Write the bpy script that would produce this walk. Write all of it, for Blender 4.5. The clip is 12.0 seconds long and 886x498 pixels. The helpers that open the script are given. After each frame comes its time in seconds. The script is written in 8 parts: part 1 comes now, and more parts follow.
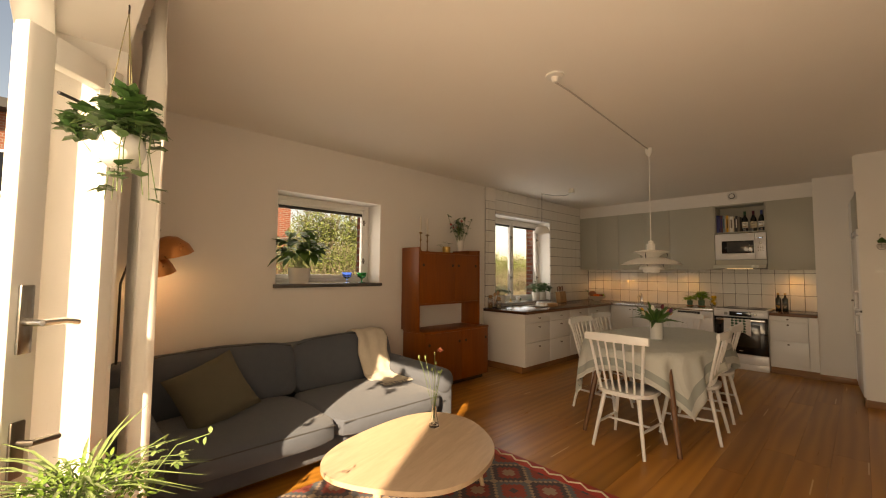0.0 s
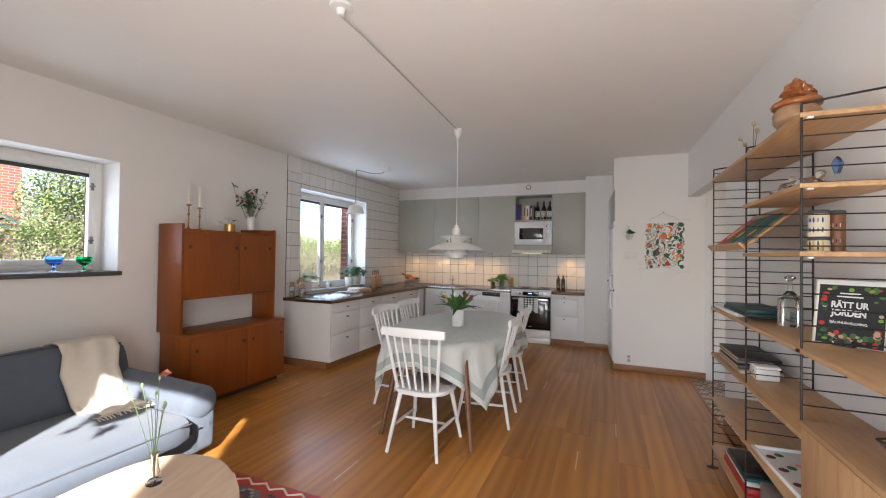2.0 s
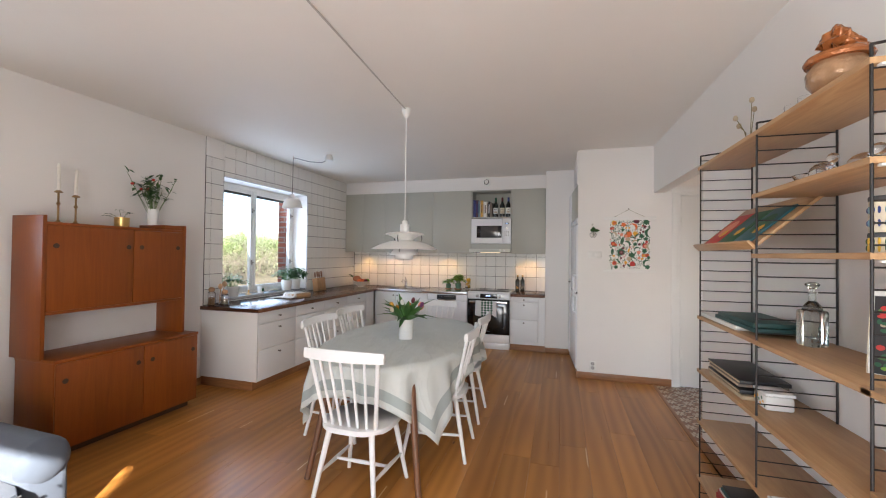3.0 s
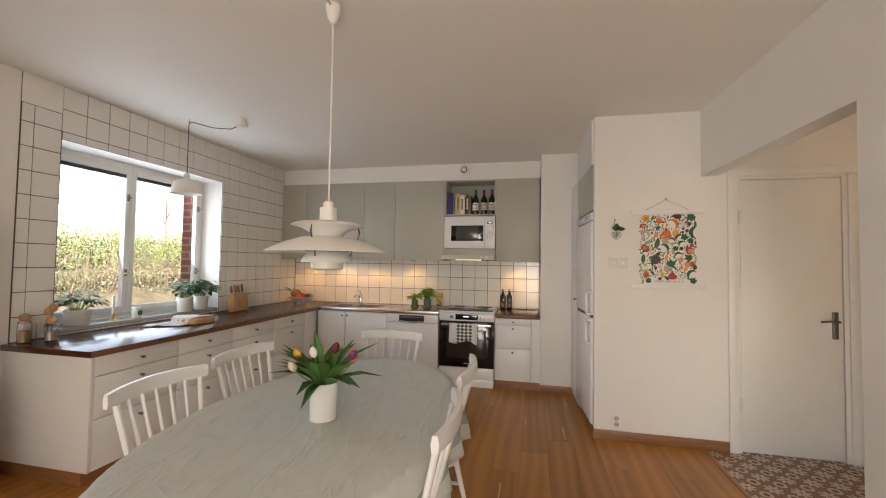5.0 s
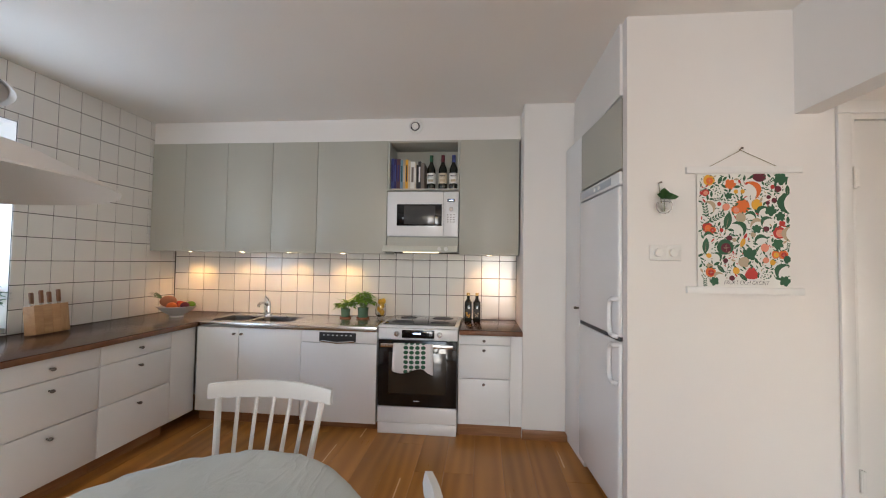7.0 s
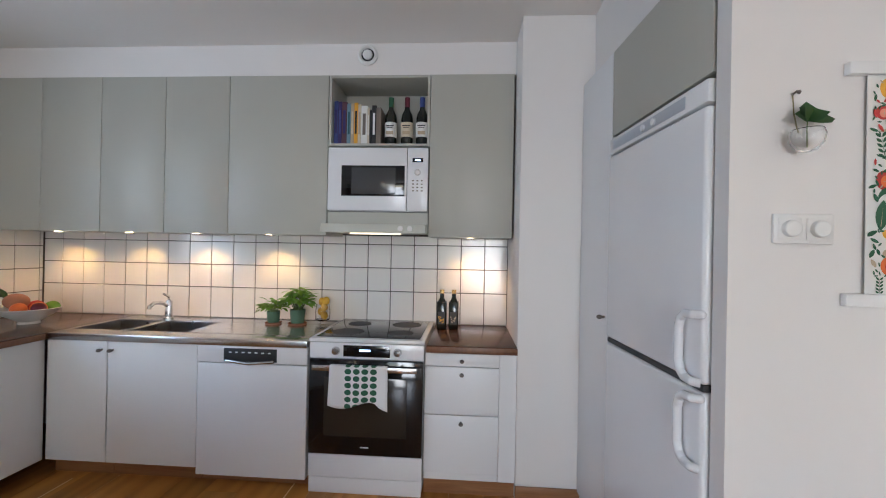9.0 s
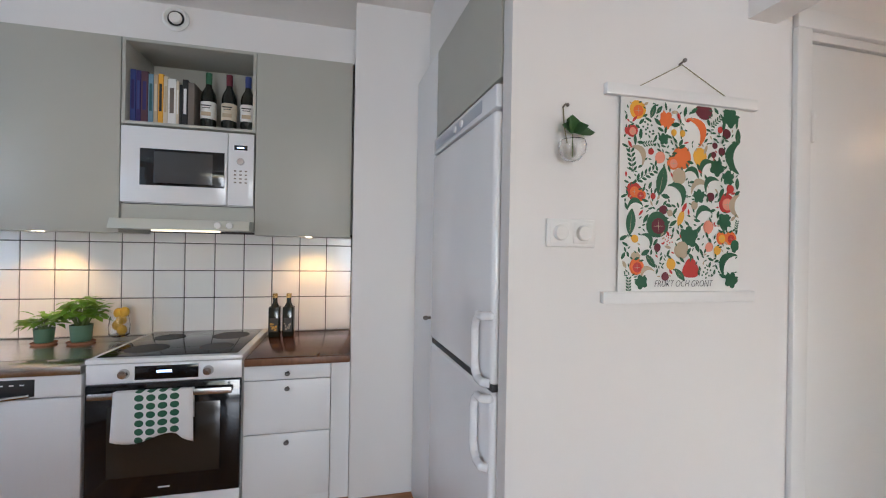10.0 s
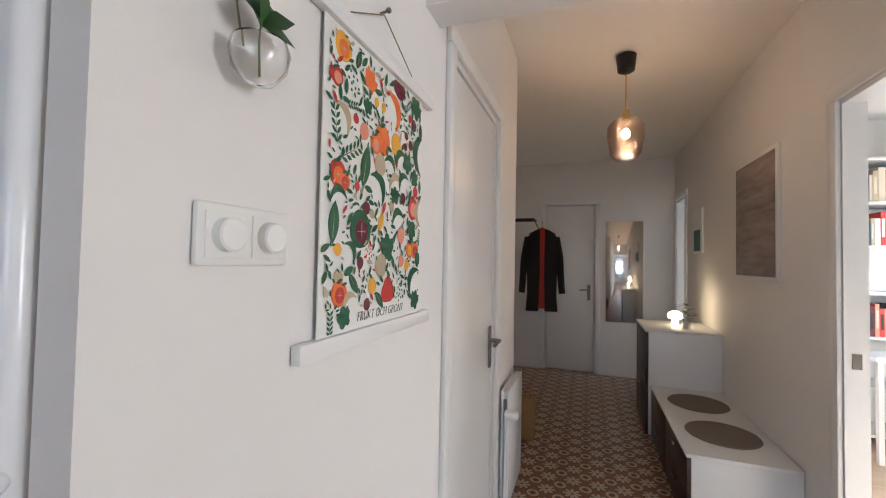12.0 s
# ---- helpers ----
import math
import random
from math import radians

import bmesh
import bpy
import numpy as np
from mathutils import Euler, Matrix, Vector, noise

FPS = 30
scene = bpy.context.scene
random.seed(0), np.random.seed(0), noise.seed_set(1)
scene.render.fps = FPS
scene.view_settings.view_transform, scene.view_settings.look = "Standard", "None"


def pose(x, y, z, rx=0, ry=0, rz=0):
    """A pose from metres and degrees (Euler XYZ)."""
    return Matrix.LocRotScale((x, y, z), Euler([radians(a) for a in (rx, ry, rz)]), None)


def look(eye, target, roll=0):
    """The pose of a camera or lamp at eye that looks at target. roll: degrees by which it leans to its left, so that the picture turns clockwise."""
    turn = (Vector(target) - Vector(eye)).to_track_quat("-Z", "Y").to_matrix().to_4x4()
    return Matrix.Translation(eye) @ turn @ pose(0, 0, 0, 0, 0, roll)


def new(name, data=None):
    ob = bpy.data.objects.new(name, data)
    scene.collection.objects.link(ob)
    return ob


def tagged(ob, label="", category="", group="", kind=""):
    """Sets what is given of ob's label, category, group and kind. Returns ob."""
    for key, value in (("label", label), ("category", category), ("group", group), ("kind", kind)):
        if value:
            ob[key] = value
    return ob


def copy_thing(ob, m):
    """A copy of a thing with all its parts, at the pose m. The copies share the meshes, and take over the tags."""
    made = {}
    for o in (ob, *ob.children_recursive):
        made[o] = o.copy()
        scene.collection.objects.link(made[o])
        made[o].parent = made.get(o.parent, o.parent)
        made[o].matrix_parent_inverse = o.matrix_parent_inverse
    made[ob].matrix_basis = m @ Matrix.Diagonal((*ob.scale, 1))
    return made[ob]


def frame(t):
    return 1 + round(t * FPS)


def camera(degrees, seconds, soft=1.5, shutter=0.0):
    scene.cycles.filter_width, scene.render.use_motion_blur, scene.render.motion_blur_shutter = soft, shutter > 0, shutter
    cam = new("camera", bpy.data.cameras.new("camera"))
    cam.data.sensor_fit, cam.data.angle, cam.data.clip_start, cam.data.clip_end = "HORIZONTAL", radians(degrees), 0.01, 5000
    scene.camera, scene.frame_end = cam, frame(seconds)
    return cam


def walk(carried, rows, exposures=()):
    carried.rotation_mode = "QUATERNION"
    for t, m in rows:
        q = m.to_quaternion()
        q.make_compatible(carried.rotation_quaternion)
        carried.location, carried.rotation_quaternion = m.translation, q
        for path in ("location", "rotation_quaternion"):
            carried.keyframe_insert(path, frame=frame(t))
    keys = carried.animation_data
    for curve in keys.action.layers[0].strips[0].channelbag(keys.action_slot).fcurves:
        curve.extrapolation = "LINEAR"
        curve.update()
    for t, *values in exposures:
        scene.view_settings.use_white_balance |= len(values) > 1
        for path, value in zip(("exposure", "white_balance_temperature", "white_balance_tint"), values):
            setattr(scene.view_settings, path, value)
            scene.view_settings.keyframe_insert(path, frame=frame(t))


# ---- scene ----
cam = camera(95.9, 12.0, soft=1.1)
PATH = [
    (0, (0.571, -0.2, 1.296), (-0.872, 1.178, 1.414), 0.5),
    (0.5, (0.558, 0.006, 1.307), (-0.63, 1.613, 1.396), 0.5),
    (1, (0.554, 0.167, 1.32), (-0.494, 1.868, 1.391), 0.7),
    (1.5, (0.546, 0.277, 1.326), (-0.371, 2.054, 1.379), 0.7),
    (2, (0.494, 0.406, 1.341), (-0.272, 2.253, 1.371), 0.8),
    (2.5, (0.427, 0.617, 1.344), (-0.231, 2.506, 1.37), 0.8),
    (3, (0.377, 0.929, 1.354), (-0.189, 2.847, 1.381), 0.7),
    (3.2, (0.35, 1.07, 1.358), (-0.188, 2.996, 1.392), 0.7),
    (4.8, (0.099, 2.123, 1.346), (-0.326, 4.076, 1.416), 0.8),
    (5, (0.069, 2.282, 1.348), (-0.362, 4.234, 1.419), 0.9),
    (5.5, (0.008, 2.625, 1.328), (-0.404, 4.581, 1.399), 0.9),
    (6, (-0.051, 2.966, 1.308), (-0.38, 4.937, 1.38), 0.9),
    (6.5, (-0.122, 3.297, 1.333), (-0.381, 5.279, 1.393), 0.8),
    (7, (-0.142, 3.623, 1.304), (-0.336, 5.612, 1.375), 0.9),
    (7.2, (-0.131, 3.752, 1.294), (-0.314, 5.742, 1.378), 1.1),
    (8.8, (-0.139, 4.536, 1.303), (-0.267, 6.532, 1.319), 1.2),
    (9, (-0.099, 4.584, 1.301), (-0.222, 6.58, 1.306), 1.1),
    (9.5, (0.023, 4.656, 1.316), (0.06, 6.656, 1.291), 1.0),
    (10, (0.158, 4.668, 1.322), (0.612, 6.616, 1.322), 1.0),
    (10.5, (0.183, 4.865, 1.325), (1.078, 6.654, 1.322), 0.9),
    (11, (0.236, 5.07, 1.327), (1.433, 6.672, 1.327), 0.8),
    (11.5, (0.311, 5.179, 1.342), (1.913, 6.377, 1.351), 1.0),
    (12, (0.338, 5.221, 1.345), (2.218, 5.901, 1.401), 1.1),
]
EXPOSURES = [(0.0, 1.41, 10600, 18), (0.5, 1.88, 8000, 15), (1.0, 2.13, 7500, 16), (1.5, 2.26, 6300, 13), (2.0, 2.35, 5850, 12), (3.2, 2.62, 5850, 12), (4.6, 2.61, 6100, 11),
             (5.0, 2.47, 6900, 12), (5.5, 2.41, 10000, 22), (6.0, 2.41, 9400, 20), (6.5, 2.68, 6450, 12), (7.2, 2.75, 6000, 11), (8.8, 2.72, 5400, 10), (11.0, 2.8, 5500, 10), (12.0, 2.82, 5500, 10)]
walk(cam, [(t, look(eye, target, roll)) for t, eye, target, roll in PATH], EXPOSURES)

SKY, SUN_POWER = 0.08, 5.0
LIGHT_TERRACE, LIGHT_SMALL, LIGHT_KITCHEN, LIGHT_STUDY, LIGHT_BATH = 13.5, 1.6, 4.0, 2.5, 1.3
SPOT_POWER, HALL_POWER = 1.15, 0.8

# ---- world, sun and daylight ----
world = bpy.data.worlds.new("sky")
scene.world = world
world.use_nodes = True
_wn = world.node_tree.nodes
_sky = _wn.new("ShaderNodeTexSky")
_sky.sky_type = "NISHITA"
_sky.sun_disc = False
_sky.sun_elevation = radians(29.3)
_sky.sun_rotation = radians(147)
world.node_tree.links.new(_sky.outputs[0], _wn["Background"].inputs[0])
_wn["Background"].inputs[1].default_value = SKY

SUN_WAY = Vector((-0.65, 1.0, -0.67))
sun = new("sun", bpy.data.lights.new("sun", "SUN"))
sun.data.energy, sun.data.angle, sun.data.color = SUN_POWER, radians(0.7), (1.0, 0.93, 0.82)
sun.matrix_world = look(Vector((2, -8, 6)), Vector((2, -8, 6)) + SUN_WAY)


def sky_lamp(name, at, to, sx, sy, power, color=(0.86, 0.93, 1.0)):
    """Area lamp added in an opening to stand in for daylight."""
    la = bpy.data.lights.new(name, "AREA")
    la.shape, la.size, la.size_y, la.energy, la.color = "RECTANGLE", sx, sy, power, color
    ob = new(name, la)
    ob.matrix_world = look(at, to)
    return ob


# warm and aimed up: also stands in for bounce off the sunlit terrace
sky_lamp("terrace_daylight_fill", (0.38, -0.42, 1.0), (0.60, 1.0, 2.05), 1.0, 1.8, LIGHT_TERRACE, (1.0, 0.95, 0.88))
sky_lamp("small_window_skylight", (-3.44, 1.79, 1.58), (-2, 1.79, 1.5), 1.0, 0.7, LIGHT_SMALL)
sky_lamp("kitchen_window_skylight", (-3.44, 5.15, 1.5), (-2, 5.15, 2.0), 1.3, 1.2, LIGHT_KITCHEN, (0.74, 0.86, 1.0))
# study and bathroom windows are unseen, added to let daylight in
sky_lamp("study_skylight", (4.1, 2.46, 1.5), (4.1, 4, 1.3), 0.9, 1.2, 0.5 * LIGHT_STUDY)
# added low lamp: imitates sunlight thrown up onto the poster wall
sky_lamp("study_low_fill", (2.25, 2.46, 0.82), (1.9, 3.3, 2.0), 0.76, 0.9, 0.6 * LIGHT_STUDY)
sky_lamp("bathroom_skylight", (5.3, 2.44, 1.6), (5.3, 4, 1.4), 0.6, 0.8, LIGHT_BATH, (0.75, 0.88, 1.0))


# ---- materials ----
def nodes_of(name):
    m = bpy.data.materials.new(name)
    m.use_nodes = True
    nt = m.node_tree
    return m, nt, nt.nodes["Principled BSDF"], nt.links.new


def tint(c, k):
    return (min(c[0] * k, 1), min(c[1] * k, 1), min(c[2] * k, 1), 1)


def math_node(nt, op, a, b=None, c=None):
    n = nt.nodes.new("ShaderNodeMath")
    n.operation = op
    for i, v in enumerate((a, b, c)):
        if v is None:
            continue
        if isinstance(v, (int, float)):
            n.inputs[i].default_value = v
        else:
            nt.links.new(v, n.inputs[i])
    return n.outputs[0]


def mix_color(nt, fac, a, b, blend="MIX"):
    n = nt.nodes.new("ShaderNodeMix")
    n.data_type, n.blend_type = "RGBA", blend
    for i, v in ((0, fac), (6, a), (7, b)):
        if isinstance(v, (int, float, tuple)):
            n.inputs[i].default_value = v
        else:
            nt.links.new(v, n.inputs[i])
    return n.outputs[2]


def coords(nt, scale=(1, 1, 1), shift=True):
    tc = nt.nodes.new("ShaderNodeTexCoord")
    mp = nt.nodes.new("ShaderNodeMapping")
    mp.inputs["Scale"].default_value = scale
    if shift:
        oi = nt.nodes.new("ShaderNodeObjectInfo")
        k = math_node(nt, "MULTIPLY", oi.outputs["Random"], 37.0)
        add = nt.nodes.new("ShaderNodeVectorMath")
        add.operation = "ADD"
        cb = nt.nodes.new("ShaderNodeCombineXYZ")
        for i in range(3):
            nt.links.new(k, cb.inputs[i])
        nt.links.new(tc.outputs["Object"], add.inputs[0])
        nt.links.new(cb.outputs[0], add.inputs[1])
        nt.links.new(add.outputs[0], mp.inputs["Vector"])
    else:
        nt.links.new(tc.outputs["Object"], mp.inputs["Vector"])
    return mp.outputs[0]


def noise_tex(nt, vec, scale, detail=3.0, rough=0.55, distort=0.0):
    n = nt.nodes.new("ShaderNodeTexNoise")
    n.inputs["Scale"].default_value = scale
    n.inputs["Detail"].default_value = detail
    n.inputs["Roughness"].default_value = rough
    n.inputs["Distortion"].default_value = distort
    nt.links.new(vec, n.inputs["Vector"])
    return n.outputs["Fac"]


def bumped(nt, bsdf, height, strength, distance=0.002):
    b = nt.nodes.new("ShaderNodeBump")
    b.inputs["Strength"].default_value = strength
    b.inputs["Distance"].default_value = distance
    nt.links.new(height, b.inputs["Height"])
    nt.links.new(b.outputs[0], bsdf.inputs["Normal"])


def plain(name, base, rough=0.5, metal=0.0, var=0.06, scale=6.0, bump=0.15, bscale=90.0, dist=0.002, coat=0.0, sheen=0.0):
    m, nt, p, link = nodes_of(name)
    v = coords(nt)
    big = noise_tex(nt, v, scale, 4.0)
    fine = noise_tex(nt, v, bscale, 3.0)
    link(mix_color(nt, big, tint(base, 1 - var), tint(base, 1 + var)), p.inputs["Base Color"])
    r = math_node(nt, "MULTIPLY_ADD", big, 0.16, rough - 0.08)
    link(r, p.inputs["Roughness"])
    p.inputs["Metallic"].default_value = metal
    p.inputs["Coat Weight"].default_value = coat
    p.inputs["Sheen Weight"].default_value = sheen
    if bump:
        bumped(nt, p, fine, bump, dist)
    return m


def wood(name, dark, light, stretch=(14, 1.2, 14), rough=0.4, bump=0.2, per_piece=0.25, grain=1.0):
    m, nt, p, link = nodes_of(name)
    v = coords(nt, stretch)
    a = noise_tex(nt, v, 1.1 * grain, 6.0, 0.62, 1.6)
    b = noise_tex(nt, v, 7.0 * grain, 3.0, 0.6, 0.4)
    f = math_node(nt, "ADD", math_node(nt, "MULTIPLY", a, 0.75), math_node(nt, "MULTIPLY", b, 0.25))
    ramp = nt.nodes.new("ShaderNodeValToRGB")
    ramp.color_ramp.elements[0].position, ramp.color_ramp.elements[0].color = 0.34, (*dark, 1)
    ramp.color_ramp.elements[1].position, ramp.color_ramp.elements[1].color = 0.66, (*light, 1)
    link(f, ramp.inputs[0])
    oi = nt.nodes.new("ShaderNodeObjectInfo")
    k = math_node(nt, "MULTIPLY_ADD", oi.outputs["Random"], per_piece, 1 - per_piece / 2)
    hs = nt.nodes.new("ShaderNodeHueSaturation")
    link(k, hs.inputs["Value"])
    col = ramp.outputs[0]
    link(col, hs.inputs["Color"])
    link(hs.outputs[0], p.inputs["Base Color"])
    link(math_node(nt, "MULTIPLY_ADD", f, 0.2, rough - 0.1), p.inputs["Roughness"])
    bumped(nt, p, f, bump, 0.001)
    return m


def glassy(name, color=(1, 1, 1), rough=0.0, ior=1.45):
    m, nt, p, link = nodes_of(name)
    p.inputs["Base Color"].default_value = (*color, 1)
    p.inputs["Roughness"].default_value = rough
    p.inputs["IOR"].default_value = ior
    p.inputs["Transmission Weight"].default_value = 1.0
    return m


def pane_glass(name, color=(1, 1, 1), mirror=0.3, ripple=False):
    """Thin glass: mostly clear, with a faint mirror; ripples where it is hand-blown."""
    m, nt, p, link = nodes_of(name)
    tr = nt.nodes.new("ShaderNodeBsdfTransparent")
    gl = nt.nodes.new("ShaderNodeBsdfGlossy")
    gl.inputs["Roughness"].default_value = 0.02
    tr.inputs["Color"].default_value = (*color, 1)
    if ripple:
        b = nt.nodes.new("ShaderNodeBump")
        b.inputs["Strength"].default_value, b.inputs["Distance"].default_value = 0.9, 0.02
        link(noise_tex(nt, coords(nt, (1, 1, 2.2)), 16.0, 2.0), b.inputs["Height"])
        link(b.outputs[0], gl.inputs["Normal"])
    fr = nt.nodes.new("ShaderNodeLayerWeight")
    fr.inputs["Blend"].default_value = 0.5
    mx = nt.nodes.new("ShaderNodeMixShader")
    link(math_node(nt, "MULTIPLY", math_node(nt, "POWER", fr.outputs["Facing"], 1.2 if ripple else 4.0), mirror), mx.inputs[0])
    link(tr.outputs[0], mx.inputs[1])
    link(gl.outputs[0], mx.inputs[2])
    link(mx.outputs[0], nt.nodes["Material Output"].inputs["Surface"])
    return m


def glow(name, color, power):
    m, nt, p, link = nodes_of(name)
    p.inputs["Base Color"].default_value = (*color, 1)
    p.inputs["Emission Color"].default_value = (*color, 1)
    p.inputs["Emission Strength"].default_value = power
    return m


def leafy(name, c1, c2, rough=0.45):
    m, nt, p, link = nodes_of(name)
    g = nt.nodes.new("ShaderNodeNewGeometry")
    n = noise_tex(nt, coords(nt), 25.0, 3.0)
    f = math_node(nt, "ADD", math_node(nt, "MULTIPLY", g.outputs["Random Per Island"], 0.7), math_node(nt, "MULTIPLY", n, 0.3))
    link(mix_color(nt, f, (*c1, 1), (*c2, 1)), p.inputs["Base Color"])
    p.inputs["Roughness"].default_value = rough
    p.inputs["Subsurface Weight"].default_value = 0.0
    p.inputs["Transmission Weight"].default_value = 0.0
    bumped(nt, p, n, 0.3, 0.002)
    return m


def plank_mat():
    """Oiled oak: flame figure in the middle of some boards, fine pores, rare knots and short pale streaks."""
    m, nt, p, link = nodes_of("oak_plank")
    oi = nt.nodes.new("ShaderNodeObjectInfo")
    warp = noise_tex(nt, coords(nt, (3.2, 0.45, 1)), 1.0, 2.0, 0.45, 0.6)
    rings = nt.nodes.new("ShaderNodeTexWave")
    rings.wave_type, rings.bands_direction, rings.wave_profile = "BANDS", "X", "SIN"
    rings.inputs["Scale"].default_value = 3.5
    rings.inputs["Distortion"].default_value = 9.0
    rings.inputs["Detail"].default_value = 2.0
    rings.inputs["Detail Scale"].default_value = 1.0
    link(coords(nt, (1.0, 0.10, 1)), rings.inputs["Vector"])
    pores = noise_tex(nt, coords(nt, (90, 2.5, 1)), 1.0, 4.0, 0.65)
    f = math_node(nt, "ADD", math_node(nt, "MULTIPLY", warp, 0.74), math_node(nt, "MULTIPLY", rings.outputs["Fac"], 0.20))
    f = math_node(nt, "ADD", f, math_node(nt, "MULTIPLY", pores, 0.03))
    ramp = nt.nodes.new("ShaderNodeValToRGB")
    ramp.color_ramp.elements[0].position, ramp.color_ramp.elements[0].color = 0.28, (0.32, 0.124, 0.022, 1)
    ramp.color_ramp.elements[1].position, ramp.color_ramp.elements[1].color = 0.72, (0.52, 0.232, 0.050, 1)
    link(f, ramp.inputs[0])
    vo = nt.nodes.new("ShaderNodeTexVoronoi")
    vo.inputs["Scale"].default_value = 0.6
    link(coords(nt, (4.5, 1.6, 1)), vo.inputs["Vector"])
    knot = math_node(nt, "LESS_THAN", vo.outputs["Distance"], 0.035)
    col = mix_color(nt, math_node(nt, "MULTIPLY", knot, 0.8), ramp.outputs[0], (0.06, 0.022, 0.008, 1))
    pale_cells = nt.nodes.new("ShaderNodeTexVoronoi")
    pale_cells.inputs["Scale"].default_value = 1.0
    link(coords(nt, (5.5, 0.55, 1)), pale_cells.inputs["Vector"])
    sp = nt.nodes.new("ShaderNodeSeparateXYZ")
    dv = nt.nodes.new("ShaderNodeVectorMath")
    dv.operation = "SUBTRACT"
    link(coords(nt, (5.5, 0.55, 1)), dv.inputs[0])
    link(pale_cells.outputs["Position"], dv.inputs[1])
    link(dv.outputs[0], sp.inputs[0])
    thin = math_node(nt, "LESS_THAN", math_node(nt, "ABSOLUTE", sp.outputs[0]), 0.022)
    short = math_node(nt, "LESS_THAN", math_node(nt, "ABSOLUTE", sp.outputs[1]), 0.07)
    some = nt.nodes.new("ShaderNodeSeparateXYZ")
    link(pale_cells.outputs["Color"], some.inputs[0])
    streak = math_node(nt, "MULTIPLY", math_node(nt, "MULTIPLY", thin, short), math_node(nt, "GREATER_THAN", some.outputs[0], 0.62))
    col = mix_color(nt, math_node(nt, "MULTIPLY", streak, 0.75), col, (0.80, 0.60, 0.36, 1))
    hs = nt.nodes.new("ShaderNodeHueSaturation")
    link(math_node(nt, "MULTIPLY_ADD", oi.outputs["Random"], 0.36, 0.82), hs.inputs["Value"])
    link(col, hs.inputs["Color"])
    link(hs.outputs[0], p.inputs["Base Color"])
    link(math_node(nt, "MULTIPLY_ADD", pores, 0.08, 0.25), p.inputs["Roughness"])
    p.inputs["Specular IOR Level"].default_value = 0.4
    bumped(nt, p, pores, 0.03, 0.001)
    return m


WALL = plain("wall_paint", (0.80, 0.775, 0.74), 0.62, var=0.025, scale=2.5, bump=0.12, bscale=220, dist=0.0015)
CEIL = plain("ceiling_paint", (0.85, 0.82, 0.77), 0.7, var=0.03, scale=1.6, bump=0.15, bscale=160)
TRIM = plain("white_trim_paint", (0.80, 0.79, 0.76), 0.32, var=0.03, scale=4, bump=0.05, bscale=60)
PLANK = plank_mat()
BASEBOARD = wood("stained_baseboard", (0.20, 0.085, 0.03), (0.32, 0.15, 0.06), (1.5, 1.5, 22), 0.4)
TEAK = wood("teak", (0.20, 0.044, 0.003), (0.265, 0.068, 0.005), (14, 14, 0.9), 0.42, 0.06, 0.12)
# dark plinth tone; on finger pulls and fills it paints in their shade
TEAK_DARK = plain("teak_shadow_base", (0.05, 0.025, 0.015), 0.6)
COUNTER = wood("dark_oiled_worktop", (0.050, 0.018, 0.009), (0.10, 0.038, 0.018), (26, 1.0, 26), 0.20, 0.03, 0.1)
OAK = wood("oak_veneer", (0.40, 0.225, 0.10), (0.56, 0.35, 0.175), (16, 1.3, 16), 0.42, 0.12, 0.1)
OAK_UP = wood("oak_veneer_upright", (0.40, 0.225, 0.10), (0.56, 0.35, 0.175), (16, 16, 1.3), 0.42, 0.12, 0.1)
BIRCH = wood("pale_ash_top", (0.50, 0.36, 0.24), (0.62, 0.47, 0.33), (10, 1.4, 10), 0.38, 0.1, 0.05)
BOARD = wood("beech_board", (0.40, 0.22, 0.10), (0.52, 0.32, 0.16), (10, 2, 10), 0.5)
LEGWOOD = wood("dark_table_leg", (0.11, 0.045, 0.02), (0.20, 0.085, 0.035), (20, 20, 1.5), 0.4)
CAB_WHITE = plain("white_cabinet_front", (0.80, 0.80, 0.79), 0.34, var=0.02, scale=3, bump=0.03, bscale=50)
CAB_GREY = plain("sage_grey_cabinet_front", (0.455, 0.45, 0.39), 0.42, var=0.025, scale=3, bump=0.03, bscale=60)
APPL = plain("white_enamel", (0.82, 0.82, 0.82), 0.2, var=0.01, bump=0.0)
PLASTIC = plain("white_plastic", (0.80, 0.79, 0.75), 0.35, var=0.02, bump=0.03)
CHAIRPAINT = plain("white_chair_paint", (0.80, 0.795, 0.78), 0.34, var=0.03, scale=10, bump=0.08, bscale=40)
STEEL = plain("brushed_steel", (0.55, 0.545, 0.53), 0.24, 1.0, var=0.08, scale=20, bump=0.02, bscale=200)
SATIN_STEEL = plain("satin_steel", (0.40, 0.39, 0.38), 0.30, 1.0, var=0.06, scale=18, bump=0.02)
CHROME = plain("chrome", (0.72, 0.72, 0.72), 0.1, 1.0, bump=0.0)
BRASS = plain("brass", (0.60, 0.40, 0.15), 0.28, 1.0, var=0.1)
BRONZE = plain("dark_bronze", (0.28, 0.17, 0.07), 0.34, 0.9, var=0.2)
PEWTER = plain("aged_knob_metal", (0.22, 0.195, 0.17), 0.36, 1.0)
BLACKMETAL = plain("black_lacquered_steel", (0.012, 0.008, 0.006), 0.55, 0.0, bump=0.05)
BLACKGLASS = plain("black_glass", (0.006, 0.006, 0.007), 0.07, var=0.0, bump=0.0)
BLACK = plain("black_plastic", (0.015, 0.015, 0.016), 0.45)
DARKGREY = plain("dark_grey_rubber", (0.05, 0.05, 0.05), 0.6)
PALESILL = plain("pale_grey_sill_stone", (0.50, 0.50, 0.50), 0.18, var=0.12, scale=30)
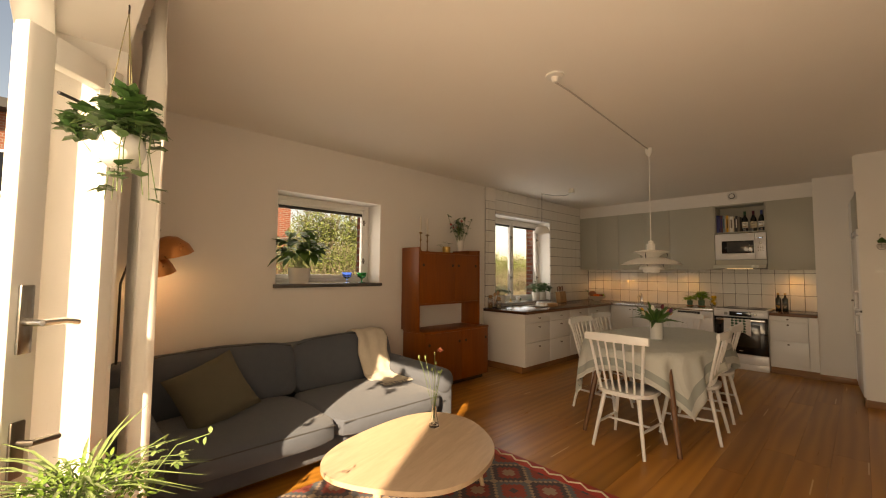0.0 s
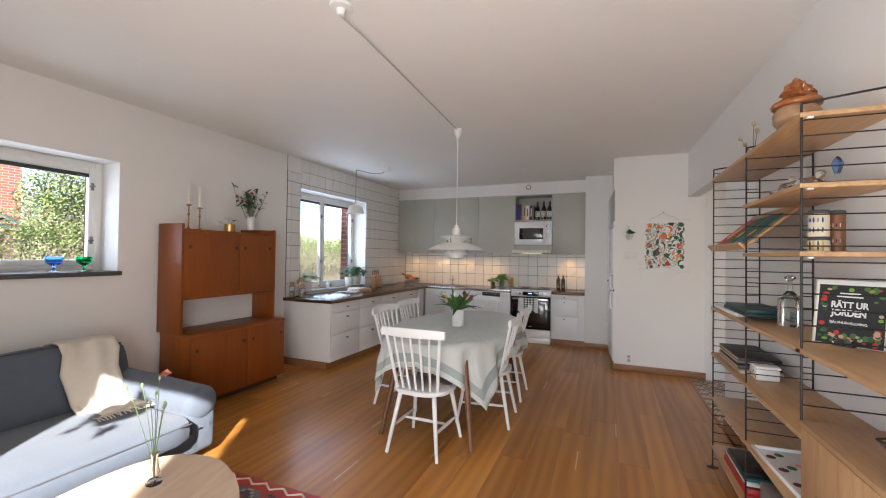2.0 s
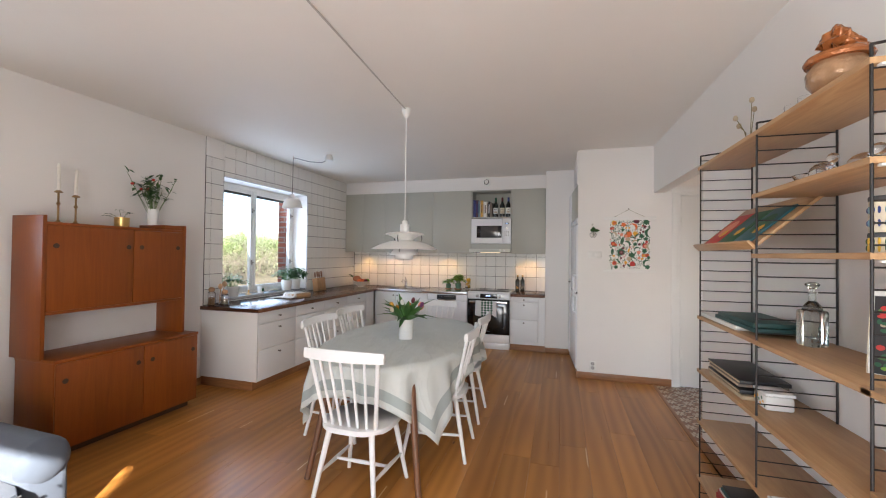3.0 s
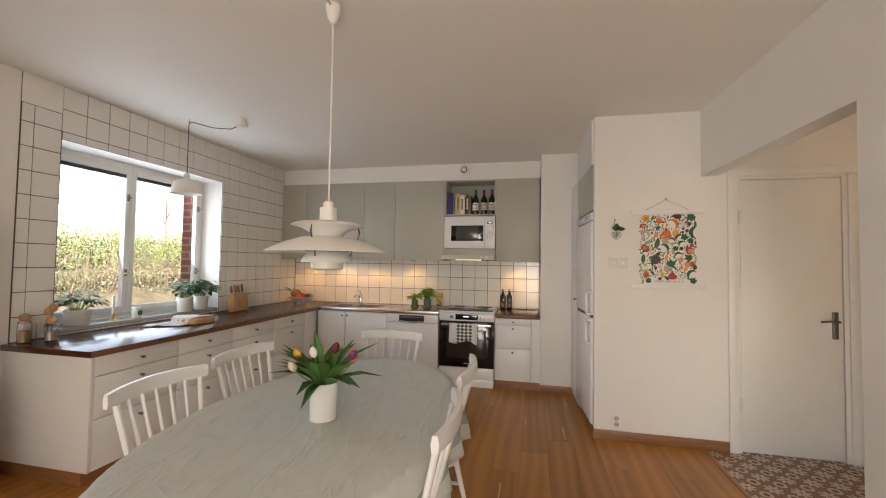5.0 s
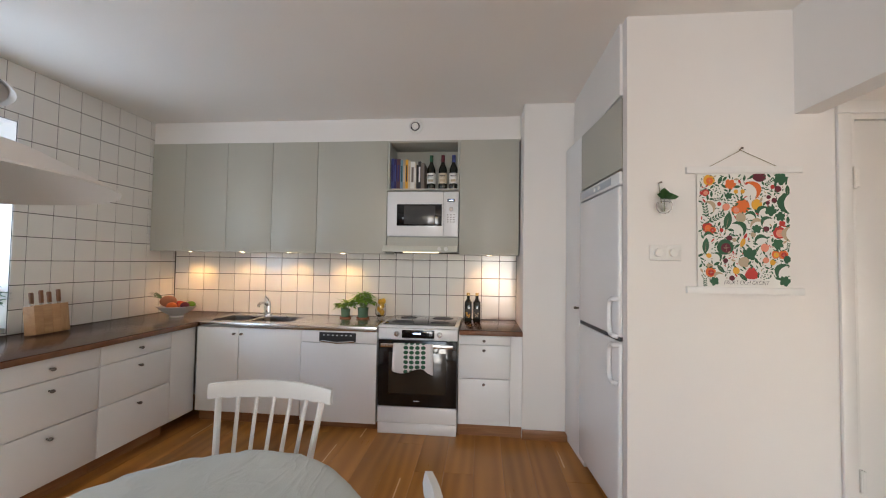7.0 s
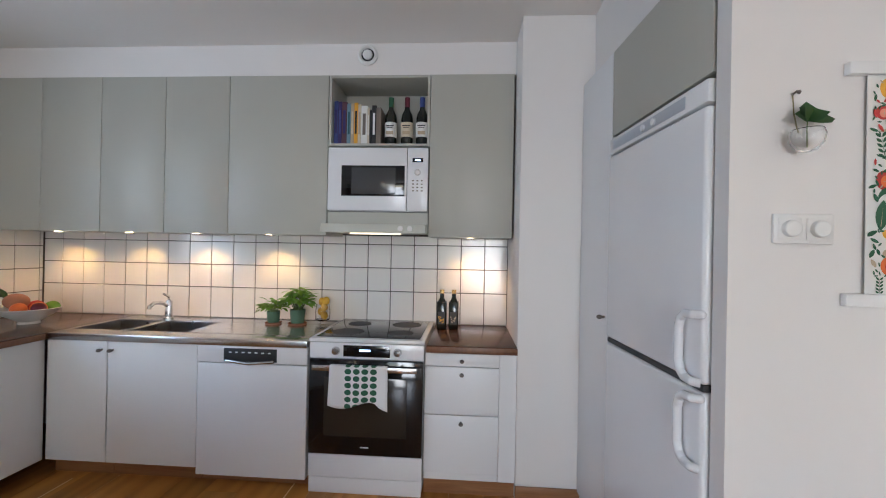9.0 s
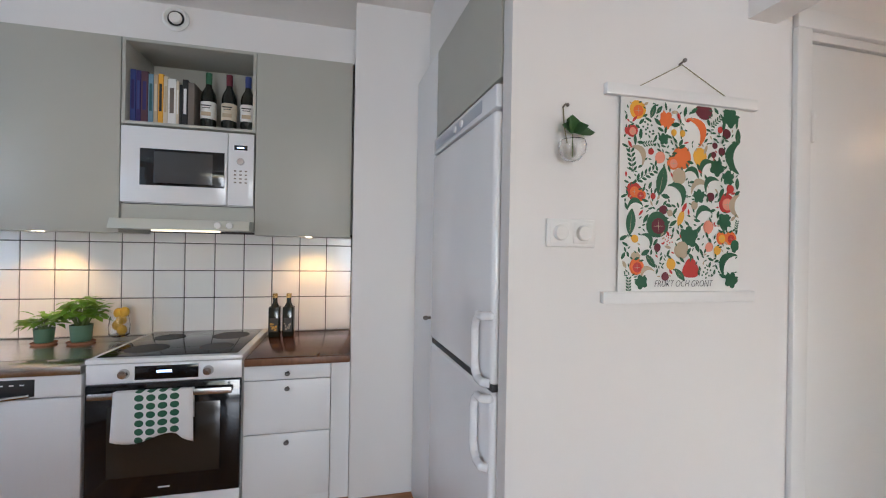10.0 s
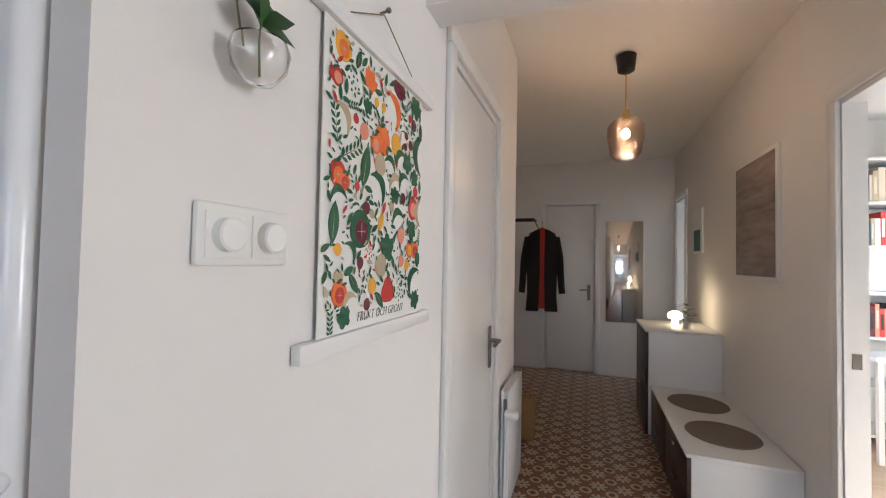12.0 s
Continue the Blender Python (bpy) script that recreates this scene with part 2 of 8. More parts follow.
SLATE = plain("dark_stone_sill", (0.09, 0.085, 0.08), 0.35, var=0.25, scale=30)
TILEWHITE = plain("glazed_white_tile", (0.80, 0.785, 0.75), 0.13, var=0.02, scale=9, bump=0.06, bscale=14, dist=0.004)
GROUT = plain("dark_grout", (0.09, 0.083, 0.076), 0.9, var=0.2)
SOFA = plain("grey_wool_fabric", (0.086, 0.100, 0.124), 0.9, var=0.14, scale=22, bump=0.7, bscale=420, dist=0.003, sheen=0.12)
PIPING = plain("dark_piping", (0.05, 0.05, 0.052), 0.85)
OLIVE = plain("olive_linen", (0.115, 0.105, 0.075), 0.92, var=0.12, scale=18, bump=0.6, bscale=350, dist=0.003)
THROW = plain("cream_wool_throw", (0.60, 0.54, 0.45), 0.95, var=0.08, scale=30, bump=0.8, bscale=240, dist=0.004)
CLOTH = plain("grey_green_linen", (0.60, 0.625, 0.585), 0.85, var=0.05, scale=9, bump=0.5, bscale=300, dist=0.003)
CLOTH_BAND = plain("grey_green_linen_band", (0.36, 0.40, 0.38), 0.85, var=0.05, scale=9, bump=0.5, bscale=300, dist=0.003)


def creased(m, scale, strength, dist):
    """Adds soft ironed-out creases to a cloth material."""
    nt = m.node_tree
    fine = [n for n in nt.nodes if n.type == "BUMP"][0]
    n = noise_tex(nt, coords(nt, (2.6, 1.0, 1.0)), scale, 2.0, 0.5, 1.4)
    ridge = math_node(nt, "POWER", math_node(nt, "SUBTRACT", 1.0, math_node(nt, "ABSOLUTE", math_node(nt, "MULTIPLY", math_node(nt, "SUBTRACT", n, 0.5), 4.0))), 3.0)
    b = nt.nodes.new("ShaderNodeBump")
    b.inputs["Strength"].default_value, b.inputs["Distance"].default_value = strength, dist
    nt.links.new(ridge, b.inputs["Height"])
    nt.links.new(b.outputs[0], fine.inputs["Normal"])


creased(CLOTH, 3.2, 0.32, 0.006)
CURTAIN = plain("white_sheer_curtain", (0.78, 0.75, 0.70), 0.9, var=0.05, scale=20, bump=0.4, bscale=300)
CERAMIC = plain("white_ceramic", (0.80, 0.79, 0.76), 0.22, var=0.03, scale=12, bump=0.04, bscale=30)
CERAMIC_MATT = plain("matt_white_ceramic", (0.74, 0.72, 0.68), 0.6, var=0.05, scale=15, bump=0.15)
CANDLE = plain("candle_wax", (0.78, 0.74, 0.66), 0.45, bump=0.03)
COPPER = plain("hammered_copper", (0.62, 0.27, 0.11), 0.3, 1.0, var=0.15, scale=30, bump=0.3, bscale=50)
LAMPWHITE = plain("white_lamp_lacquer", (0.80, 0.78, 0.745), 0.4, var=0.015, bump=0.0)
LAMPBLUE = plain("violet_blue_lacquer", (0.06, 0.06, 0.22), 0.4)
GLASS = glassy("clear_glass")
GLASS_BLUE = glassy("blue_glass", (0.25, 0.45, 0.95))
GLASS_GREEN = glassy("green_glass", (0.05, 0.55, 0.25))
GLASS_SMOKE = pane_glass("rippled_smoked_glass", (0.94, 0.85, 0.79), 0.45, True)
GLASS_BOTTLE = glassy("decanter_glass", (0.74, 0.77, 0.73))
CORD = plain("grey_white_cord", (0.50, 0.47, 0.43), 0.6)
PANE = pane_glass("window_pane_glass")
MIRROR = plain("mirror_silver", (0.92, 0.92, 0.92), 0.08, 1.0, var=0.0, bump=0.0)
WINE = plain("dark_wine_bottle", (0.012, 0.014, 0.010), 0.1, var=0.1, bump=0.0)
PAPER = plain("printed_paper", (0.80, 0.79, 0.74), 0.6, var=0.02, bump=0.05)
SOIL = plain("potting_soil", (0.03, 0.02, 0.014), 0.95, var=0.4, scale=60, bump=0.8, bscale=120, dist=0.01)
LEAF = leafy("houseplant_leaf", (0.014, 0.055, 0.010), (0.05, 0.13, 0.026), 0.62)
LEAF_LIGHT = leafy("spider_plant_leaf", (0.08, 0.17, 0.04), (0.30, 0.38, 0.16))
LEAF_MOSS = leafy("fern_leaf", (0.07, 0.16, 0.02), (0.20, 0.34, 0.06))
LEAF_IVY = leafy("ivy_leaf", (0.02, 0.07, 0.02), (0.10, 0.20, 0.06))
LEAF_TULIP = leafy("tulip_leaf", (0.035, 0.11, 0.022), (0.10, 0.21, 0.05), 0.5)
LEAF_BASIL = leafy("basil_leaf", (0.12, 0.30, 0.022), (0.26, 0.47, 0.05), 0.55)
STEM = plain("plant_stem", (0.13, 0.20, 0.07), 0.6)
STEM_DRY = plain("dry_stem", (0.22, 0.19, 0.09), 0.8)
HEDGE = leafy("hedge_leaf", (0.105, 0.155, 0.04), (0.21, 0.255, 0.08), 0.6)
BUSH = leafy("budding_bush_leaf", (0.11, 0.13, 0.05), (0.20, 0.21, 0.10), 0.7)
TWIG = plain("grey_brown_twig", (0.17, 0.13, 0.10), 0.85, var=0.3)
COATBLACK = plain("black_wool", (0.012, 0.012, 0.013), 0.95, var=0.2, bump=0.5, bscale=300)
COATRED = plain("red_lining", (0.42, 0.035, 0.02), 0.7)
GRASS = plain("spring_lawn_and_old_leaves", (0.10, 0.082, 0.047), 0.95, var=0.9, scale=3.5, bump=0.8, bscale=30, dist=0.03)
PAVING = plain("terrace_paving", (0.17, 0.16, 0.145), 0.85, var=0.2, scale=3, bump=0.4, bscale=40, dist=0.01)
RED = plain("red_cover", (0.42, 0.04, 0.03), 0.5)
GREENBOOK = plain("dark_green_cover", (0.015, 0.06, 0.055), 0.5)
PETROL = plain("petrol_cover", (0.02, 0.10, 0.12), 0.5)
BLUE = plain("blue_cover", (0.04, 0.06, 0.22), 0.5)
ORANGE = plain("orange_print", (0.75, 0.16, 0.025), 0.55)
YELLOW = plain("yellow_print", (0.78, 0.40, 0.03), 0.55)
PINK = plain("salmon_print", (0.75, 0.28, 0.18), 0.55)
MAROON = plain("maroon_print", (0.13, 0.012, 0.025), 0.55)
DARKGREEN = plain("green_print", (0.022, 0.105, 0.045), 0.55)
BEIGE = plain("beige_print", (0.48, 0.38, 0.25), 0.55)
PURPLE = plain("purple_petal", (0.16, 0.03, 0.12), 0.5)
INDIGO = plain("indigo_cover", (0.03, 0.02, 0.12), 0.5)
PLUM = plain("plum_cover", (0.09, 0.035, 0.05), 0.5)
SKYBLUE = plain("grey_blue_cover", (0.16, 0.28, 0.36), 0.5)
REDPRINT = plain("red_print", (0.50, 0.035, 0.025), 0.55)
INK = plain("ink", (0.02, 0.02, 0.02), 0.6)
WHITEINK = plain("white_ink", (0.8, 0.8, 0.78), 0.6)
LEMON = plain("lemon_skin", (0.75, 0.45, 0.04), 0.45, var=0.1, bump=0.3)
CREAM = plain("cream_print", (0.62, 0.54, 0.40), 0.6)
FELT = plain("grey_brown_felt", (0.20, 0.165, 0.135), 0.95, var=0.12, bump=0.6, bscale=250)
CORK = plain("cardboard", (0.34, 0.19, 0.08), 0.8, var=0.1)
DARKWOODFRONT = wood("dark_brown_front", (0.03, 0.02, 0.014), (0.06, 0.04, 0.028), (4, 4, 14), 0.4)
TERRACOTTA = plain("terracotta", (0.40, 0.17, 0.09), 0.8)
AMBER = plain("amber_lustre_glaze", (0.36, 0.125, 0.035), 0.2, 0.3, var=0.5, scale=18, bump=0.5, bscale=40, dist=0.01)
BULB = glow("warm_bulb", (1.0, 0.72, 0.40), 16.0)
SPOTGLOW = glow("spot_lens", (1.0, 0.74, 0.42), 12.0)
HOODGLOW = glow("hood_lamp_lens", (1.0, 0.80, 0.50), 0.25)
NIGHTLAMP = glow("opal_lamp_glass", (1.0, 0.74, 0.40), 1.0)
DISPLAY = glow("display_digits", (0.5, 0.7, 1.0), 0.5)


def brick_mat(name):
    m, nt, p, link = nodes_of(name)
    br = nt.nodes.new("ShaderNodeTexBrick")
    br.inputs["Color1"].default_value = (0.27, 0.085, 0.05, 1)
    br.inputs["Color2"].default_value = (0.20, 0.06, 0.037, 1)
    br.inputs["Mortar"].default_value = (0.24, 0.20, 0.17, 1)
    br.inputs["Scale"].default_value = 1.0
    br.inputs["Brick Width"].default_value = 0.25
    br.inputs["Row Height"].default_value = 0.075
    br.inputs["Mortar Size"].default_value = 0.01
    tc = nt.nodes.new("ShaderNodeTexCoord")
    sp = nt.nodes.new("ShaderNodeSeparateXYZ")
    cb = nt.nodes.new("ShaderNodeCombineXYZ")
    link(tc.outputs["Object"], sp.inputs[0])
    link(math_node(nt, "ADD", sp.outputs[0], sp.outputs[1]), cb.inputs[0])
    link(sp.outputs[2], cb.inputs[1])
    link(cb.outputs[0], br.inputs["Vector"])
    link(br.outputs[0], p.inputs["Base Color"])
    p.inputs["Roughness"].default_value = 0.9
    bumped(nt, p, br.outputs["Fac"], 0.4, 0.01)
    return m


BRICK = brick_mat("red_brick")


def cell(nt, vec, size):
    """Local coordinates -0.5..0.5 within a square cell."""
    sp = nt.nodes.new("ShaderNodeSeparateXYZ")
    nt.links.new(vec, sp.inputs[0])
    out = []
    for i in range(2):
        f = math_node(nt, "FRACT", math_node(nt, "DIVIDE", sp.outputs[i], size))
        out.append(math_node(nt, "SUBTRACT", f, 0.5))
    return out


def hall_tile_mat():
    m, nt, p, link = nodes_of("patterned_cement_tile")
    v = coords(nt, shift=False)
    x, y = cell(nt, v, 0.145)
    r = math_node(nt, "SQRT", math_node(nt, "ADD", math_node(nt, "MULTIPLY", x, x), math_node(nt, "MULTIPLY", y, y)))
    a = math_node(nt, "ARCTAN2", y, x)
    petal = math_node(nt, "MULTIPLY_ADD", math_node(nt, "ABSOLUTE", math_node(nt, "COSINE", math_node(nt, "MULTIPLY", a, 4.0))), 0.25, 0.13)
    flower = math_node(nt, "LESS_THAN", r, petal)
    rim = math_node(nt, "LESS_THAN", r, math_node(nt, "ADD", petal, 0.05))
    eye = math_node(nt, "LESS_THAN", r, 0.07)
    cx = math_node(nt, "SUBTRACT", 0.5, math_node(nt, "ABSOLUTE", x))
    cy = math_node(nt, "SUBTRACT", 0.5, math_node(nt, "ABSOLUTE", y))
    rc = math_node(nt, "SQRT", math_node(nt, "ADD", math_node(nt, "MULTIPLY", cx, cx), math_node(nt, "MULTIPLY", cy, cy)))
    ring = math_node(nt, "LESS_THAN", math_node(nt, "ABSOLUTE", math_node(nt, "SUBTRACT", rc, 0.19)), 0.055)
    dot = math_node(nt, "LESS_THAN", rc, 0.08)
    dark, red, cream = (0.040, 0.018, 0.012, 1), (0.22, 0.085, 0.035, 1), (0.56, 0.47, 0.35, 1)
    c = mix_color(nt, ring, red, cream)
    c = mix_color(nt, dot, c, dark)
    c = mix_color(nt, rim, c, dark)
    c = mix_color(nt, flower, c, cream)
    c = mix_color(nt, eye, c, red)
    seam = math_node(nt, "LESS_THAN", math_node(nt, "MINIMUM", cx, cy), 0.008)
    c = mix_color(nt, math_node(nt, "MULTIPLY", seam, 0.6), c, (0.12, 0.09, 0.07, 1))
    n = noise_tex(nt, v, 40.0, 4.0)
    c = mix_color(nt, math_node(nt, "MULTIPLY", n, 0.22), c, (0.16, 0.11, 0.08, 1))
    link(c, p.inputs["Base Color"])
    link(math_node(nt, "MULTIPLY_ADD", n, 0.25, 0.28), p.inputs["Roughness"])
    bumped(nt, p, math_node(nt, "SUBTRACT", n, seam), 0.2, 0.001)
    return m


def rug_mat():
    m, nt, p, link = nodes_of("kilim_weave")
    v = coords(nt, shift=False)
    x, y = cell(nt, v, 0.30)
    ax, ay = math_node(nt, "ABSOLUTE", x), math_node(nt, "ABSOLUTE", y)
    step = math_node(nt, "ADD", math_node(nt, "MULTIPLY", math_node(nt, "FLOOR", math_node(nt, "MULTIPLY", ax, 14.0)), 1 / 14.0),
                     math_node(nt, "MULTIPLY", math_node(nt, "FLOOR", math_node(nt, "MULTIPLY", ay, 14.0)), 1 / 14.0))
    ramp = nt.nodes.new("ShaderNodeValToRGB")
    cr = ramp.color_ramp
    cr.interpolation = "CONSTANT"
    cols = ((0.0, (0.40, 0.30, 0.22)), (0.13, (0.30, 0.05, 0.04)), (0.27, (0.05, 0.055, 0.07)), (0.37, (0.40, 0.31, 0.23)),
            (0.46, (0.11, 0.15, 0.18)), (0.60, (0.34, 0.055, 0.04)), (0.80, (0.06, 0.06, 0.075)))
    while len(cr.elements) < len(cols):
        cr.elements.new(0.5)
    for e, (q, c) in zip(cr.elements, cols):
        e.position, e.color = q, (*c, 1)
    link(step, ramp.inputs[0])
    n = noise_tex(nt, coords(nt, (1, 8, 1), False), 60.0, 3.0)
    link(mix_color(nt, math_node(nt, "MULTIPLY", n, 0.45), ramp.outputs[0], (0.22, 0.12, 0.10, 1)), p.inputs["Base Color"])
    p.inputs["Roughness"].default_value = 0.95
    bumped(nt, p, n, 0.6, 0.003)
    return m


HALLTILE = hall_tile_mat()
KILIM = rug_mat()


def dotted_towel_mat():
    m, nt, p, link = nodes_of("towel_with_green_leaf_dots")
    tc = nt.nodes.new("ShaderNodeTexCoord")
    sp = nt.nodes.new("ShaderNodeSeparateXYZ")
    link(tc.outputs["Object"], sp.inputs[0])
    fx = math_node(nt, "SUBTRACT", math_node(nt, "FRACT", math_node(nt, "DIVIDE", math_node(nt, "ADD", sp.outputs[0], 2.0), 0.044)), 0.5)
    fz = math_node(nt, "SUBTRACT", math_node(nt, "FRACT", math_node(nt, "DIVIDE", sp.outputs[2], 0.036)), 0.5)
    d = math_node(nt, "SQRT", math_node(nt, "ADD", math_node(nt, "MULTIPLY", fx, fx), math_node(nt, "MULTIPLY", fz, fz)))
    dot = math_node(nt, "LESS_THAN", d, 0.40)
    inside = math_node(nt, "LESS_THAN", math_node(nt, "ABSOLUTE", math_node(nt, "ADD", sp.outputs[0], 0.635)), 0.085)
    low = math_node(nt, "GREATER_THAN", sp.outputs[2], 0.475)
    f = math_node(nt, "MULTIPLY", math_node(nt, "MULTIPLY", dot, inside), low)
    link(mix_color(nt, f, (0.76, 0.75, 0.73, 1), (0.03, 0.11, 0.06, 1)), p.inputs["Base Color"])
    p.inputs["Roughness"].default_value = 0.9
    bumped(nt, p, noise_tex(nt, coords(nt), 300.0), 0.4)
    return m


TOWEL = dotted_towel_mat()


# ---- building blocks ----
class Shape:
    """A bmesh with a few ways of adding solid pieces."""

    def __init__(self):
        self.bm = bmesh.new()

    def _bevel(self, verts, width, seg=2):
        if width > 0:
            edges = list({e for v in verts for e in v.link_edges})
            bmesh.ops.bevel(self.bm, geom=edges, offset=width, segments=seg, affect="EDGES", profile=0.5, clamp_overlap=True)

    def box(self, lo, hi, bevel=0.0, seg=2, m=None):
        d = [hi[i] - lo[i] for i in range(3)]
        c = [(hi[i] + lo[i]) / 2 for i in range(3)]
        mat4 = Matrix.Translation(c) @ Matrix.Diagonal((*d, 1))
        r = bmesh.ops.create_cube(self.bm, size=1.0, matrix=(m @ mat4) if m else mat4)
        self._bevel(r["verts"], bevel, seg)
        return self

    def rod(self, a, b, r0, r1=None, seg=10, caps=True):
        a, b = Vector(a), Vector(b)
        r1 = r0 if r1 is None else r1
        d = b - a
        q = d.to_track_quat("Z", "Y").to_matrix().to_4x4()
        bmesh.ops.create_cone(self.bm, cap_ends=caps, segments=seg, radius1=r0, radius2=max(r1, 1e-5), depth=d.length,
                              matrix=Matrix.Translation((a + b) / 2) @ q)
        return self

    def lathe(self, profile, at=(0, 0, 0), seg=28, m=None, sx=1.0, sy=1.0):
        rings = []
        for r, z in profile:
            ring = []
            for i in range(seg):
                t = 2 * math.pi * i / seg
                p = Vector((at[0] + sx * r * math.cos(t), at[1] + sy * r * math.sin(t), at[2] + z))
                ring.append(self.bm.verts.new(m @ p if m else p))
            rings.append(ring)
        for a, b in zip(rings, rings[1:]):
            for i in range(seg):
                self.bm.faces.new((a[i], a[(i + 1) % seg], b[(i + 1) % seg], b[i]))
        if profile[0][0] > 1e-4:
            self.bm.faces.new(list(reversed(rings[0])))
        if profile[-1][0] > 1e-4:
            self.bm.faces.new(rings[-1])
        return self

    def ball(self, at, r, scale=(1, 1, 1), u=14, v=10):
        bmesh.ops.create_uvsphere(self.bm, u_segments=u, v_segments=v, radius=r,
                                  matrix=Matrix.Translation(at) @ Matrix.Diagonal((*scale, 1)))
        return self

    def tube(self, pts, r, seg=8):
        pts = [Vector(p) for p in pts]
        rings = []
        for i, p in enumerate(pts):
            d = (pts[min(i + 1, len(pts) - 1)] - pts[max(i - 1, 0)]).normalized()
            q = d.to_track_quat("Z", "Y")
            rr = r(i / (len(pts) - 1)) if callable(r) else r
            rings.append([self.bm.verts.new(p + q @ Vector((rr * math.cos(2 * math.pi * k / seg), rr * math.sin(2 * math.pi * k / seg), 0))) for k in range(seg)])
        for a, b in zip(rings, rings[1:]):
            for i in range(seg):
                self.bm.faces.new((a[i], a[(i + 1) % seg], b[(i + 1) % seg], b[i]))
        self.bm.faces.new(list(reversed(rings[0])))
        self.bm.faces.new(rings[-1])
        return self

    def prism(self, poly, z0, z1, bevel=0.0, m=None):
        lo = [self.bm.verts.new((m @ Vector((x, y, z0))) if m else (x, y, z0)) for x, y in poly]
        hi = [self.bm.verts.new((m @ Vector((x, y, z1))) if m else (x, y, z1)) for x, y in poly]
        n = len(poly)
        self.bm.faces.new(list(reversed(lo)))
        self.bm.faces.new(hi)
        for i in range(n):
            self.bm.faces.new((lo[i], lo[(i + 1) % n], hi[(i + 1) % n], hi[i]))
        if bevel:
            es = [e for e in self.bm.edges if e.verts[0] in hi and e.verts[1] in hi or e.verts[0] in lo and e.verts[1] in lo]
            bmesh.ops.bevel(self.bm, geom=es, offset=bevel, segments=2, affect="EDGES", profile=0.5)
        return self

    def leaf(self, base, way, up, length, width, bend=0.3, fold=0.15):
        """A pointed leaf of a few faces that bends as it goes."""
        w = Vector(way).normalized()
        s = w.cross(Vector(up))
        s = s.normalized() if s.length > 1e-4 else Vector((1, 0, 0))
        n = s.cross(w)
        rows = []
        for k, (t, ww) in enumerate(((0, 0.12), (0.3, 0.85), (0.62, 0.9), (1.0, 0.03))):
            c = Vector(base) + w * (length * t) - n * (bend * length * t * t)
            h = width / 2 * ww
            rows.append((self.bm.verts.new(c - s * h + n * fold * h), self.bm.verts.new(c), self.bm.verts.new(c + s * h + n * fold * h)))
        for a, b in zip(rows, rows[1:]):
            self.bm.faces.new((a[0], a[1], b[1], b[0]))
            self.bm.faces.new((a[1], a[2], b[2], b[1]))
        return self


def mesh_of(name, bm, materials, smooth=True):
    if isinstance(bm, Shape):
        bm = bm.bm
    me = bpy.data.meshes.new(name)
    bmesh.ops.recalc_face_normals(bm, faces=bm.faces)
    bm.to_mesh(me)
    bm.free()
    for m in materials if isinstance(materials, (list, tuple)) else [materials]:
        me.materials.append(m)
    if smooth and len(me.polygons):
        me.shade_smooth()
        me.set_sharp_from_angle(angle=radians(38))
    return me


def part(name, bm, material, parent, label=""):
    ob = new(name, mesh_of(name, bm, material))
    ob.parent = parent
    if label:
        ob["label"] = label
    return ob


def thing(name, label, category, at=(0, 0, 0), rz=0, group=""):
    ob = new(name)
    ob.empty_display_size = 0.05
    ob.matrix_world = pose(*at, 0, 0, rz)
    return tagged(ob, label, category, group)


def solid(name, bm, material, label, category, group="", kind=""):
    ob = new(name, mesh_of(name, bm, material))
    return tagged(ob, label, category, group, kind)


def structure(name, bm, material, label, category):
    return solid(name, bm, material, label, category, kind="structure")


# ---- large structure ----
CZ, HZ = 2.54, 2.60
WX = -3.137
DEEP = -3.48


def wall_with_holes(s, axis, f0, f1, a0, a1, z1, holes):
    """Boxes of a wall between a0 and a1 that leave the holes (a, b, low, high) open."""
    def put(a, b, low, high):
        if b - a > 1e-4 and high - low > 1e-4:
            if axis == "y":
                s.box((f0, a, low), (f1, b, high))
            else:
                s.box((a, f0, low), (b, f1, high))
    at = a0
    for a, b, low, high in sorted(holes):
        put(at, a, 0, z1)
        put(a, b, 0, low)
        put(a, b, high, z1)
        at = b
    put(at, a1, 0, z1)
    return s


WIN1 = (1.22, 2.365, 1.15, 2.05)
WIN2 = (4.40, 5.89, 0.82, 2.17)
structure("wall_west", wall_with_holes(Shape(), "y", DEEP, WX, -0.35, 7.45, CZ, [WIN1, WIN2]), WALL, "white painted plaster wall with two window openings", "wall")
structure("wall_north", Shape().box((WX, 7.28, 0), (1.3, 7.45, CZ)), WALL, "white painted kitchen end wall behind the tiles", "wall")
structure("wall_south", wall_with_holes(Shape(), "x", -0.35, -0.05, DEEP, 1.55, CZ, [(-1.35, 0.95, 0.0, 2.13)]), WALL, "white wall with an open terrace door", "wall")
structure("wall_bulkhead", Shape().box((WX, 6.965, 2.345), (0.17, 7.28, CZ)), WALL, "white boxed-in strip above the kitchen cabinets", "wall")
structure("wall_shaft", Shape().box((0.17, 6.70, 0), (1.30, 7.28, CZ), 0.004), WALL, "white painted shaft beside the worktop", "wall")
structure("wall_fridge_niche", Shape().box((1.2, 5.70, 0), (1.3, 6.70, CZ)).box((0.545, 5.70, 2.17), (1.2, 6.70, CZ)), WALL, "white wall round the fridge niche", "wall")

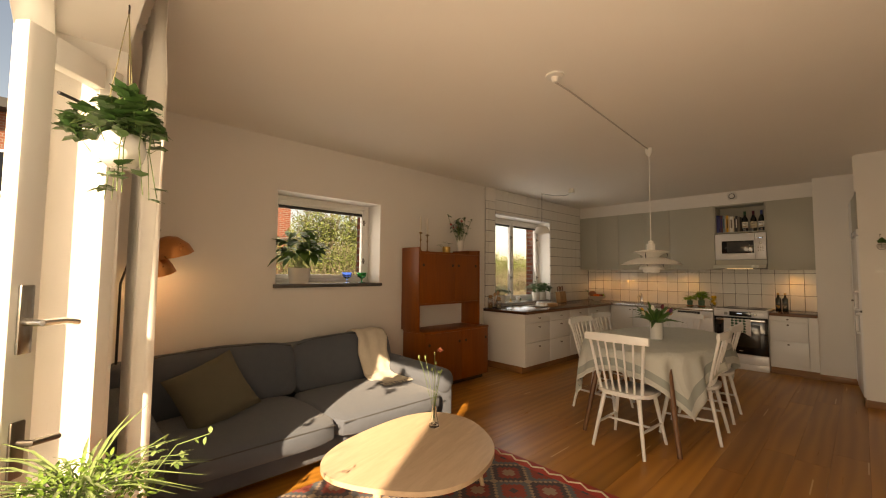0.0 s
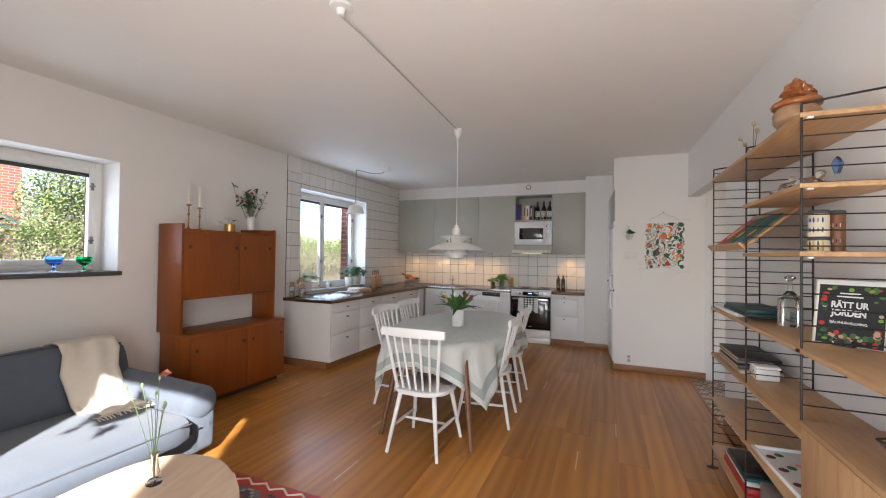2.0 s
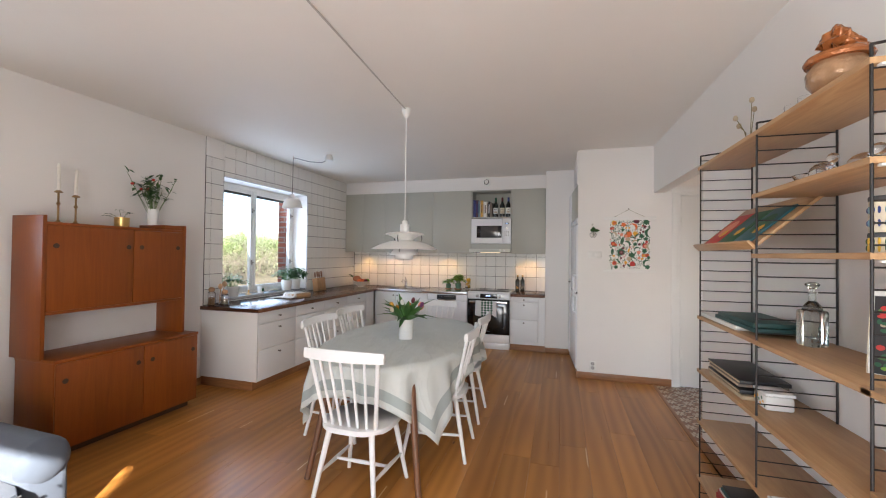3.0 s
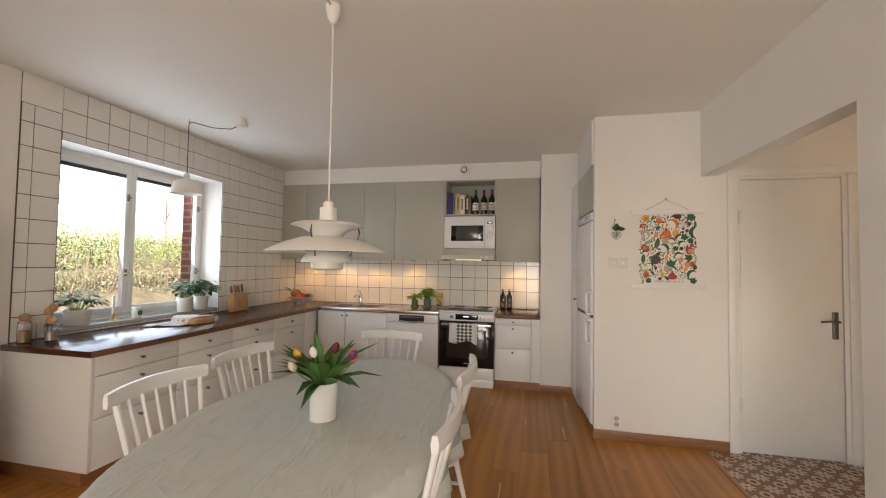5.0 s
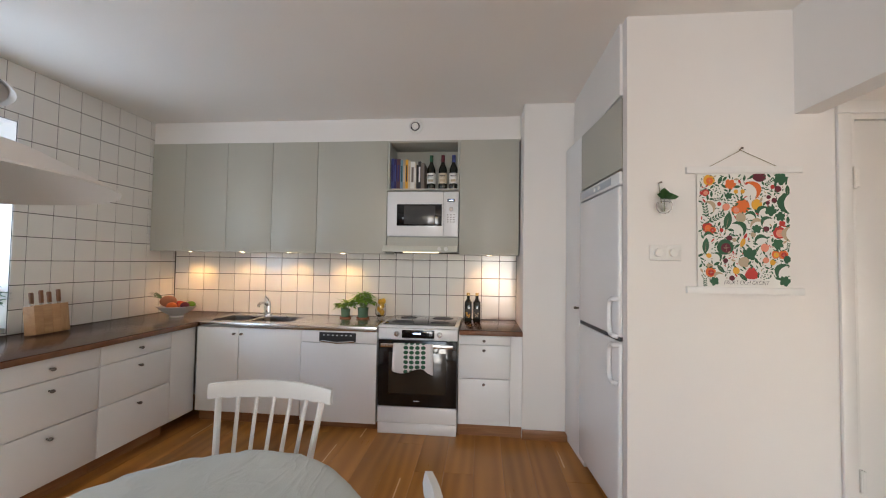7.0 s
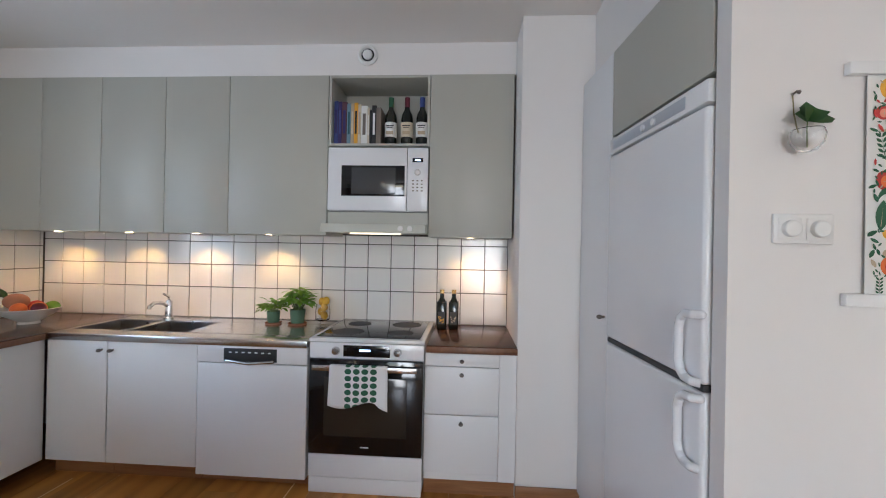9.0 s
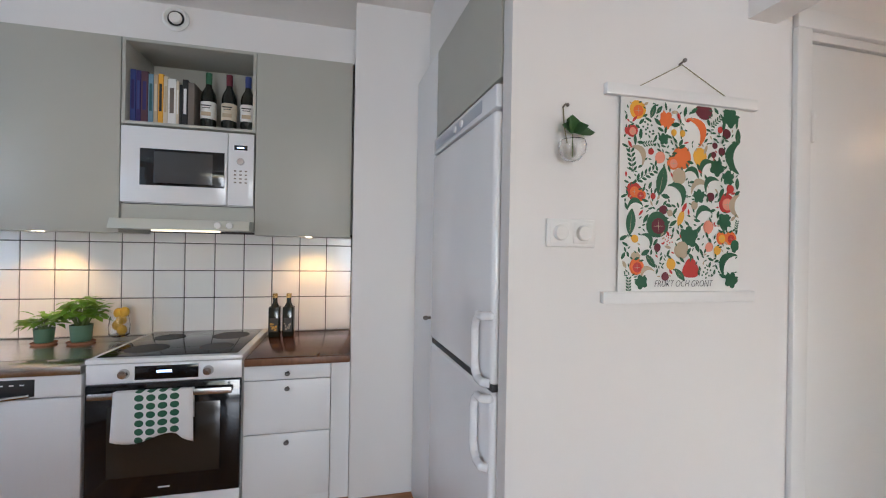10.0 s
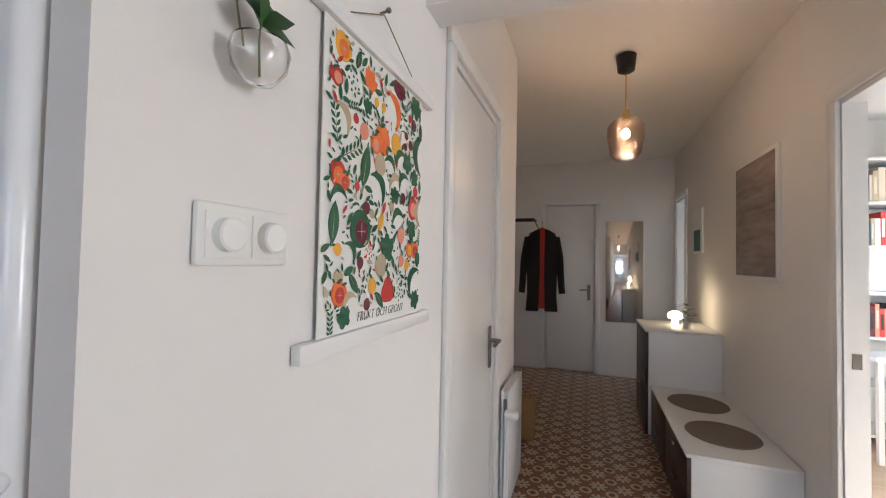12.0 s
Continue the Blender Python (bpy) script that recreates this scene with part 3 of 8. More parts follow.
HALL_N = 5.64
DOOR1 = (1.55, 2.25, 0.0, 2.03)
structure("wall_hall_north", wall_with_holes(Shape(), "x", HALL_N, 5.70, 0.56, 2.80, HZ, [DOOR1]), WALL, "white painted wall with a poster and a hall door", "wall")
structure("wall_recess", Shape().box((2.70, 5.70, 0), (2.80, 6.60, HZ)).box((2.70, 6.60, 0), (5.70, 6.72, HZ)), WALL, "white walls of the coat recess", "wall")
structure("wall_hall_east", wall_with_holes(Shape(), "y", 5.58, 5.70, 2.40, 6.60, HZ, [(5.13, 5.725, 0, 2.07)]), WALL, "white hall end wall with a door", "wall")
HALL_S = 4.27
STUDY = (1.56, 2.375, 0.0, 2.02)
BATH = (5.02, 5.50, 0.0, 2.06)
structure("wall_hall_south", wall_with_holes(Shape(), "x", 4.20, HALL_S, 1.46, 5.58, HZ, [STUDY, BATH]), WALL, "white hall wall with two doorways", "wall")
# unseen window openings added for daylight; the low one serves the poster wall
structure("wall_study", wall_with_holes(Shape(), "x", 2.40, 2.52, 1.46, 5.58, HZ, [(1.85, 2.65, 0.35, 1.30), (3.6, 4.6, 0.85, 2.1), (5.0, 5.54, 1.1, 2.0)]).box((4.72, 2.52, 0), (4.80, 4.20, HZ)), WALL,
          "white walls of the rooms beside the hall", "wall")

# the shelf wall stands a little askew
_e = Shape()
_e.prism([(1.452, -0.35), (1.555, -0.35), (1.46, 4.20), (1.352, 4.20)], 0, CZ)
_e.prism([(1.352, 4.20), (1.46, 4.20), (1.43, HALL_N), (1.322, HALL_N)], 2.035, HZ)
# unseen 5.4 m fin added outside to keep sun off the room's right side
_e.prism([(1.44, -2.80), (1.56, -2.80), (1.555, -0.35), (1.45, -0.35)], -0.15, 5.4)
structure("wall_east", _e, WALL, "white shelf wall with a wide opening to the hall, plus an unseen outdoor sun screen", "wall")

# second box, out of view, stops sun leaking in over the shelf wall
structure("ceiling", Shape().box((DEEP, -0.35, CZ), (1.40, 7.45, CZ + 0.1)).box((1.40, -0.35, CZ + 0.001), (1.60, 2.40, CZ + 0.1)), CEIL, "cream white painted ceiling", "ceiling")
structure("ceiling_hall", Shape().box((1.40, 2.40, HZ), (5.70, 6.72, HZ + 0.1)), CEIL, "white hall ceiling", "ceiling")
structure("floor_hall", Shape().box((1.335, 4.20, -0.06), (5.70, 6.60, 0.0)), HALLTILE, "brown and cream patterned cement tiles", "floor")
structure("floor_study", Shape().box((1.46, 2.40, -0.06), (5.70, 4.20, 0.0)), BIRCH, "pale wooden study floor", "floor")
structure("threshold", Shape().box((1.315, 4.20, -0.02), (1.345, HALL_N, 0.006), 0.003), BASEBOARD, "brown wooden floor strip at the hall", "trim")


def baseboards():
    s = Shape()
    s.box((0.56, HALL_N - 0.014, 0), (1.53, HALL_N, 0.075), 0.003)
    s.box((0.546, HALL_N - 0.014, 0), (0.56, 5.69, 0.075), 0.003)
    s.box((0.17, 6.686, 0), (0.50, 6.70, 0.075), 0.003)
    s.box((WX, -0.05, 0), (WX + 0.014, 4.15, 0.075), 0.003)
    s.prism([(1.438, -0.05), (1.452, -0.05), (1.352, 4.20), (1.338, 4.20)], 0, 0.075)
    structure("baseboard", s, BASEBOARD, "brown stained wooden baseboards", "baseboard")
    s = Shape()
    s.box((5.566, 4.27, 0), (5.58, 5.08, 0.07), 0.002).box((5.566, 5.78, 0), (5.58, 6.60, 0.07), 0.002)
    s.box((2.38, HALL_S, 0), (5.0, HALL_S + 0.012, 0.07), 0.002).box((2.33, HALL_N - 0.012, 0), (2.80, HALL_N, 0.07), 0.002)
    structure("baseboard_hall", s, TRIM, "white hall baseboards", "baseboard")


baseboards()


def casing(s, axis, face, out, a, b, z, w=0.055, t=0.018):
    """Flat trim round a door opening on the wall face; out is +1 or -1."""
    def put(p, q, low, high):
        lo, hi = sorted((face, face + out * t))
        if axis == "x":
            s.box((p, lo, low), (q, hi, high), 0.004)
        else:
            s.box((lo, p, low), (hi, q, high), 0.004)
    put(a - w, a + 0.004, 0, z)
    put(b - 0.004, b + w, 0, z)
    put(a - w, b + w, z + 0.001, z + w + 0.004)


def lever(parent, at, out, along, label="brushed metal lever handle on a long plate"):
    """Door lever with a long back plate; out and along are unit vectors."""
    o, a, p = Vector(out), Vector(along), Vector(at)
    s = Shape()
    half = Vector((abs(a.x) * 0.018 + abs(o.x) * 0.004, abs(a.y) * 0.018 + abs(o.y) * 0.004, 0.095))
    s.box(p - half + o * 0.004, p + half + o * 0.004, 0.003)
    s.rod(p + o * 0.004 + Vector((0, 0, 0.03)), p + o * 0.05 + Vector((0, 0, 0.03)), 0.009)
    s.tube([p + o * 0.05 + Vector((0, 0, 0.03)), p + o * 0.052 + a * 0.05 + Vector((0, 0, 0.033)), p + o * 0.05 + a * 0.11 + Vector((0, 0, 0.028))], 0.008)
    return part("door_handle", s, PEWTER, parent, label)


def hall_door():
    d = thing("door_1", "closed white painted flush door beside the poster", "door", (0, 0, 0))
    d["kind"] = "structure"
    s = Shape()
    casing(s, "x", HALL_N, -1, DOOR1[0], DOOR1[1], DOOR1[3])
    s.box((DOOR1[0], 5.642, 0), (DOOR1[0] + 0.03, 5.74, 2.03)).box((DOOR1[1] - 0.03, 5.642, 0), (DOOR1[1], 5.74, 2.03)).box((DOOR1[0] + 0.03, 5.642, 2.006), (DOOR1[1] - 0.03, 5.74, 2.03))
    part("door_frame", s, TRIM, d)
    part("door_leaf", Shape().box((1.584, 5.648, 0.008), (2.216, 5.69, 2.0), 0.003), TRIM, d)
    lever(d, (2.165, 5.646, 0.95), (0, -1, 0), (-1, 0, 0))
    for z in (0.30, 1.68):
        part("hinge", Shape().rod((1.575, 5.636, z), (1.575, 5.636, z + 0.10), 0.007).box((1.576, 5.640, z + 0.01), (1.600, 5.648, z + 0.09)), TRIM, d, "hinge painted over in white")


hall_door()


def end_door():
    d = thing("door_2", "closed white flush door at the hall's end", "door")
    d["kind"] = "structure"
    s = Shape()
    casing(s, "y", 5.58, -1, 5.13, 5.725, 2.07)
    part("door_frame", s, TRIM, d)
    part("door_leaf", Shape().box((5.592, 5.145, 0.012), (5.63, 5.71, 2.055), 0.003), TRIM, d)
    part("backing", Shape().box((5.64, 5.13, 0), (5.70, 5.725, 2.07)), WALL, d)
    lever(d, (5.590, 5.20, 0.98), (-1, 0, 0), (0, 1, 0))


end_door()


def doorway(name, a, b, z, label):
    d = thing(name, label, "doorway")
    d["kind"] = "structure"
    s = Shape()
    casing(s, "x", HALL_S, 1, a, b, z)
    s.box((a, 4.19, 0), (a + 0.012, HALL_S - 0.001, z)).box((b - 0.012, 4.19, 0), (b, HALL_S - 0.001, z)).box((a + 0.012, 4.19, z - 0.02), (b - 0.012, HALL_S - 0.001, z))
    part("door_frame", s, TRIM, d)
    return d


_d3 = doorway("door_3", *STUDY[:2], STUDY[3], "open white doorway to a study with bookshelves")
part("strike_plate", Shape().box((2.360, 4.215, 0.95), (2.3635, 4.245, 1.01)), PEWTER, _d3)
_d4 = doorway("door_4", *BATH[:2], BATH[3], "white doorway to a bright room, door ajar")
part("door_leaf", Shape().box((5.05, 3.70, 0.01), (5.09, 4.18, 2.03), 0.003), TRIM, _d4)


def window(name, hole, panes, label, sill_mat, sill_out, frame_x=-3.40):
    """Inward-facing casement window in the west wall: frame, sashes, panes, hardware, sill."""
    y0, y1, z0, z1 = hole
    w = thing(name, label, "window")
    w["kind"] = "structure"
    fx0, fx1 = frame_x - 0.03, frame_x + 0.03
    s = Shape()
    s.box((fx0, y0, z0 + 0.03), (fx1, y0 + 0.05, z1), 0.004).box((fx0, y1 - 0.05, z0 + 0.03), (fx1, y1, z1), 0.004)
    s.box((fx0, y0 + 0.05, z1 - 0.05), (fx1, y1 - 0.05, z1), 0.004).box((fx0, y0 + 0.05, z0 + 0.03), (fx1, y1 - 0.05, z0 + 0.07), 0.004)
    part("window_frame", s, TRIM, w)
    for a, b in panes:
        k = 0.045
        s = Shape()
        sx0, sx1 = fx1 - 0.035, fx1 + 0.012
        s.box((sx0, a, z0 + 0.07), (sx1, a + k, z1 - 0.05), 0.005).box((sx0, b - k, z0 + 0.07), (sx1, b, z1 - 0.05), 0.005)
        s.box((sx0, a + k, z1 - 0.05 - k), (sx1, b - k, z1 - 0.05), 0.005).box((sx0, a + k, z0 + 0.07), (sx1, b - k, z0 + 0.07 + k), 0.005)
        sash = part("sash", s, TRIM, w)
        g = part("pane", Shape().box((fx1 - 0.014, a + k - 0.005, z0 + 0.07 + k - 0.005), (fx1 - 0.008, b - k + 0.005, z1 - 0.045 - k)), PANE, sash)
        g.visible_shadow = False
        part("blind_box", Shape().box((fx1 - 0.006, a + k, z1 - 0.05 - k - 0.032), (fx1 + 0.010, b - k, z1 - 0.05 - k - 0.002), 0.003), DARKGREY, sash, "dark rolled-up venetian blind")
        for z in (z0 + 0.30 * (z1 - z0), z0 + 0.78 * (z1 - z0)):
            s = Shape().box((sx1 - 0.002, b - 0.035, z - 0.03), (sx1 + 0.010, b - 0.015, z + 0.03), 0.003)
            s.rod((sx1 + 0.01, b - 0.025, z), (sx1 + 0.035, b - 0.025, z), 0.006).rod((sx1 + 0.035, b - 0.025, z), (sx1 + 0.035, b - 0.06, z - 0.005), 0.006)
            part("latch", s, PEWTER, sash)
    part("window_sill", Shape().box((fx1 + 0.001, y0 - (0.03 if sill_out > 0 else 0), z0 - 0.0), (WX + sill_out, y1 + (0.02 if sill_out > 0 else 0), z0 + 0.028), 0.004) if sill_out <= 0 else
         Shape().box((fx1 + 0.001, y0 + 0.001, z0), (WX - 0.001, y1 - 0.001, z0 + 0.028), 0.002).box((WX + 0.001, y0 - 0.02, z0 - 0.008), (WX + sill_out, y1 + 0.02, z0 + 0.028), 0.004), sill_mat, w)
    return w


window("window_1", WIN1, [(1.27, 2.315)], "white wooden window over the sofa with a dark stone sill", SLATE, 0.03)
window("window_2", WIN2, [(4.45, 5.095), (5.10, 5.84)], "white two-sash kitchen window with a pale stone sill", PALESILL, -0.004)
# outside reveal of the windows in brick
_s = Shape()
for (y0, y1, z0, z1) in (WIN1, WIN2):
    _s.box((-3.62, y1, z0 - 0.1), (-3.485, y1 + 0.5, z1 + 0.2)).box((-3.62, y0 - 0.5, z0 - 0.1), (-3.485, y0, z1 + 0.2))
structure("wall_brick_face", _s, BRICK, "red brick outer face beside the windows", "wall")


def terrace_door():
    """Glazed leaf that stands ajar outward, hinged on the jamb."""
    d = thing("terrace_door", "open white glazed terrace door with metal handles", "door", (-1.33, -0.06, 0), -45)
    s = Shape()
    W, T = 0.34, 0.045
    s.box((0, -T, 0.02), (0.055, 0, 2.03), 0.005).box((W - 0.085, -T, 0.02), (W, 0, 2.03), 0.005)
    s.box((0.075, -T, 1.94), (W - 0.085, 0, 2.03), 0.005).box((0.075, -T, 0.02), (W - 0.085, 0, 0.55), 0.005)
    part("door_leaf", s, TRIM, d)
    g = part("pane", Shape().box((0.07, -0.028, 0.545), (W - 0.08, -0.02, 1.945)), PANE, d)
    g.visible_shadow = False
    s = Shape().box((W - 0.06, 0, 1.05), (W - 0.02, 0.012, 1.25), 0.004).rod((W - 0.04, 0.01, 1.14), (W - 0.04, 0.06, 1.14), 0.010).tube([(W - 0.04, 0.06, 1.14), (W - 0.10, 0.065, 1.14), (W - 0.15, 0.06, 1.13)], 0.010)
    part("door_handle", s, STEEL, d)
    s = Shape().box((W - 0.06, 0, 0.70), (W - 0.02, 0.01, 0.86), 0.004).tube([(W - 0.04, 0.01, 0.80), (W - 0.04, 0.05, 0.80), (W - 0.12, 0.05, 0.79)], 0.009)
    part("lock_handle", s, PEWTER, d)
    part("stay", Shape().tube([(0.20, 0.01, 1.80), (0.20, 0.03, 1.84), (0.27, 0.03, 1.84)], 0.006), BLACK, d)


terrace_door()
_s = Shape()
_s.box((-1.35, -0.348, 0), (-1.30, -0.25, 2.13), 0.004).box((0.90, -0.348, 0), (0.95, -0.25, 2.13), 0.004).box((-1.30, -0.348, 2.09), (0.90, -0.25, 2.13), 0.004)
structure("terrace_door_frame", _s, TRIM, "white wooden frame of the terrace opening", "trim")


# ---- outdoors ----
structure("ground", Shape().box((-220, -220, -0.45), (220, 220, -0.15)), GRASS, "spring lawn with dry leaves", "ground")
structure("terrace", Shape().box((-3.4, -3.6, -0.15), (1.5, -0.36, -0.03)), PAVING, "grey paved terrace", "pavement")


def bank():
    """Leaf-strewn slope that rises from the lawn to the hedge."""
    s = Shape()
    nx, ny = 30, 70
    rows = []
    for j in range(ny + 1):
        y = -12 + 44 * j / ny
        row = []
        for i in range(nx + 1):
            x = -6.0 - 34 * (i / nx) ** 1.6
            q = min(1.0, max(0.0, (-6.0 - x) / 4.5))
            z = -0.16 + 1.2 * q * q * (3 - 2 * q) + 0.10 * noise.noise(Vector((x * 0.7, y * 0.7, 2))) * (q > 0)
            row.append(s.bm.verts.new((x, y, z)))
        rows.append(row)
    for a, b in zip(rows, rows[1:]):
        for i in range(nx):
            s.bm.faces.new((a[i], b[i], b[i + 1], a[i + 1]))
    structure("ground_bank", s, GRASS, "leaf-strewn brown bank below the hedge", "ground")


bank()


def scatter_leaves(s, rng, centre, spread, n, size, rim=0.55):
    for _ in range(n):
        while True:
            v = Vector((rng.uniform(-1, 1), rng.uniform(-1, 1), rng.uniform(-1, 1)))
            if rim < v.length < 1:
                break
        p = Vector(centre) + Vector((v.x * spread[0], v.y * spread[1], v.z * spread[2]))
        w = Vector((rng.uniform(-1, 1), rng.uniform(-1, 1), rng.uniform(-0.6, 1)))
        s.leaf(p, w, Vector((rng.uniform(-1, 1), rng.uniform(-1, 1), 1)), size * rng.uniform(0.6, 1.3), size * 0.6, 0.3)


def hedge(name, x, y0, y1, h, mat, label, seed, n, size, z0=-0.15):
    rng = random.Random(seed)
    t = thing(name, label, "hedge", (x, (y0 + y1) / 2, z0))
    s = Shape()
    steps = int((y1 - y0) / 0.5)
    for i in range(steps):
        y = y0 - (y0 + y1) / 2 + (i + 0.5) * 0.5
        hh = h * rng.uniform(0.86, 1.08)
        scatter_leaves(s, rng, (rng.uniform(-0.1, 0.1), y, hh * 0.5), (0.55, 0.5, hh * 0.52), n, size, 0.05)
    part("foliage", s, mat, t)
    s = Shape()
    for i in range(steps * 26):
        y = y0 - (y0 + y1) / 2 + rng.uniform(0, y1 - y0)
        a = Vector((rng.uniform(-0.2, 0.2), y, 0))
        s.tube([a, a + Vector((rng.uniform(-0.2, 0.2), rng.uniform(-0.2, 0.2), h * 0.5)), a + Vector((rng.uniform(-0.4, 0.4), rng.uniform(-0.4, 0.4), h * rng.uniform(0.8, 1.15)))], lambda q: 0.008 * (1 - 0.7 * q), 4)
    part("twigs", s, TWIG, t)


hedge("hedge", -11.0, -1.0, 17.0, 1.25, HEDGE, "yellow-green clipped hedge along the top of the bank", 3, 1300, 0.055, 0.95)
hedge("low_hedge", -8.9, 2.0, 15.5, 1.0, BUSH, "budding low shrubs with bare twigs before the hedge", 5, 420, 0.045, 0.45)
hedge("shrub_row", -13.0, 5.6, 9.6, 2.65, HEDGE, "tall yellow-green shrub behind the hedge", 8, 2600, 0.075, 1.0)


def neighbour_house():
    h = thing("brick_house", "red brick neighbouring house with a flat eave", "house", (-15.0, 4.4, -0.15))
    part("wall", Shape().box((-6, -8.0, 0), (0, 1.9, 5.6)), BRICK, h)
    part("roof", Shape().prism([(-6.5, -8.4), (0.5, -8.4), (0.5, 2.3), (-6.5, 2.3)], 5.6, 5.85), DARKGREY, h)
    for y in (-6.2, -3.2, -0.6):
        for z in (0.9, 3.4):
            w = part("window", Shape().box((-0.05, y, z), (0.02, y + 1.1, z + 1.2), 0.01), TRIM, h)
            part("pane", Shape().box((0.021, y + 0.08, z + 0.08), (0.026, y + 1.02, z + 1.12)), BLACKGLASS, w)


neighbour_house()


def bare_tree(at, h, seed, label):
    rng = random.Random(seed)
    t = thing("tree", label, "tree", at)
    trunk, twigs = Shape(), Shape()
    trunk.tube([(0, 0, 0), (0.05, 0.03, h * 0.3), (-0.04, 0.06, h * 0.6), (0.02, 0.0, h)], lambda q: 0.11 * (1 - 0.85 * q), 8)
    for i in range(46):
        z = h * rng.uniform(0.22, 0.98)
        a = rng.uniform(0, 6.28)
        ln = (h - z) * 0.55 + 0.5
        d = Vector((math.cos(a), math.sin(a), rng.uniform(0.3, 0.9))) * ln
        p = Vector((0, 0, z))
        twigs.tube([p, p + d * 0.5 + Vector((0, 0, 0.05)), p + d], lambda q: 0.028 * (1 - 0.85 * q), 5)
        for k in range(5):
            b = p + d * rng.uniform(0.35, 1.0)
            e = Vector((rng.uniform(-1, 1), rng.uniform(-1, 1), rng.uniform(0, 1))) * 0.45
            twigs.tube([b, b + e * 0.6, b + e], lambda q: 0.008 * (1 - 0.6 * q), 4)
    part("trunk", trunk, TWIG, t)
    part("branches", twigs, TWIG, t)


bare_tree((-24.0, 17.0, 1.0), 7.5, 11, "bare spring tree behind the hedge")
bare_tree((-27.0, 24.0, 1.0), 9.0, 12, "bare spring tree behind the hedge")
for _x, _y, _h, _k in ((-21.0, 12.5, 5.5, 13), (-26.0, 12.0, 7.0, 14), (-30.0, 30.0, 8.0, 15), (-33.0, 21.0, 7.0, 16), (-30.0, 16.0, 6.0, 17)):
    bare_tree((_x, _y, 1.0), _h, _k, "bare spring tree behind the hedge")


# ---- kitchen ----
FY, FX = 6.675, -2.44      # fronts of the two lower runs
CT0, CT1 = 0.765, 0.803    # worktop underside and top


def knob(parent, at, way):
    a, w = Vector(at), Vector(way)
    s = Shape().rod(a, a + w * 0.016, 0.006, 0.005, 8).ball(a + w * 0.022, 0.0125, (1, 1, 0.8), 10, 6)
    return part("knob", s, PEWTER, parent)


def drawer_unit(y0, y1, label):
    """Three-drawer unit of the window run, fronts towards +x."""
    u = thing("drawer_cabinet", label, "cabinet", group="kitchen drawer cabinets under the window")
    part("body", Shape().box((WX + 0.02, y0 + 0.001, 0.09), (FX - 0.021, y1 - 0.001, CT0 - 0.002)), CAB_WHITE, u)
    part("plinth", Shape().box((WX + 0.02, y0 + 0.001, 0.0), (FX - 0.06, y1 - 0.001, 0.089)), BASEBOARD, u, "brown wooden plinth")
    for z0, z1 in ((0.645, 0.760), (0.392, 0.641), (0.092, 0.388)):
        f = part("drawer_front", Shape().box((FX - 0.02, y0 + 0.002, z0), (FX, y1 - 0.002, z1), 0.003), CAB_WHITE, u)
        knob(f, (FX, (y0 + y1) / 2, z1 - 0.055 if z1 - z0 > 0.2 else (z0 + z1) / 2), (1, 0, 0))
    return u


drawer_unit(4.742, 5.29, "white three-drawer base cabinet with round metal knobs")
drawer_unit(5.292, 5.86, "white three-drawer base cabinet with round metal knobs")
drawer_unit(5.862, 6.42, "white three-drawer base cabinet with round metal knobs")
_run = drawer_unit(4.17, 4.74, "white three-drawer base cabinet at the end of the run")
part("side_panel", Shape().box((WX + 0.002, 4.148, 0.09), (FX - 0.001, 4.168, CT0 - 0.001), 0.002), CAB_WHITE, _run)
part("side_plinth", Shape().box((WX + 0.002, 4.155, 0.0), (FX - 0.055, 4.168, 0.088), 0.002), BASEBOARD, _run)
solid("corner_filler", Shape().box((FX - 0.03, 6.422, 0.09), (FX - 0.002, FY - 0.001, CT0 - 0.002), 0.002), CAB_WHITE, "white corner filler strip", "panel")

_w = Shape().box((WX + 0.012, 4.12, CT0), (FX + 0.03, 7.268, CT1), 0.006)
_long = thing("worktop", "dark oiled wooden worktop along the window", "worktop")
part("top", _w, COUNTER, _long)
part("front_edge", Shape().box((FX + 0.0305, 4.122, CT0 + 0.002), (FX + 0.034, FY - 0.03, CT1 - 0.005), 0.001), LEGWOOD, _long, "lighter wooden front edge")
_w = Shape().box((-0.305, FY - 0.02, CT0), (0.168, 7.268, CT1), 0.006)
_short = thing("worktop", "short dark wooden worktop beside the cooker", "worktop")
part("top", _w, COUNTER, _short)
part("front_edge", Shape().box((-0.304, FY - 0.024, CT0 + 0.002), (0.167, FY - 0.0205, CT1 - 0.005), 0.001), LEGWOOD, _short, "lighter wooden front edge")


def sink_cabinet(x0, x1, hinge):
    u = thing("sink_cabinet", "white sink base cabinet with a round metal knob", "cabinet", group="sink cabinets")
    part("body", Shape().box((x0 + 0.001, FY + 0.021, 0.09), (x1 - 0.001, 7.26, CT0 - 0.15)), CAB_WHITE, u)
    d = part("door", Shape().box((x0 + 0.002, FY, 0.092), (x1 - 0.002, FY + 0.02, 0.762), 0.003), CAB_WHITE, u)
    knob(d, (x1 - 0.03 if hinge < 0 else x0 + 0.03, FY, 0.715), (0, -1, 0))
    part("plinth", Shape().box((x0 + 0.001, FY + 0.06, 0), (x1 - 0.001, FY + 0.08, 0.089)), BASEBOARD, u, "brown wooden plinth")


sink_cabinet(-2.43, -2.075, -1)
sink_cabinet(-2.072, -1.555, 1)


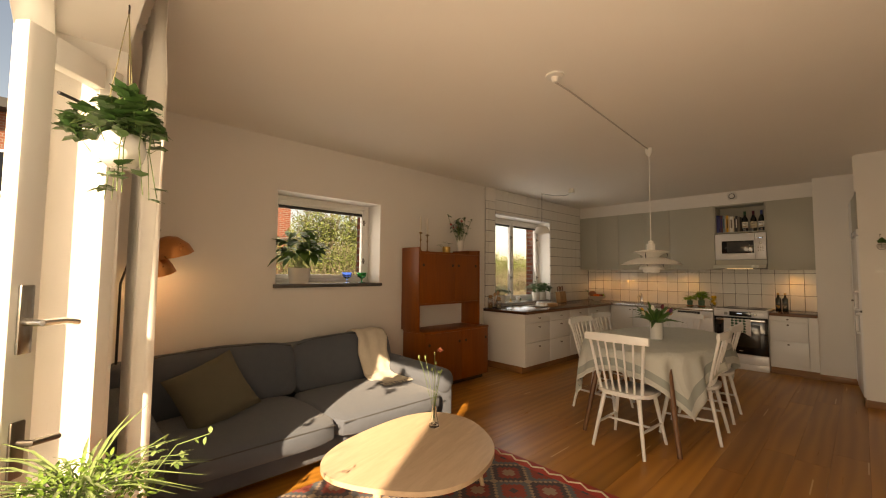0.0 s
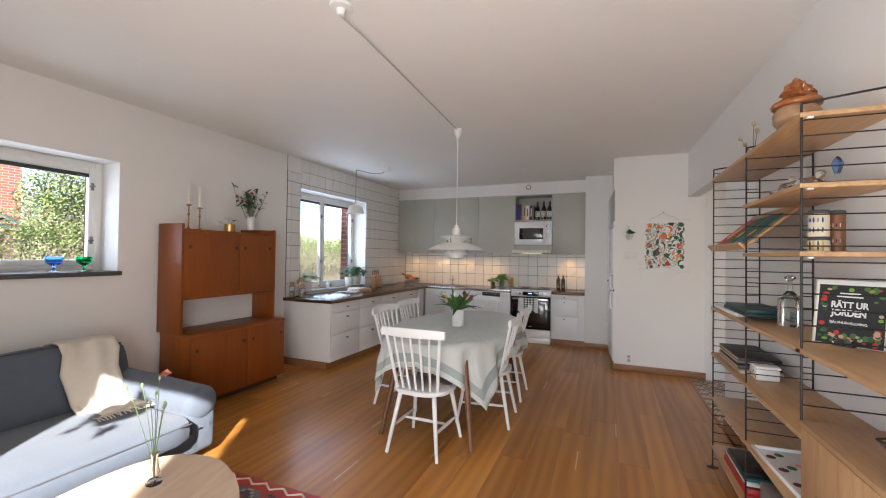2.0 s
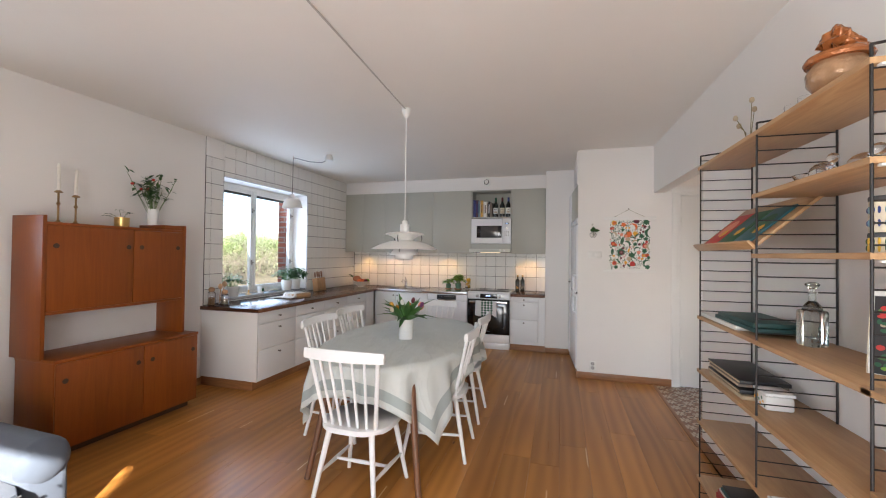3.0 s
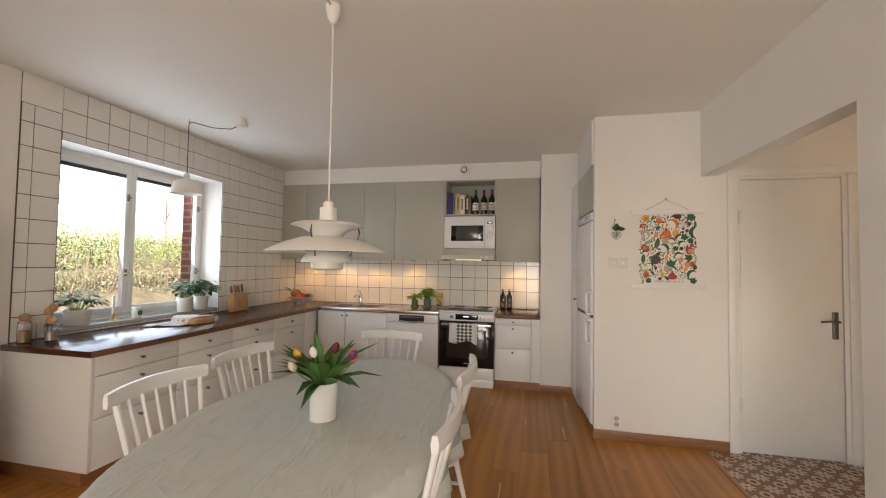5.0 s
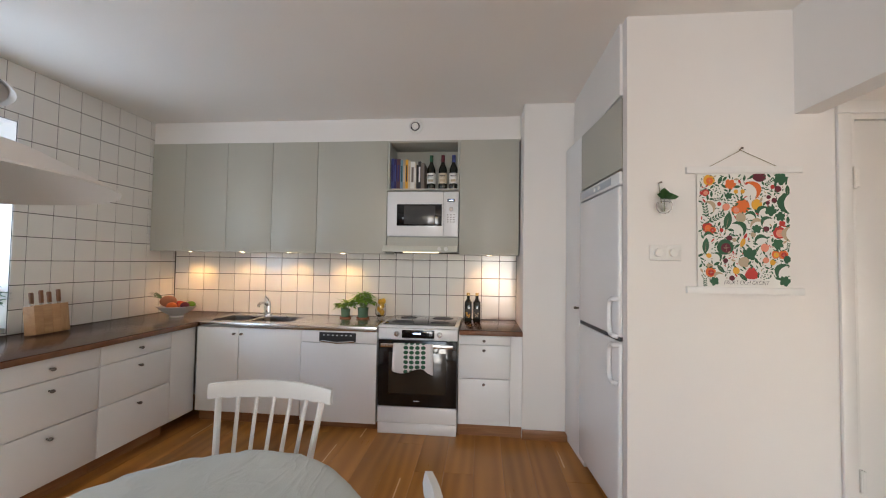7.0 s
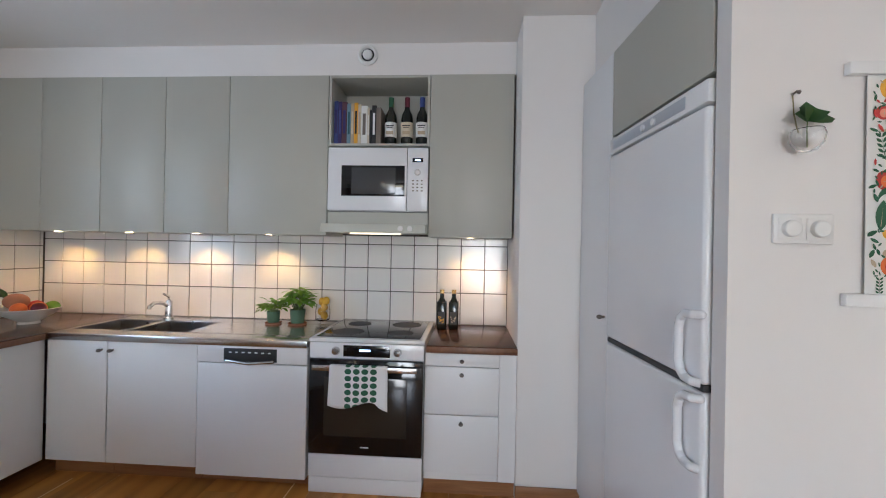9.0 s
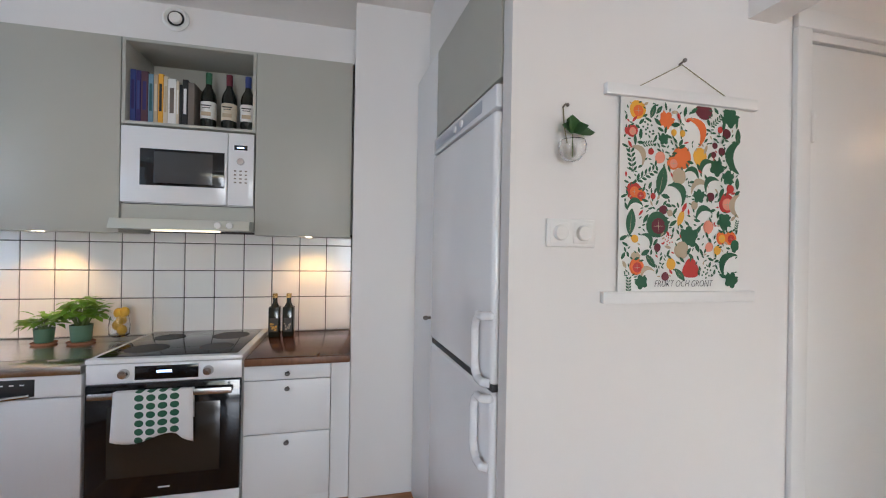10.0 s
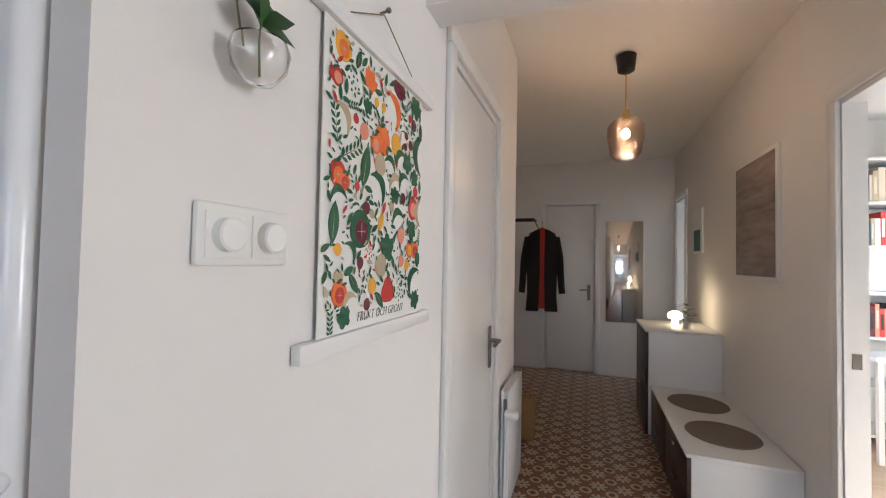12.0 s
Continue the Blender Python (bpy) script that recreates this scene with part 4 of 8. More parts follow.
def sink():
    t = thing("steel_worktop", "stainless steel worktop with a double sink bowl", "worktop")
    s = Shape()
    x0, x1, y0, y1 = FX + 0.032, -0.94, FY - 0.02, 7.266
    bowls = ((-2.385, -2.085), (-2.045, -1.70))
    by0, by1 = 6.78, 7.10
    s.box((x0, y0, CT0), (x1, by0, CT1), 0.003).box((x0, by1, CT0), (x1, y1, CT1), 0.003)
    edges = [x0, *[v for b in bowls for v in b], x1]
    for a, b in zip(edges[::2], edges[1::2]):
        s.box((a, by0, CT0), (b, by1, CT1))
    part("top", s, STEEL, t)
    for a, b in bowls:
        s = Shape()
        k = 0.004
        z = CT1 - 0.15
        s.box((a, by0, z), (b, by1, z + k))
        s.box((a, by0, z), (a + k, by1, CT1 - 0.002)).box((b - k, by0, z), (b, by1, CT1 - 0.002))
        s.box((a, by0, z), (b, by0 + k, CT1 - 0.002)).box((a, by1 - k, z), (b, by1, CT1 - 0.002))
        bowl = part("bowl", s, SATIN_STEEL, t)
        part("drain", Shape().lathe([(0.0, 0.0), (0.03, 0.0), (0.034, 0.004), (0.0, 0.005)], ((a + b) / 2, (by0 + by1) / 2, z + k), 16), DARKGREY, bowl)
    tap = thing("tap", "chrome single-lever kitchen tap at the sink", "tap", (-2.10, 7.16, CT1))
    tap.scale = (1.25, 1.1, 1.1)
    part("body", Shape().lathe([(0.026, 0), (0.026, 0.01), (0.02, 0.014), (0.019, 0.10), (0.014, 0.115), (0.0, 0.118)]), CHROME, tap)
    part("spout", Shape().tube([(0, 0, 0.075), (0, -0.06, 0.105), (0, -0.12, 0.11), (0, -0.15, 0.095), (0, -0.152, 0.08)], 0.011), CHROME, tap)
    part("lever", Shape().tube([(0, 0, 0.115), (0.0, 0.0, 0.135), (0.0, -0.045, 0.155)], 0.007), CHROME, tap)


sink()


def dishwasher():
    x0, x1 = -1.548, -0.94
    d = thing("dishwasher", "white built-in dishwasher with a black control strip", "dishwasher")
    part("body", Shape().box((x0 + 0.004, FY + 0.02, 0.06), (x1 - 0.004, 7.25, CT0 - 0.004)), APPL, d)
    part("door", Shape().box((x0, FY - 0.012, 0.062), (x1, FY + 0.018, 0.668), 0.006), APPL, d)
    panel = part("control_panel", Shape().box((x0, FY - 0.012, 0.672), (x1, FY + 0.018, 0.763), 0.005), APPL, d)
    part("handle_recess", Shape().box((-1.40, FY - 0.0145, 0.680), (-1.105, FY - 0.008, 0.752), 0.003), BLACK, panel)
    part("handle_grip", Shape().tube([(-1.385, FY - 0.014, 0.685), (-1.25, FY - 0.032, 0.676), (-1.12, FY - 0.014, 0.685)], 0.009), STEEL, panel)
    for i in range(7):
        part("button", Shape().box((-1.37 + i * 0.036, FY - 0.016, 0.728), (-1.355 + i * 0.036, FY - 0.0143, 0.733)), WHITEINK, panel)
    part("plinth", Shape().box((x0, FY + 0.06, 0), (x1, FY + 0.08, 0.058)), BASEBOARD, d, "brown wooden plinth")


dishwasher()


def cooker():
    x0, x1 = -0.928, -0.316
    c = thing("cooker", "white freestanding cooker with a black glass oven door", "cooker")
    part("body", Shape().box((x0 + 0.002, FY + 0.01, 0.02), (x1 - 0.002, 7.26, 0.80), 0.004), APPL, c)
    part("hob_rim", Shape().box((x0 - 0.004, FY - 0.012, 0.801), (x1 + 0.004, 7.262, 0.822), 0.006), APPL, c)
    hob = part("hob", Shape().box((x0 + 0.025, FY + 0.02, 0.8225), (x1 - 0.025, 7.23, 0.826), 0.002), BLACKGLASS, c)
    for x, y, r in ((-0.77, 6.83, 0.09), (-0.47, 6.83, 0.075), (-0.77, 7.08, 0.07), (-0.47, 7.08, 0.09)):
        part("cooking_zone", Shape().lathe([(r, 0), (r, 0.0006), (r - 0.003, 0.0007), (r - 0.003, 0.0001)], (x, y, 0.8262), 32), DARKGREY, hob)
    panel = part("control_panel", Shape().box((x0, FY - 0.010, 0.716), (x1, FY + 0.009, 0.799), 0.004), APPL, c)
    part("display", Shape().box((-0.745, FY - 0.013, 0.728), (-0.495, FY - 0.0095, 0.788), 0.002), BLACKGLASS, panel)
    part("digits", Shape().box((-0.66, FY - 0.0136, 0.757), (-0.60, FY - 0.0132, 0.768)), DISPLAY, panel)
    for x in (-0.785, -0.455):
        k = part("dial", Shape().lathe([(0.022, 0), (0.022, 0.004), (0.019, 0.014), (0.017, 0.02), (0.0, 0.021)], m=pose(x, FY - 0.0105, 0.757, 90, 0, 0)), STEEL, panel)
    door = part("oven_door", Shape().box((x0 + 0.003, FY - 0.018, 0.212), (x1 - 0.003, FY + 0.008, 0.712), 0.004), BLACKGLASS, c)
    part("oven_window", Shape().box((x0 + 0.085, FY - 0.0205, 0.31), (x1 - 0.085, FY - 0.0175, 0.62), 0.001), plain("oven_window_glass", (0.03, 0.026, 0.02), 0.1, bump=0), door)
    part("oven_handle", Shape().box((x0 + 0.03, FY - 0.058, 0.662), (x1 - 0.03, FY - 0.046, 0.690), 0.004).box((x0 + 0.035, FY - 0.05, 0.668), (x0 + 0.055, FY - 0.017, 0.684)).box((x1 - 0.055, FY - 0.05, 0.668), (x1 - 0.035, FY - 0.017, 0.684)), STEEL, door)
    part("badge", Shape().box((-0.645, FY - 0.0195, 0.252), (-0.60, FY - 0.0178, 0.258)), WHITEINK, door)
    part("storage_drawer", Shape().box((x0 + 0.002, FY - 0.008, 0.085), (x1 - 0.002, FY + 0.009, 0.206), 0.004), APPL, c)
    part("plinth", Shape().box((x0 + 0.004, FY - 0.004, 0.0), (x1 - 0.004, FY + 0.009, 0.082), 0.003), APPL, c)
    # tea towel folded over the oven handle
    s = Shape()
    n, mrows = 14, 12
    grid = []
    for j in range(mrows + 1):
        row = []
        for i in range(n + 1):
            u = i / n
            x = -0.80 + 0.30 * u + 0.012 * (j / mrows) * (u - 0.5)
            z = 0.694 - 0.205 * j / mrows - (0.018 * math.sin(u * 7) + 0.012 * (u > 0.85)) * (j / mrows)
            y = FY - 0.064 - 0.006 * math.sin(u * 13 + j * 0.15) * (j / mrows) - 0.004 * math.sin(u * 5)
            row.append(s.bm.verts.new((x, y, z)))
        grid.append(row)
    back = [s.bm.verts.new((v.co.x, FY - 0.040, 0.694)) for v in grid[0]]
    low = [s.bm.verts.new((v.co.x, FY - 0.034, 0.56)) for v in grid[0]]
    rows = [low, back, *grid]
    for a, b in zip(rows, rows[1:]):
        for i in range(n):
            s.bm.faces.new((a[i], a[i + 1], b[i + 1], b[i]))
    tow = solid("tea_towel", s, TOWEL, "white tea towel with green leaf dots on the oven handle", "towel")
    md = tow.modifiers.new("thick", "SOLIDIFY")
    md.thickness = 0.003


cooker()


def narrow_drawers():
    x0, x1 = -0.312, 0.077
    u = thing("narrow_drawer_cabinet", "narrow white three-drawer cabinet beside the cooker", "cabinet")
    part("body", Shape().box((x0 + 0.002, FY + 0.021, 0.09), (x1, 7.26, CT0 - 0.002)), CAB_WHITE, u)
    for z0, z1 in ((0.693, 0.760), (0.440, 0.689), (0.135, 0.436)):
        f = part("drawer_front", Shape().box((x0 + 0.002, FY, z0), (x1, FY + 0.02, z1), 0.003), CAB_WHITE, u)
        knob(f, ((x0 + x1) / 2, FY, z1 - 0.035), (0, -1, 0))
    part("filler", Shape().box((x1 + 0.003, FY + 0.02, 0.09), (0.168, FY + 0.04, CT0 - 0.002)), CAB_WHITE, u)
    part("plinth", Shape().box((x0, FY + 0.05, 0), (0.168, FY + 0.07, 0.089)), BASEBOARD, u, "brown wooden plinth")


narrow_drawers()

UY = 6.945


def wall_cabinet(x0, x1, left=False):
    u = thing("wall_cabinet", "sage grey handleless wall cabinet over the tiles", "cabinet", group="kitchen wall cabinets")
    part("body", Shape().box((x0 + 0.001, UY + 0.019, 1.378), (x1 - 0.001, 7.27, 2.34)), CAB_GREY, u)
    part("door", Shape().box((x0 + 0.0015, UY, 1.376), (x1 - 0.0015, UY + 0.018, 2.342), 0.002), CAB_GREY, u)


for _a, _b in ((-3.12, -2.80), (-2.80, -2.40), (-2.40, -1.98), (-1.98, -1.57), (-1.57, -0.952), (-0.335, 0.160)):
    wall_cabinet(_a, _b)


def niche():
    x0, x1 = -0.950, -0.337
    n = thing("open_shelf", "open sage grey cabinet niche holding books and wine", "shelf")
    for xa, xb in ((x0, x0 + 0.016), (x1 - 0.016, x1)):
        part("side_panel", Shape().box((xa, UY + 0.002, 1.915), (xb, 7.25, 2.342), 0.001), CAB_GREY, n)
    part("top_panel", Shape().box((x0 + 0.0165, UY + 0.002, 2.326), (x1 - 0.0165, 7.25, 2.342), 0.001), CAB_GREY, n)
    part("bottom_panel", Shape().box((x0 + 0.0165, UY + 0.002, 1.918), (x1 - 0.0165, 7.25, 1.932), 0.001), CAB_GREY, n)
    part("back_panel", Shape().box((x0 + 0.0165, 7.235, 1.9325), (x1 - 0.0165, 7.25, 2.3255)), CAB_GREY, n)
    # microwave below
    w = thing("microwave", "white built-in microwave with a dark window", "microwave")
    part("body", Shape().box((x0 + 0.006, UY + 0.02, 1.525), (x1 - 0.006, 7.25, 1.908)), APPL, w)
    d = part("door", Shape().box((x0 + 0.004, UY - 0.008, 1.528), (-0.468, UY + 0.018, 1.905), 0.004), APPL, w)
    part("window_surround", Shape().box((-0.862, UY - 0.0105, 1.615), (-0.480, UY - 0.0075, 1.797), 0.001), BLACKGLASS, d)
    part("window", Shape().box((-0.80, UY - 0.0115, 1.628), (-0.535, UY - 0.0100, 1.785), 0.0005), plain("microwave_mesh_glass", (0.06, 0.06, 0.06), 0.12, bump=0), d)
    p = part("control_panel", Shape().box((-0.464, UY - 0.008, 1.528), (x1 - 0.004, UY + 0.018, 1.905), 0.004), APPL, w)
    part("display", Shape().box((-0.435, UY - 0.0105, 1.818), (-0.372, UY - 0.0075, 1.842)), BLACKGLASS, p)
    part("digits", Shape().box((-0.42, UY - 0.0112, 1.826), (-0.387, UY - 0.0106, 1.834)), DISPLAY, p)
    part("dial", Shape().lathe([(0.019, 0), (0.019, 0.006), (0.015, 0.012), (0.0, 0.0125)], m=pose(-0.403, UY - 0.0078, 1.757, 90, 0, 0)), CHROME, p)
    for i in range(3):
        for j in range(4):
            part("button", Shape().box((-0.435 + i * 0.026, UY - 0.0095, 1.645 + j * 0.020), (-0.424 + i * 0.026, UY - 0.0078, 1.652 + j * 0.020)), PEWTER, p)
    # cooker hood
    h = thing("cooker_hood", "slim white pull-out cooker hood", "hood")
    part("body", Shape().box((x0 + 0.003, UY + 0.01, 1.40), (x1 - 0.003, 7.25, 1.520)), CAB_GREY, h)
    part("visor", Shape().prism([(UY - 0.075, 1.395), (UY + 0.10, 1.395), (UY + 0.10, 1.445), (UY - 0.055, 1.445)], -0.965, -0.345, m=Matrix(((0, 0, 1, 0), (1, 0, 0, 0), (0, 1, 0, 0), (0, 0, 0, 1)))), plain("cream_hood_lacquer", (0.60, 0.60, 0.52), 0.35, var=0.02, bump=0.02), h)
    part("lamp_lens", Shape().box((-0.80, UY - 0.03, 1.386), (-0.50, UY + 0.02, 1.394), 0.002), HOODGLOW, h)
    for x in (-0.49, -0.435):
        part("dial", Shape().lathe([(0.017, 0), (0.015, 0.01), (0.0, 0.0105)], m=pose(x, UY - 0.066, 1.42, 90, 0, 0)), PLASTIC, h)


niche()


def books_on_edge(name, items, at, way, depth, z, group, label):
    """Books standing side by side from `at` along `way`; spines face the room."""
    p = Vector(at)
    w = Vector(way).normalized()
    out = Vector((w.y, -w.x, 0))
    for thick, high, mat_, stripe in items:
        b = thing("book", label, "book", group=group)
        c = p + w * thick / 2
        m = Matrix.Translation((c.x, c.y, z)) @ Matrix(((w.x, -out.x, 0, 0), (w.y, -out.y, 0, 0), (0, 0, 1, 0), (0, 0, 0, 1)))
        part("cover", Shape().box((-thick / 2 + 0.0005, 0, 0), (thick / 2 - 0.0005, depth, high), 0.0015, 1, m), mat_, b)
        part("spine_print", Shape().box((-thick * 0.25, -0.0006, high * 0.25), (thick * 0.25, 0.0005, high * 0.8), 0, 1, m), stripe, b)
        p += w * thick


_books = [(0.026, 0.265, BLUE, INDIGO), (0.022, 0.262, INDIGO, BLUE), (0.032, 0.260, PLUM, INDIGO), (0.024, 0.250, SKYBLUE, PETROL), (0.020, 0.25, BEIGE, CREAM), (0.024, 0.255, YELLOW, INK),
          (0.020, 0.245, CREAM, BEIGE), (0.038, 0.235, PAPER, PEWTER), (0.014, 0.225, CREAM, PAPER), (0.014, 0.21, INK, INK), (0.026, 0.238, BLACK, WHITEINK), (0.030, 0.225, FELT, FELT)]
books_on_edge("niche_books", _books, (-0.928, UY + 0.03, 0), (1, 0, 0), 0.19, 1.933, "cookbooks in the niche", "upright cookbook in the kitchen niche")


def wine_bottle(at, cap, paper, label):
    b = thing("wine_bottle", label, "bottle", at, group="wine bottles in the niche")
    part("glass", Shape().lathe([(0.036, 0), (0.037, 0.004), (0.037, 0.165), (0.033, 0.19), (0.016, 0.225), (0.014, 0.255), (0.015, 0.295), (0.0, 0.297)], seg=20), WINE, b)
    part("label", Shape().lathe([(0.0375, 0.05), (0.0378, 0.051), (0.0378, 0.139), (0.0375, 0.14)], seg=20), paper, b)
    s = Shape()
    s.box((-0.024, -0.0392, 0.115), (0.024, -0.036, 0.120)).box((-0.018, -0.0392, 0.104), (0.018, -0.036, 0.107))
    part("label_text", s, INK, b)
    part("label_drawing", Shape().box((-0.022, -0.0392, 0.064), (0.022, -0.036, 0.084)), BEIGE, b)
    part("capsule", Shape().lathe([(0.0152, 0.235), (0.0158, 0.298), (0.0, 0.3)], seg=16), cap, b)


wine_bottle((-0.585, 7.02, 1.933), DARKGREEN, PAPER, "dark wine bottle with green capsule and pale label")
wine_bottle((-0.485, 7.02, 1.933), MAROON, CREAM, "dark wine bottle with maroon capsule and cream label")
wine_bottle((-0.392, 7.02, 1.933), BLUE, PAPER, "dark wine bottle with blue capsule and white label")

# ventilation valve on the bulkhead
_v = thing("vent_valve", "round white ventilation valve above the cabinets", "vent")
part("rim", Shape().lathe([(0.052, 0.0), (0.062, 0.002), (0.062, 0.012), (0.05, 0.02), (0.04, 0.012), (0.04, 0.0)], m=pose(-0.722, 6.965, 2.468, 90, 0, 0)), PLASTIC, _v)
part("slot", Shape().lathe([(0.0, 0.001), (0.041, 0.001), (0.041, 0.004), (0, 0.004)], m=pose(-0.722, 6.964, 2.468, 90, 0, 0)), BLACK, _v)
part("disc", Shape().lathe([(0.029, 0.006), (0.030, 0.014), (0.024, 0.02), (0.0, 0.021)], m=pose(-0.722, 6.962, 2.468, 90, 0, 0)), PLASTIC, _v)


def spots():
    for i, x in enumerate((-2.84, -2.34, -1.88, -1.38, -0.08)):
        t = thing("under_cabinet_spot", "small round recessed cabinet spotlight", "lamp", (x, 7.10, 1.377), group="under-cabinet spotlights")
        part("ring", Shape().lathe([(0.034, -0.006), (0.034, 0.0), (0.024, 0.0), (0.024, -0.006)], seg=20), STEEL, t)
        part("lens", Shape().lathe([(0.0, -0.003), (0.023, -0.003), (0.023, -0.001), (0.0, -0.001)], seg=20), SPOTGLOW, t)
        la = bpy.data.lights.new("spot_light", "SPOT")
        la.energy, la.color, la.spot_size, la.spot_blend, la.shadow_soft_size = SPOT_POWER, (1.0, 0.52, 0.17), radians(118), 0.7, 0.02
        ob = new("spot_light", la)
        ob.matrix_world = look((x, 7.10, 1.366), (x, 7.19, 0.8))


spots()


def fridge():
    f = thing("fridge_freezer", "tall white fridge freezer with loop handles", "fridge")
    skew = pose(0.50, 6.32, 0, 0, 0, 4.1) @ pose(-0.50, -6.32, 0)
    f.matrix_world = skew
    y0, y1 = 5.707, 6.335
    part("body", Shape().box((0.545, y0 + 0.01, 0.03), (1.19, y1 - 0.002, 1.785), 0.004), APPL, f)
    up = part("upper_door", Shape().box((0.498, y0, 0.945), (0.544, y1, 1.712), 0.014, 3), APPL, f)
    low = part("lower_door", Shape().box((0.498, y0, 0.075), (0.544, y1, 0.925), 0.014, 3), APPL, f)
    strip = part("control_strip", Shape().box((0.500, y0, 1.718), (0.544, y1, 1.785), 0.008), APPL, f)
    part("panel_insert", Shape().box((0.4985, y0 + 0.10, 1.732), (0.502, y1 - 0.04, 1.770), 0.001), plain("grey_panel", (0.42, 0.45, 0.50), 0.4), strip)
    for y in (5.98, 6.05):
        part("button", Shape().lathe([(0.013, 0), (0.012, 0.006), (0, 0.0065)], m=pose(0.4985, y, 1.750, 0, -90, 0)), APPL, strip)
    for door, z0, z1 in ((up, 0.950, 1.138), (low, 0.715, 0.908)):
        ya, yb, xx = y0 + 0.010, y0 + 0.084, 0.482
        pts = [(0.500, ya, z0), (xx, ya + 0.012, z0 + 0.002), (xx, yb - 0.03, z0 + 0.004), (xx, yb - 0.010, z0 + 0.018), (xx, yb, z0 + 0.045), (xx, yb, z1 - 0.045), (xx, yb - 0.010, z1 - 0.018), (xx, yb - 0.03, z1 - 0.004), (xx, ya + 0.012, z1 - 0.002), (0.500, ya, z1)]
        s = Shape()
        for a, b in zip(pts, pts[1:]):
            s.rod(a, b, 0.0125, 0.0125, 14).ball(b, 0.0125, (1, 1, 1), 14, 10)
        part("handle", s, APPL, door)
    part("gasket", Shape().box((0.505, y0 + 0.006, 0.926), (0.56, y1 - 0.004, 0.944)), DARKGREY, f)
    u = thing("over_fridge_cabinet", "sage grey cabinet over the fridge", "cabinet")
    u.matrix_world = skew
    part("body", Shape().box((0.535, y0, 1.80), (1.19, y1, 2.165)), CAB_GREY, u)
    part("door", Shape().box((0.512, y0, 1.80), (0.534, y1 - 0.002, 2.163), 0.002), CAB_GREY, u)
    t = thing("broom_cupboard", "tall narrow white cupboard beside the fridge", "cupboard")
    t.matrix_world = skew
    part("body", Shape().box((0.535, y1 + 0.003, 0.0), (1.19, 6.698, 2.165)), CAB_WHITE, t)
    d = part("door", Shape().box((0.512, y1 + 0.004, 0.07), (0.534, 6.69, 2.163), 0.002), CAB_WHITE, t)
    knob(d, (0.512, y1 + 0.05, 1.02), (-1, 0, 0))


fridge()


# ---- on the worktops ----
def pot(at, r, h, mat_, rim=0.006):
    return Shape().lathe([(0.0, 0.0), (r * 0.82, 0.0), (r * 0.86, 0.006), (r, h), (r - rim, h), (r - rim * 1.2, h * 0.82), (0.0, h * 0.82)], at, 24)


def leafy_plant(name, at, r, h, crown, n, leaf_len, label, seed, mat_=None, pot_mat=None, droop=0.35, saucer=None):
    """A pot with a mound of separate leaves on thin stems."""
    rng = random.Random(seed)
    t = thing(name, label, "plant", at)
    part("pot", pot((0, 0, 0), r, h, None), pot_mat or CERAMIC_MATT, t)
    part("soil", Shape().lathe([(r * 0.9, h * 0.83), (r * 0.5, h * 0.86), (0, h * 0.87)], seg=16), SOIL, t)
    if saucer:
        part("saucer", Shape().lathe([(r * 1.1, -0.012), (r * 1.25, -0.002), (r * 1.2, 0.0), (r * 0.9, -0.006), (0, -0.006)], seg=20), saucer, t)
    stems, leaves = Shape(), Shape()
    for i in range(n):
        a = rng.uniform(0, 6.28)
        e = math.sqrt(rng.random())
        tip = Vector((crown[0] * e * math.cos(a), crown[0] * e * math.sin(a), h + crown[1] * (1 - 0.6 * e * e) * rng.uniform(0.45, 1.0)))
        root = Vector((r * 0.4 * e * math.cos(a), r * 0.4 * e * math.sin(a), h * 0.84))
        if i % 3 == 0:
            stems.tube([root, root.lerp(tip, 0.55) + Vector((0, 0, 0.02)), tip], 0.0016, 5)
        w = Vector((math.cos(a + rng.uniform(-0.8, 0.8)), math.sin(a + rng.uniform(-0.8, 0.8)), rng.uniform(-0.3, 0.6)))
        leaves.leaf(tip, w, (0, 0, 1), leaf_len * rng.uniform(0.65, 1.2), leaf_len * 0.5 * rng.uniform(0.8, 1.1), droop * rng.uniform(0.5, 1.4))
    part("stems", stems, STEM, t)
    part("foliage", leaves, mat_ or LEAF, t)
    return t


SILLZ = 0.849
leafy_plant("potted_plant", (-3.20, 4.60, CT1 + 0.047), 0.085, 0.115, (0.14, 0.15), 130, 0.065, "low bushy green plant in a wide white pot", 21)
leafy_plant("potted_plant", (-3.16, 5.50, CT1 + 0.047), 0.070, 0.135, (0.14, 0.18), 110, 0.08, "green leafy plant in a white pot at the window", 22)
leafy_plant("potted_plant", (-3.17, 5.70, CT1 + 0.047), 0.068, 0.135, (0.135, 0.18), 110, 0.08, "green leafy plant in a white pot at the window", 23)
leafy_plant("potted_basil", (-1.345, 7.10, CT1 + 0.012), 0.042, 0.07, (0.062, 0.085), 110, 0.055, "small basil in a green pot on a clay saucer", 24, LEAF_BASIL, plain("green_pot", (0.10, 0.19, 0.11), 0.5), 0.3, TERRACOTTA)
leafy_plant("potted_basil", (-1.185, 7.10, CT1 + 0.012), 0.048, 0.085, (0.078, 0.155), 170, 0.065, "bushy basil in a green pot on a clay saucer", 25, LEAF_BASIL, plain("green_pot_large", (0.11, 0.20, 0.12), 0.5), 0.3, TERRACOTTA)


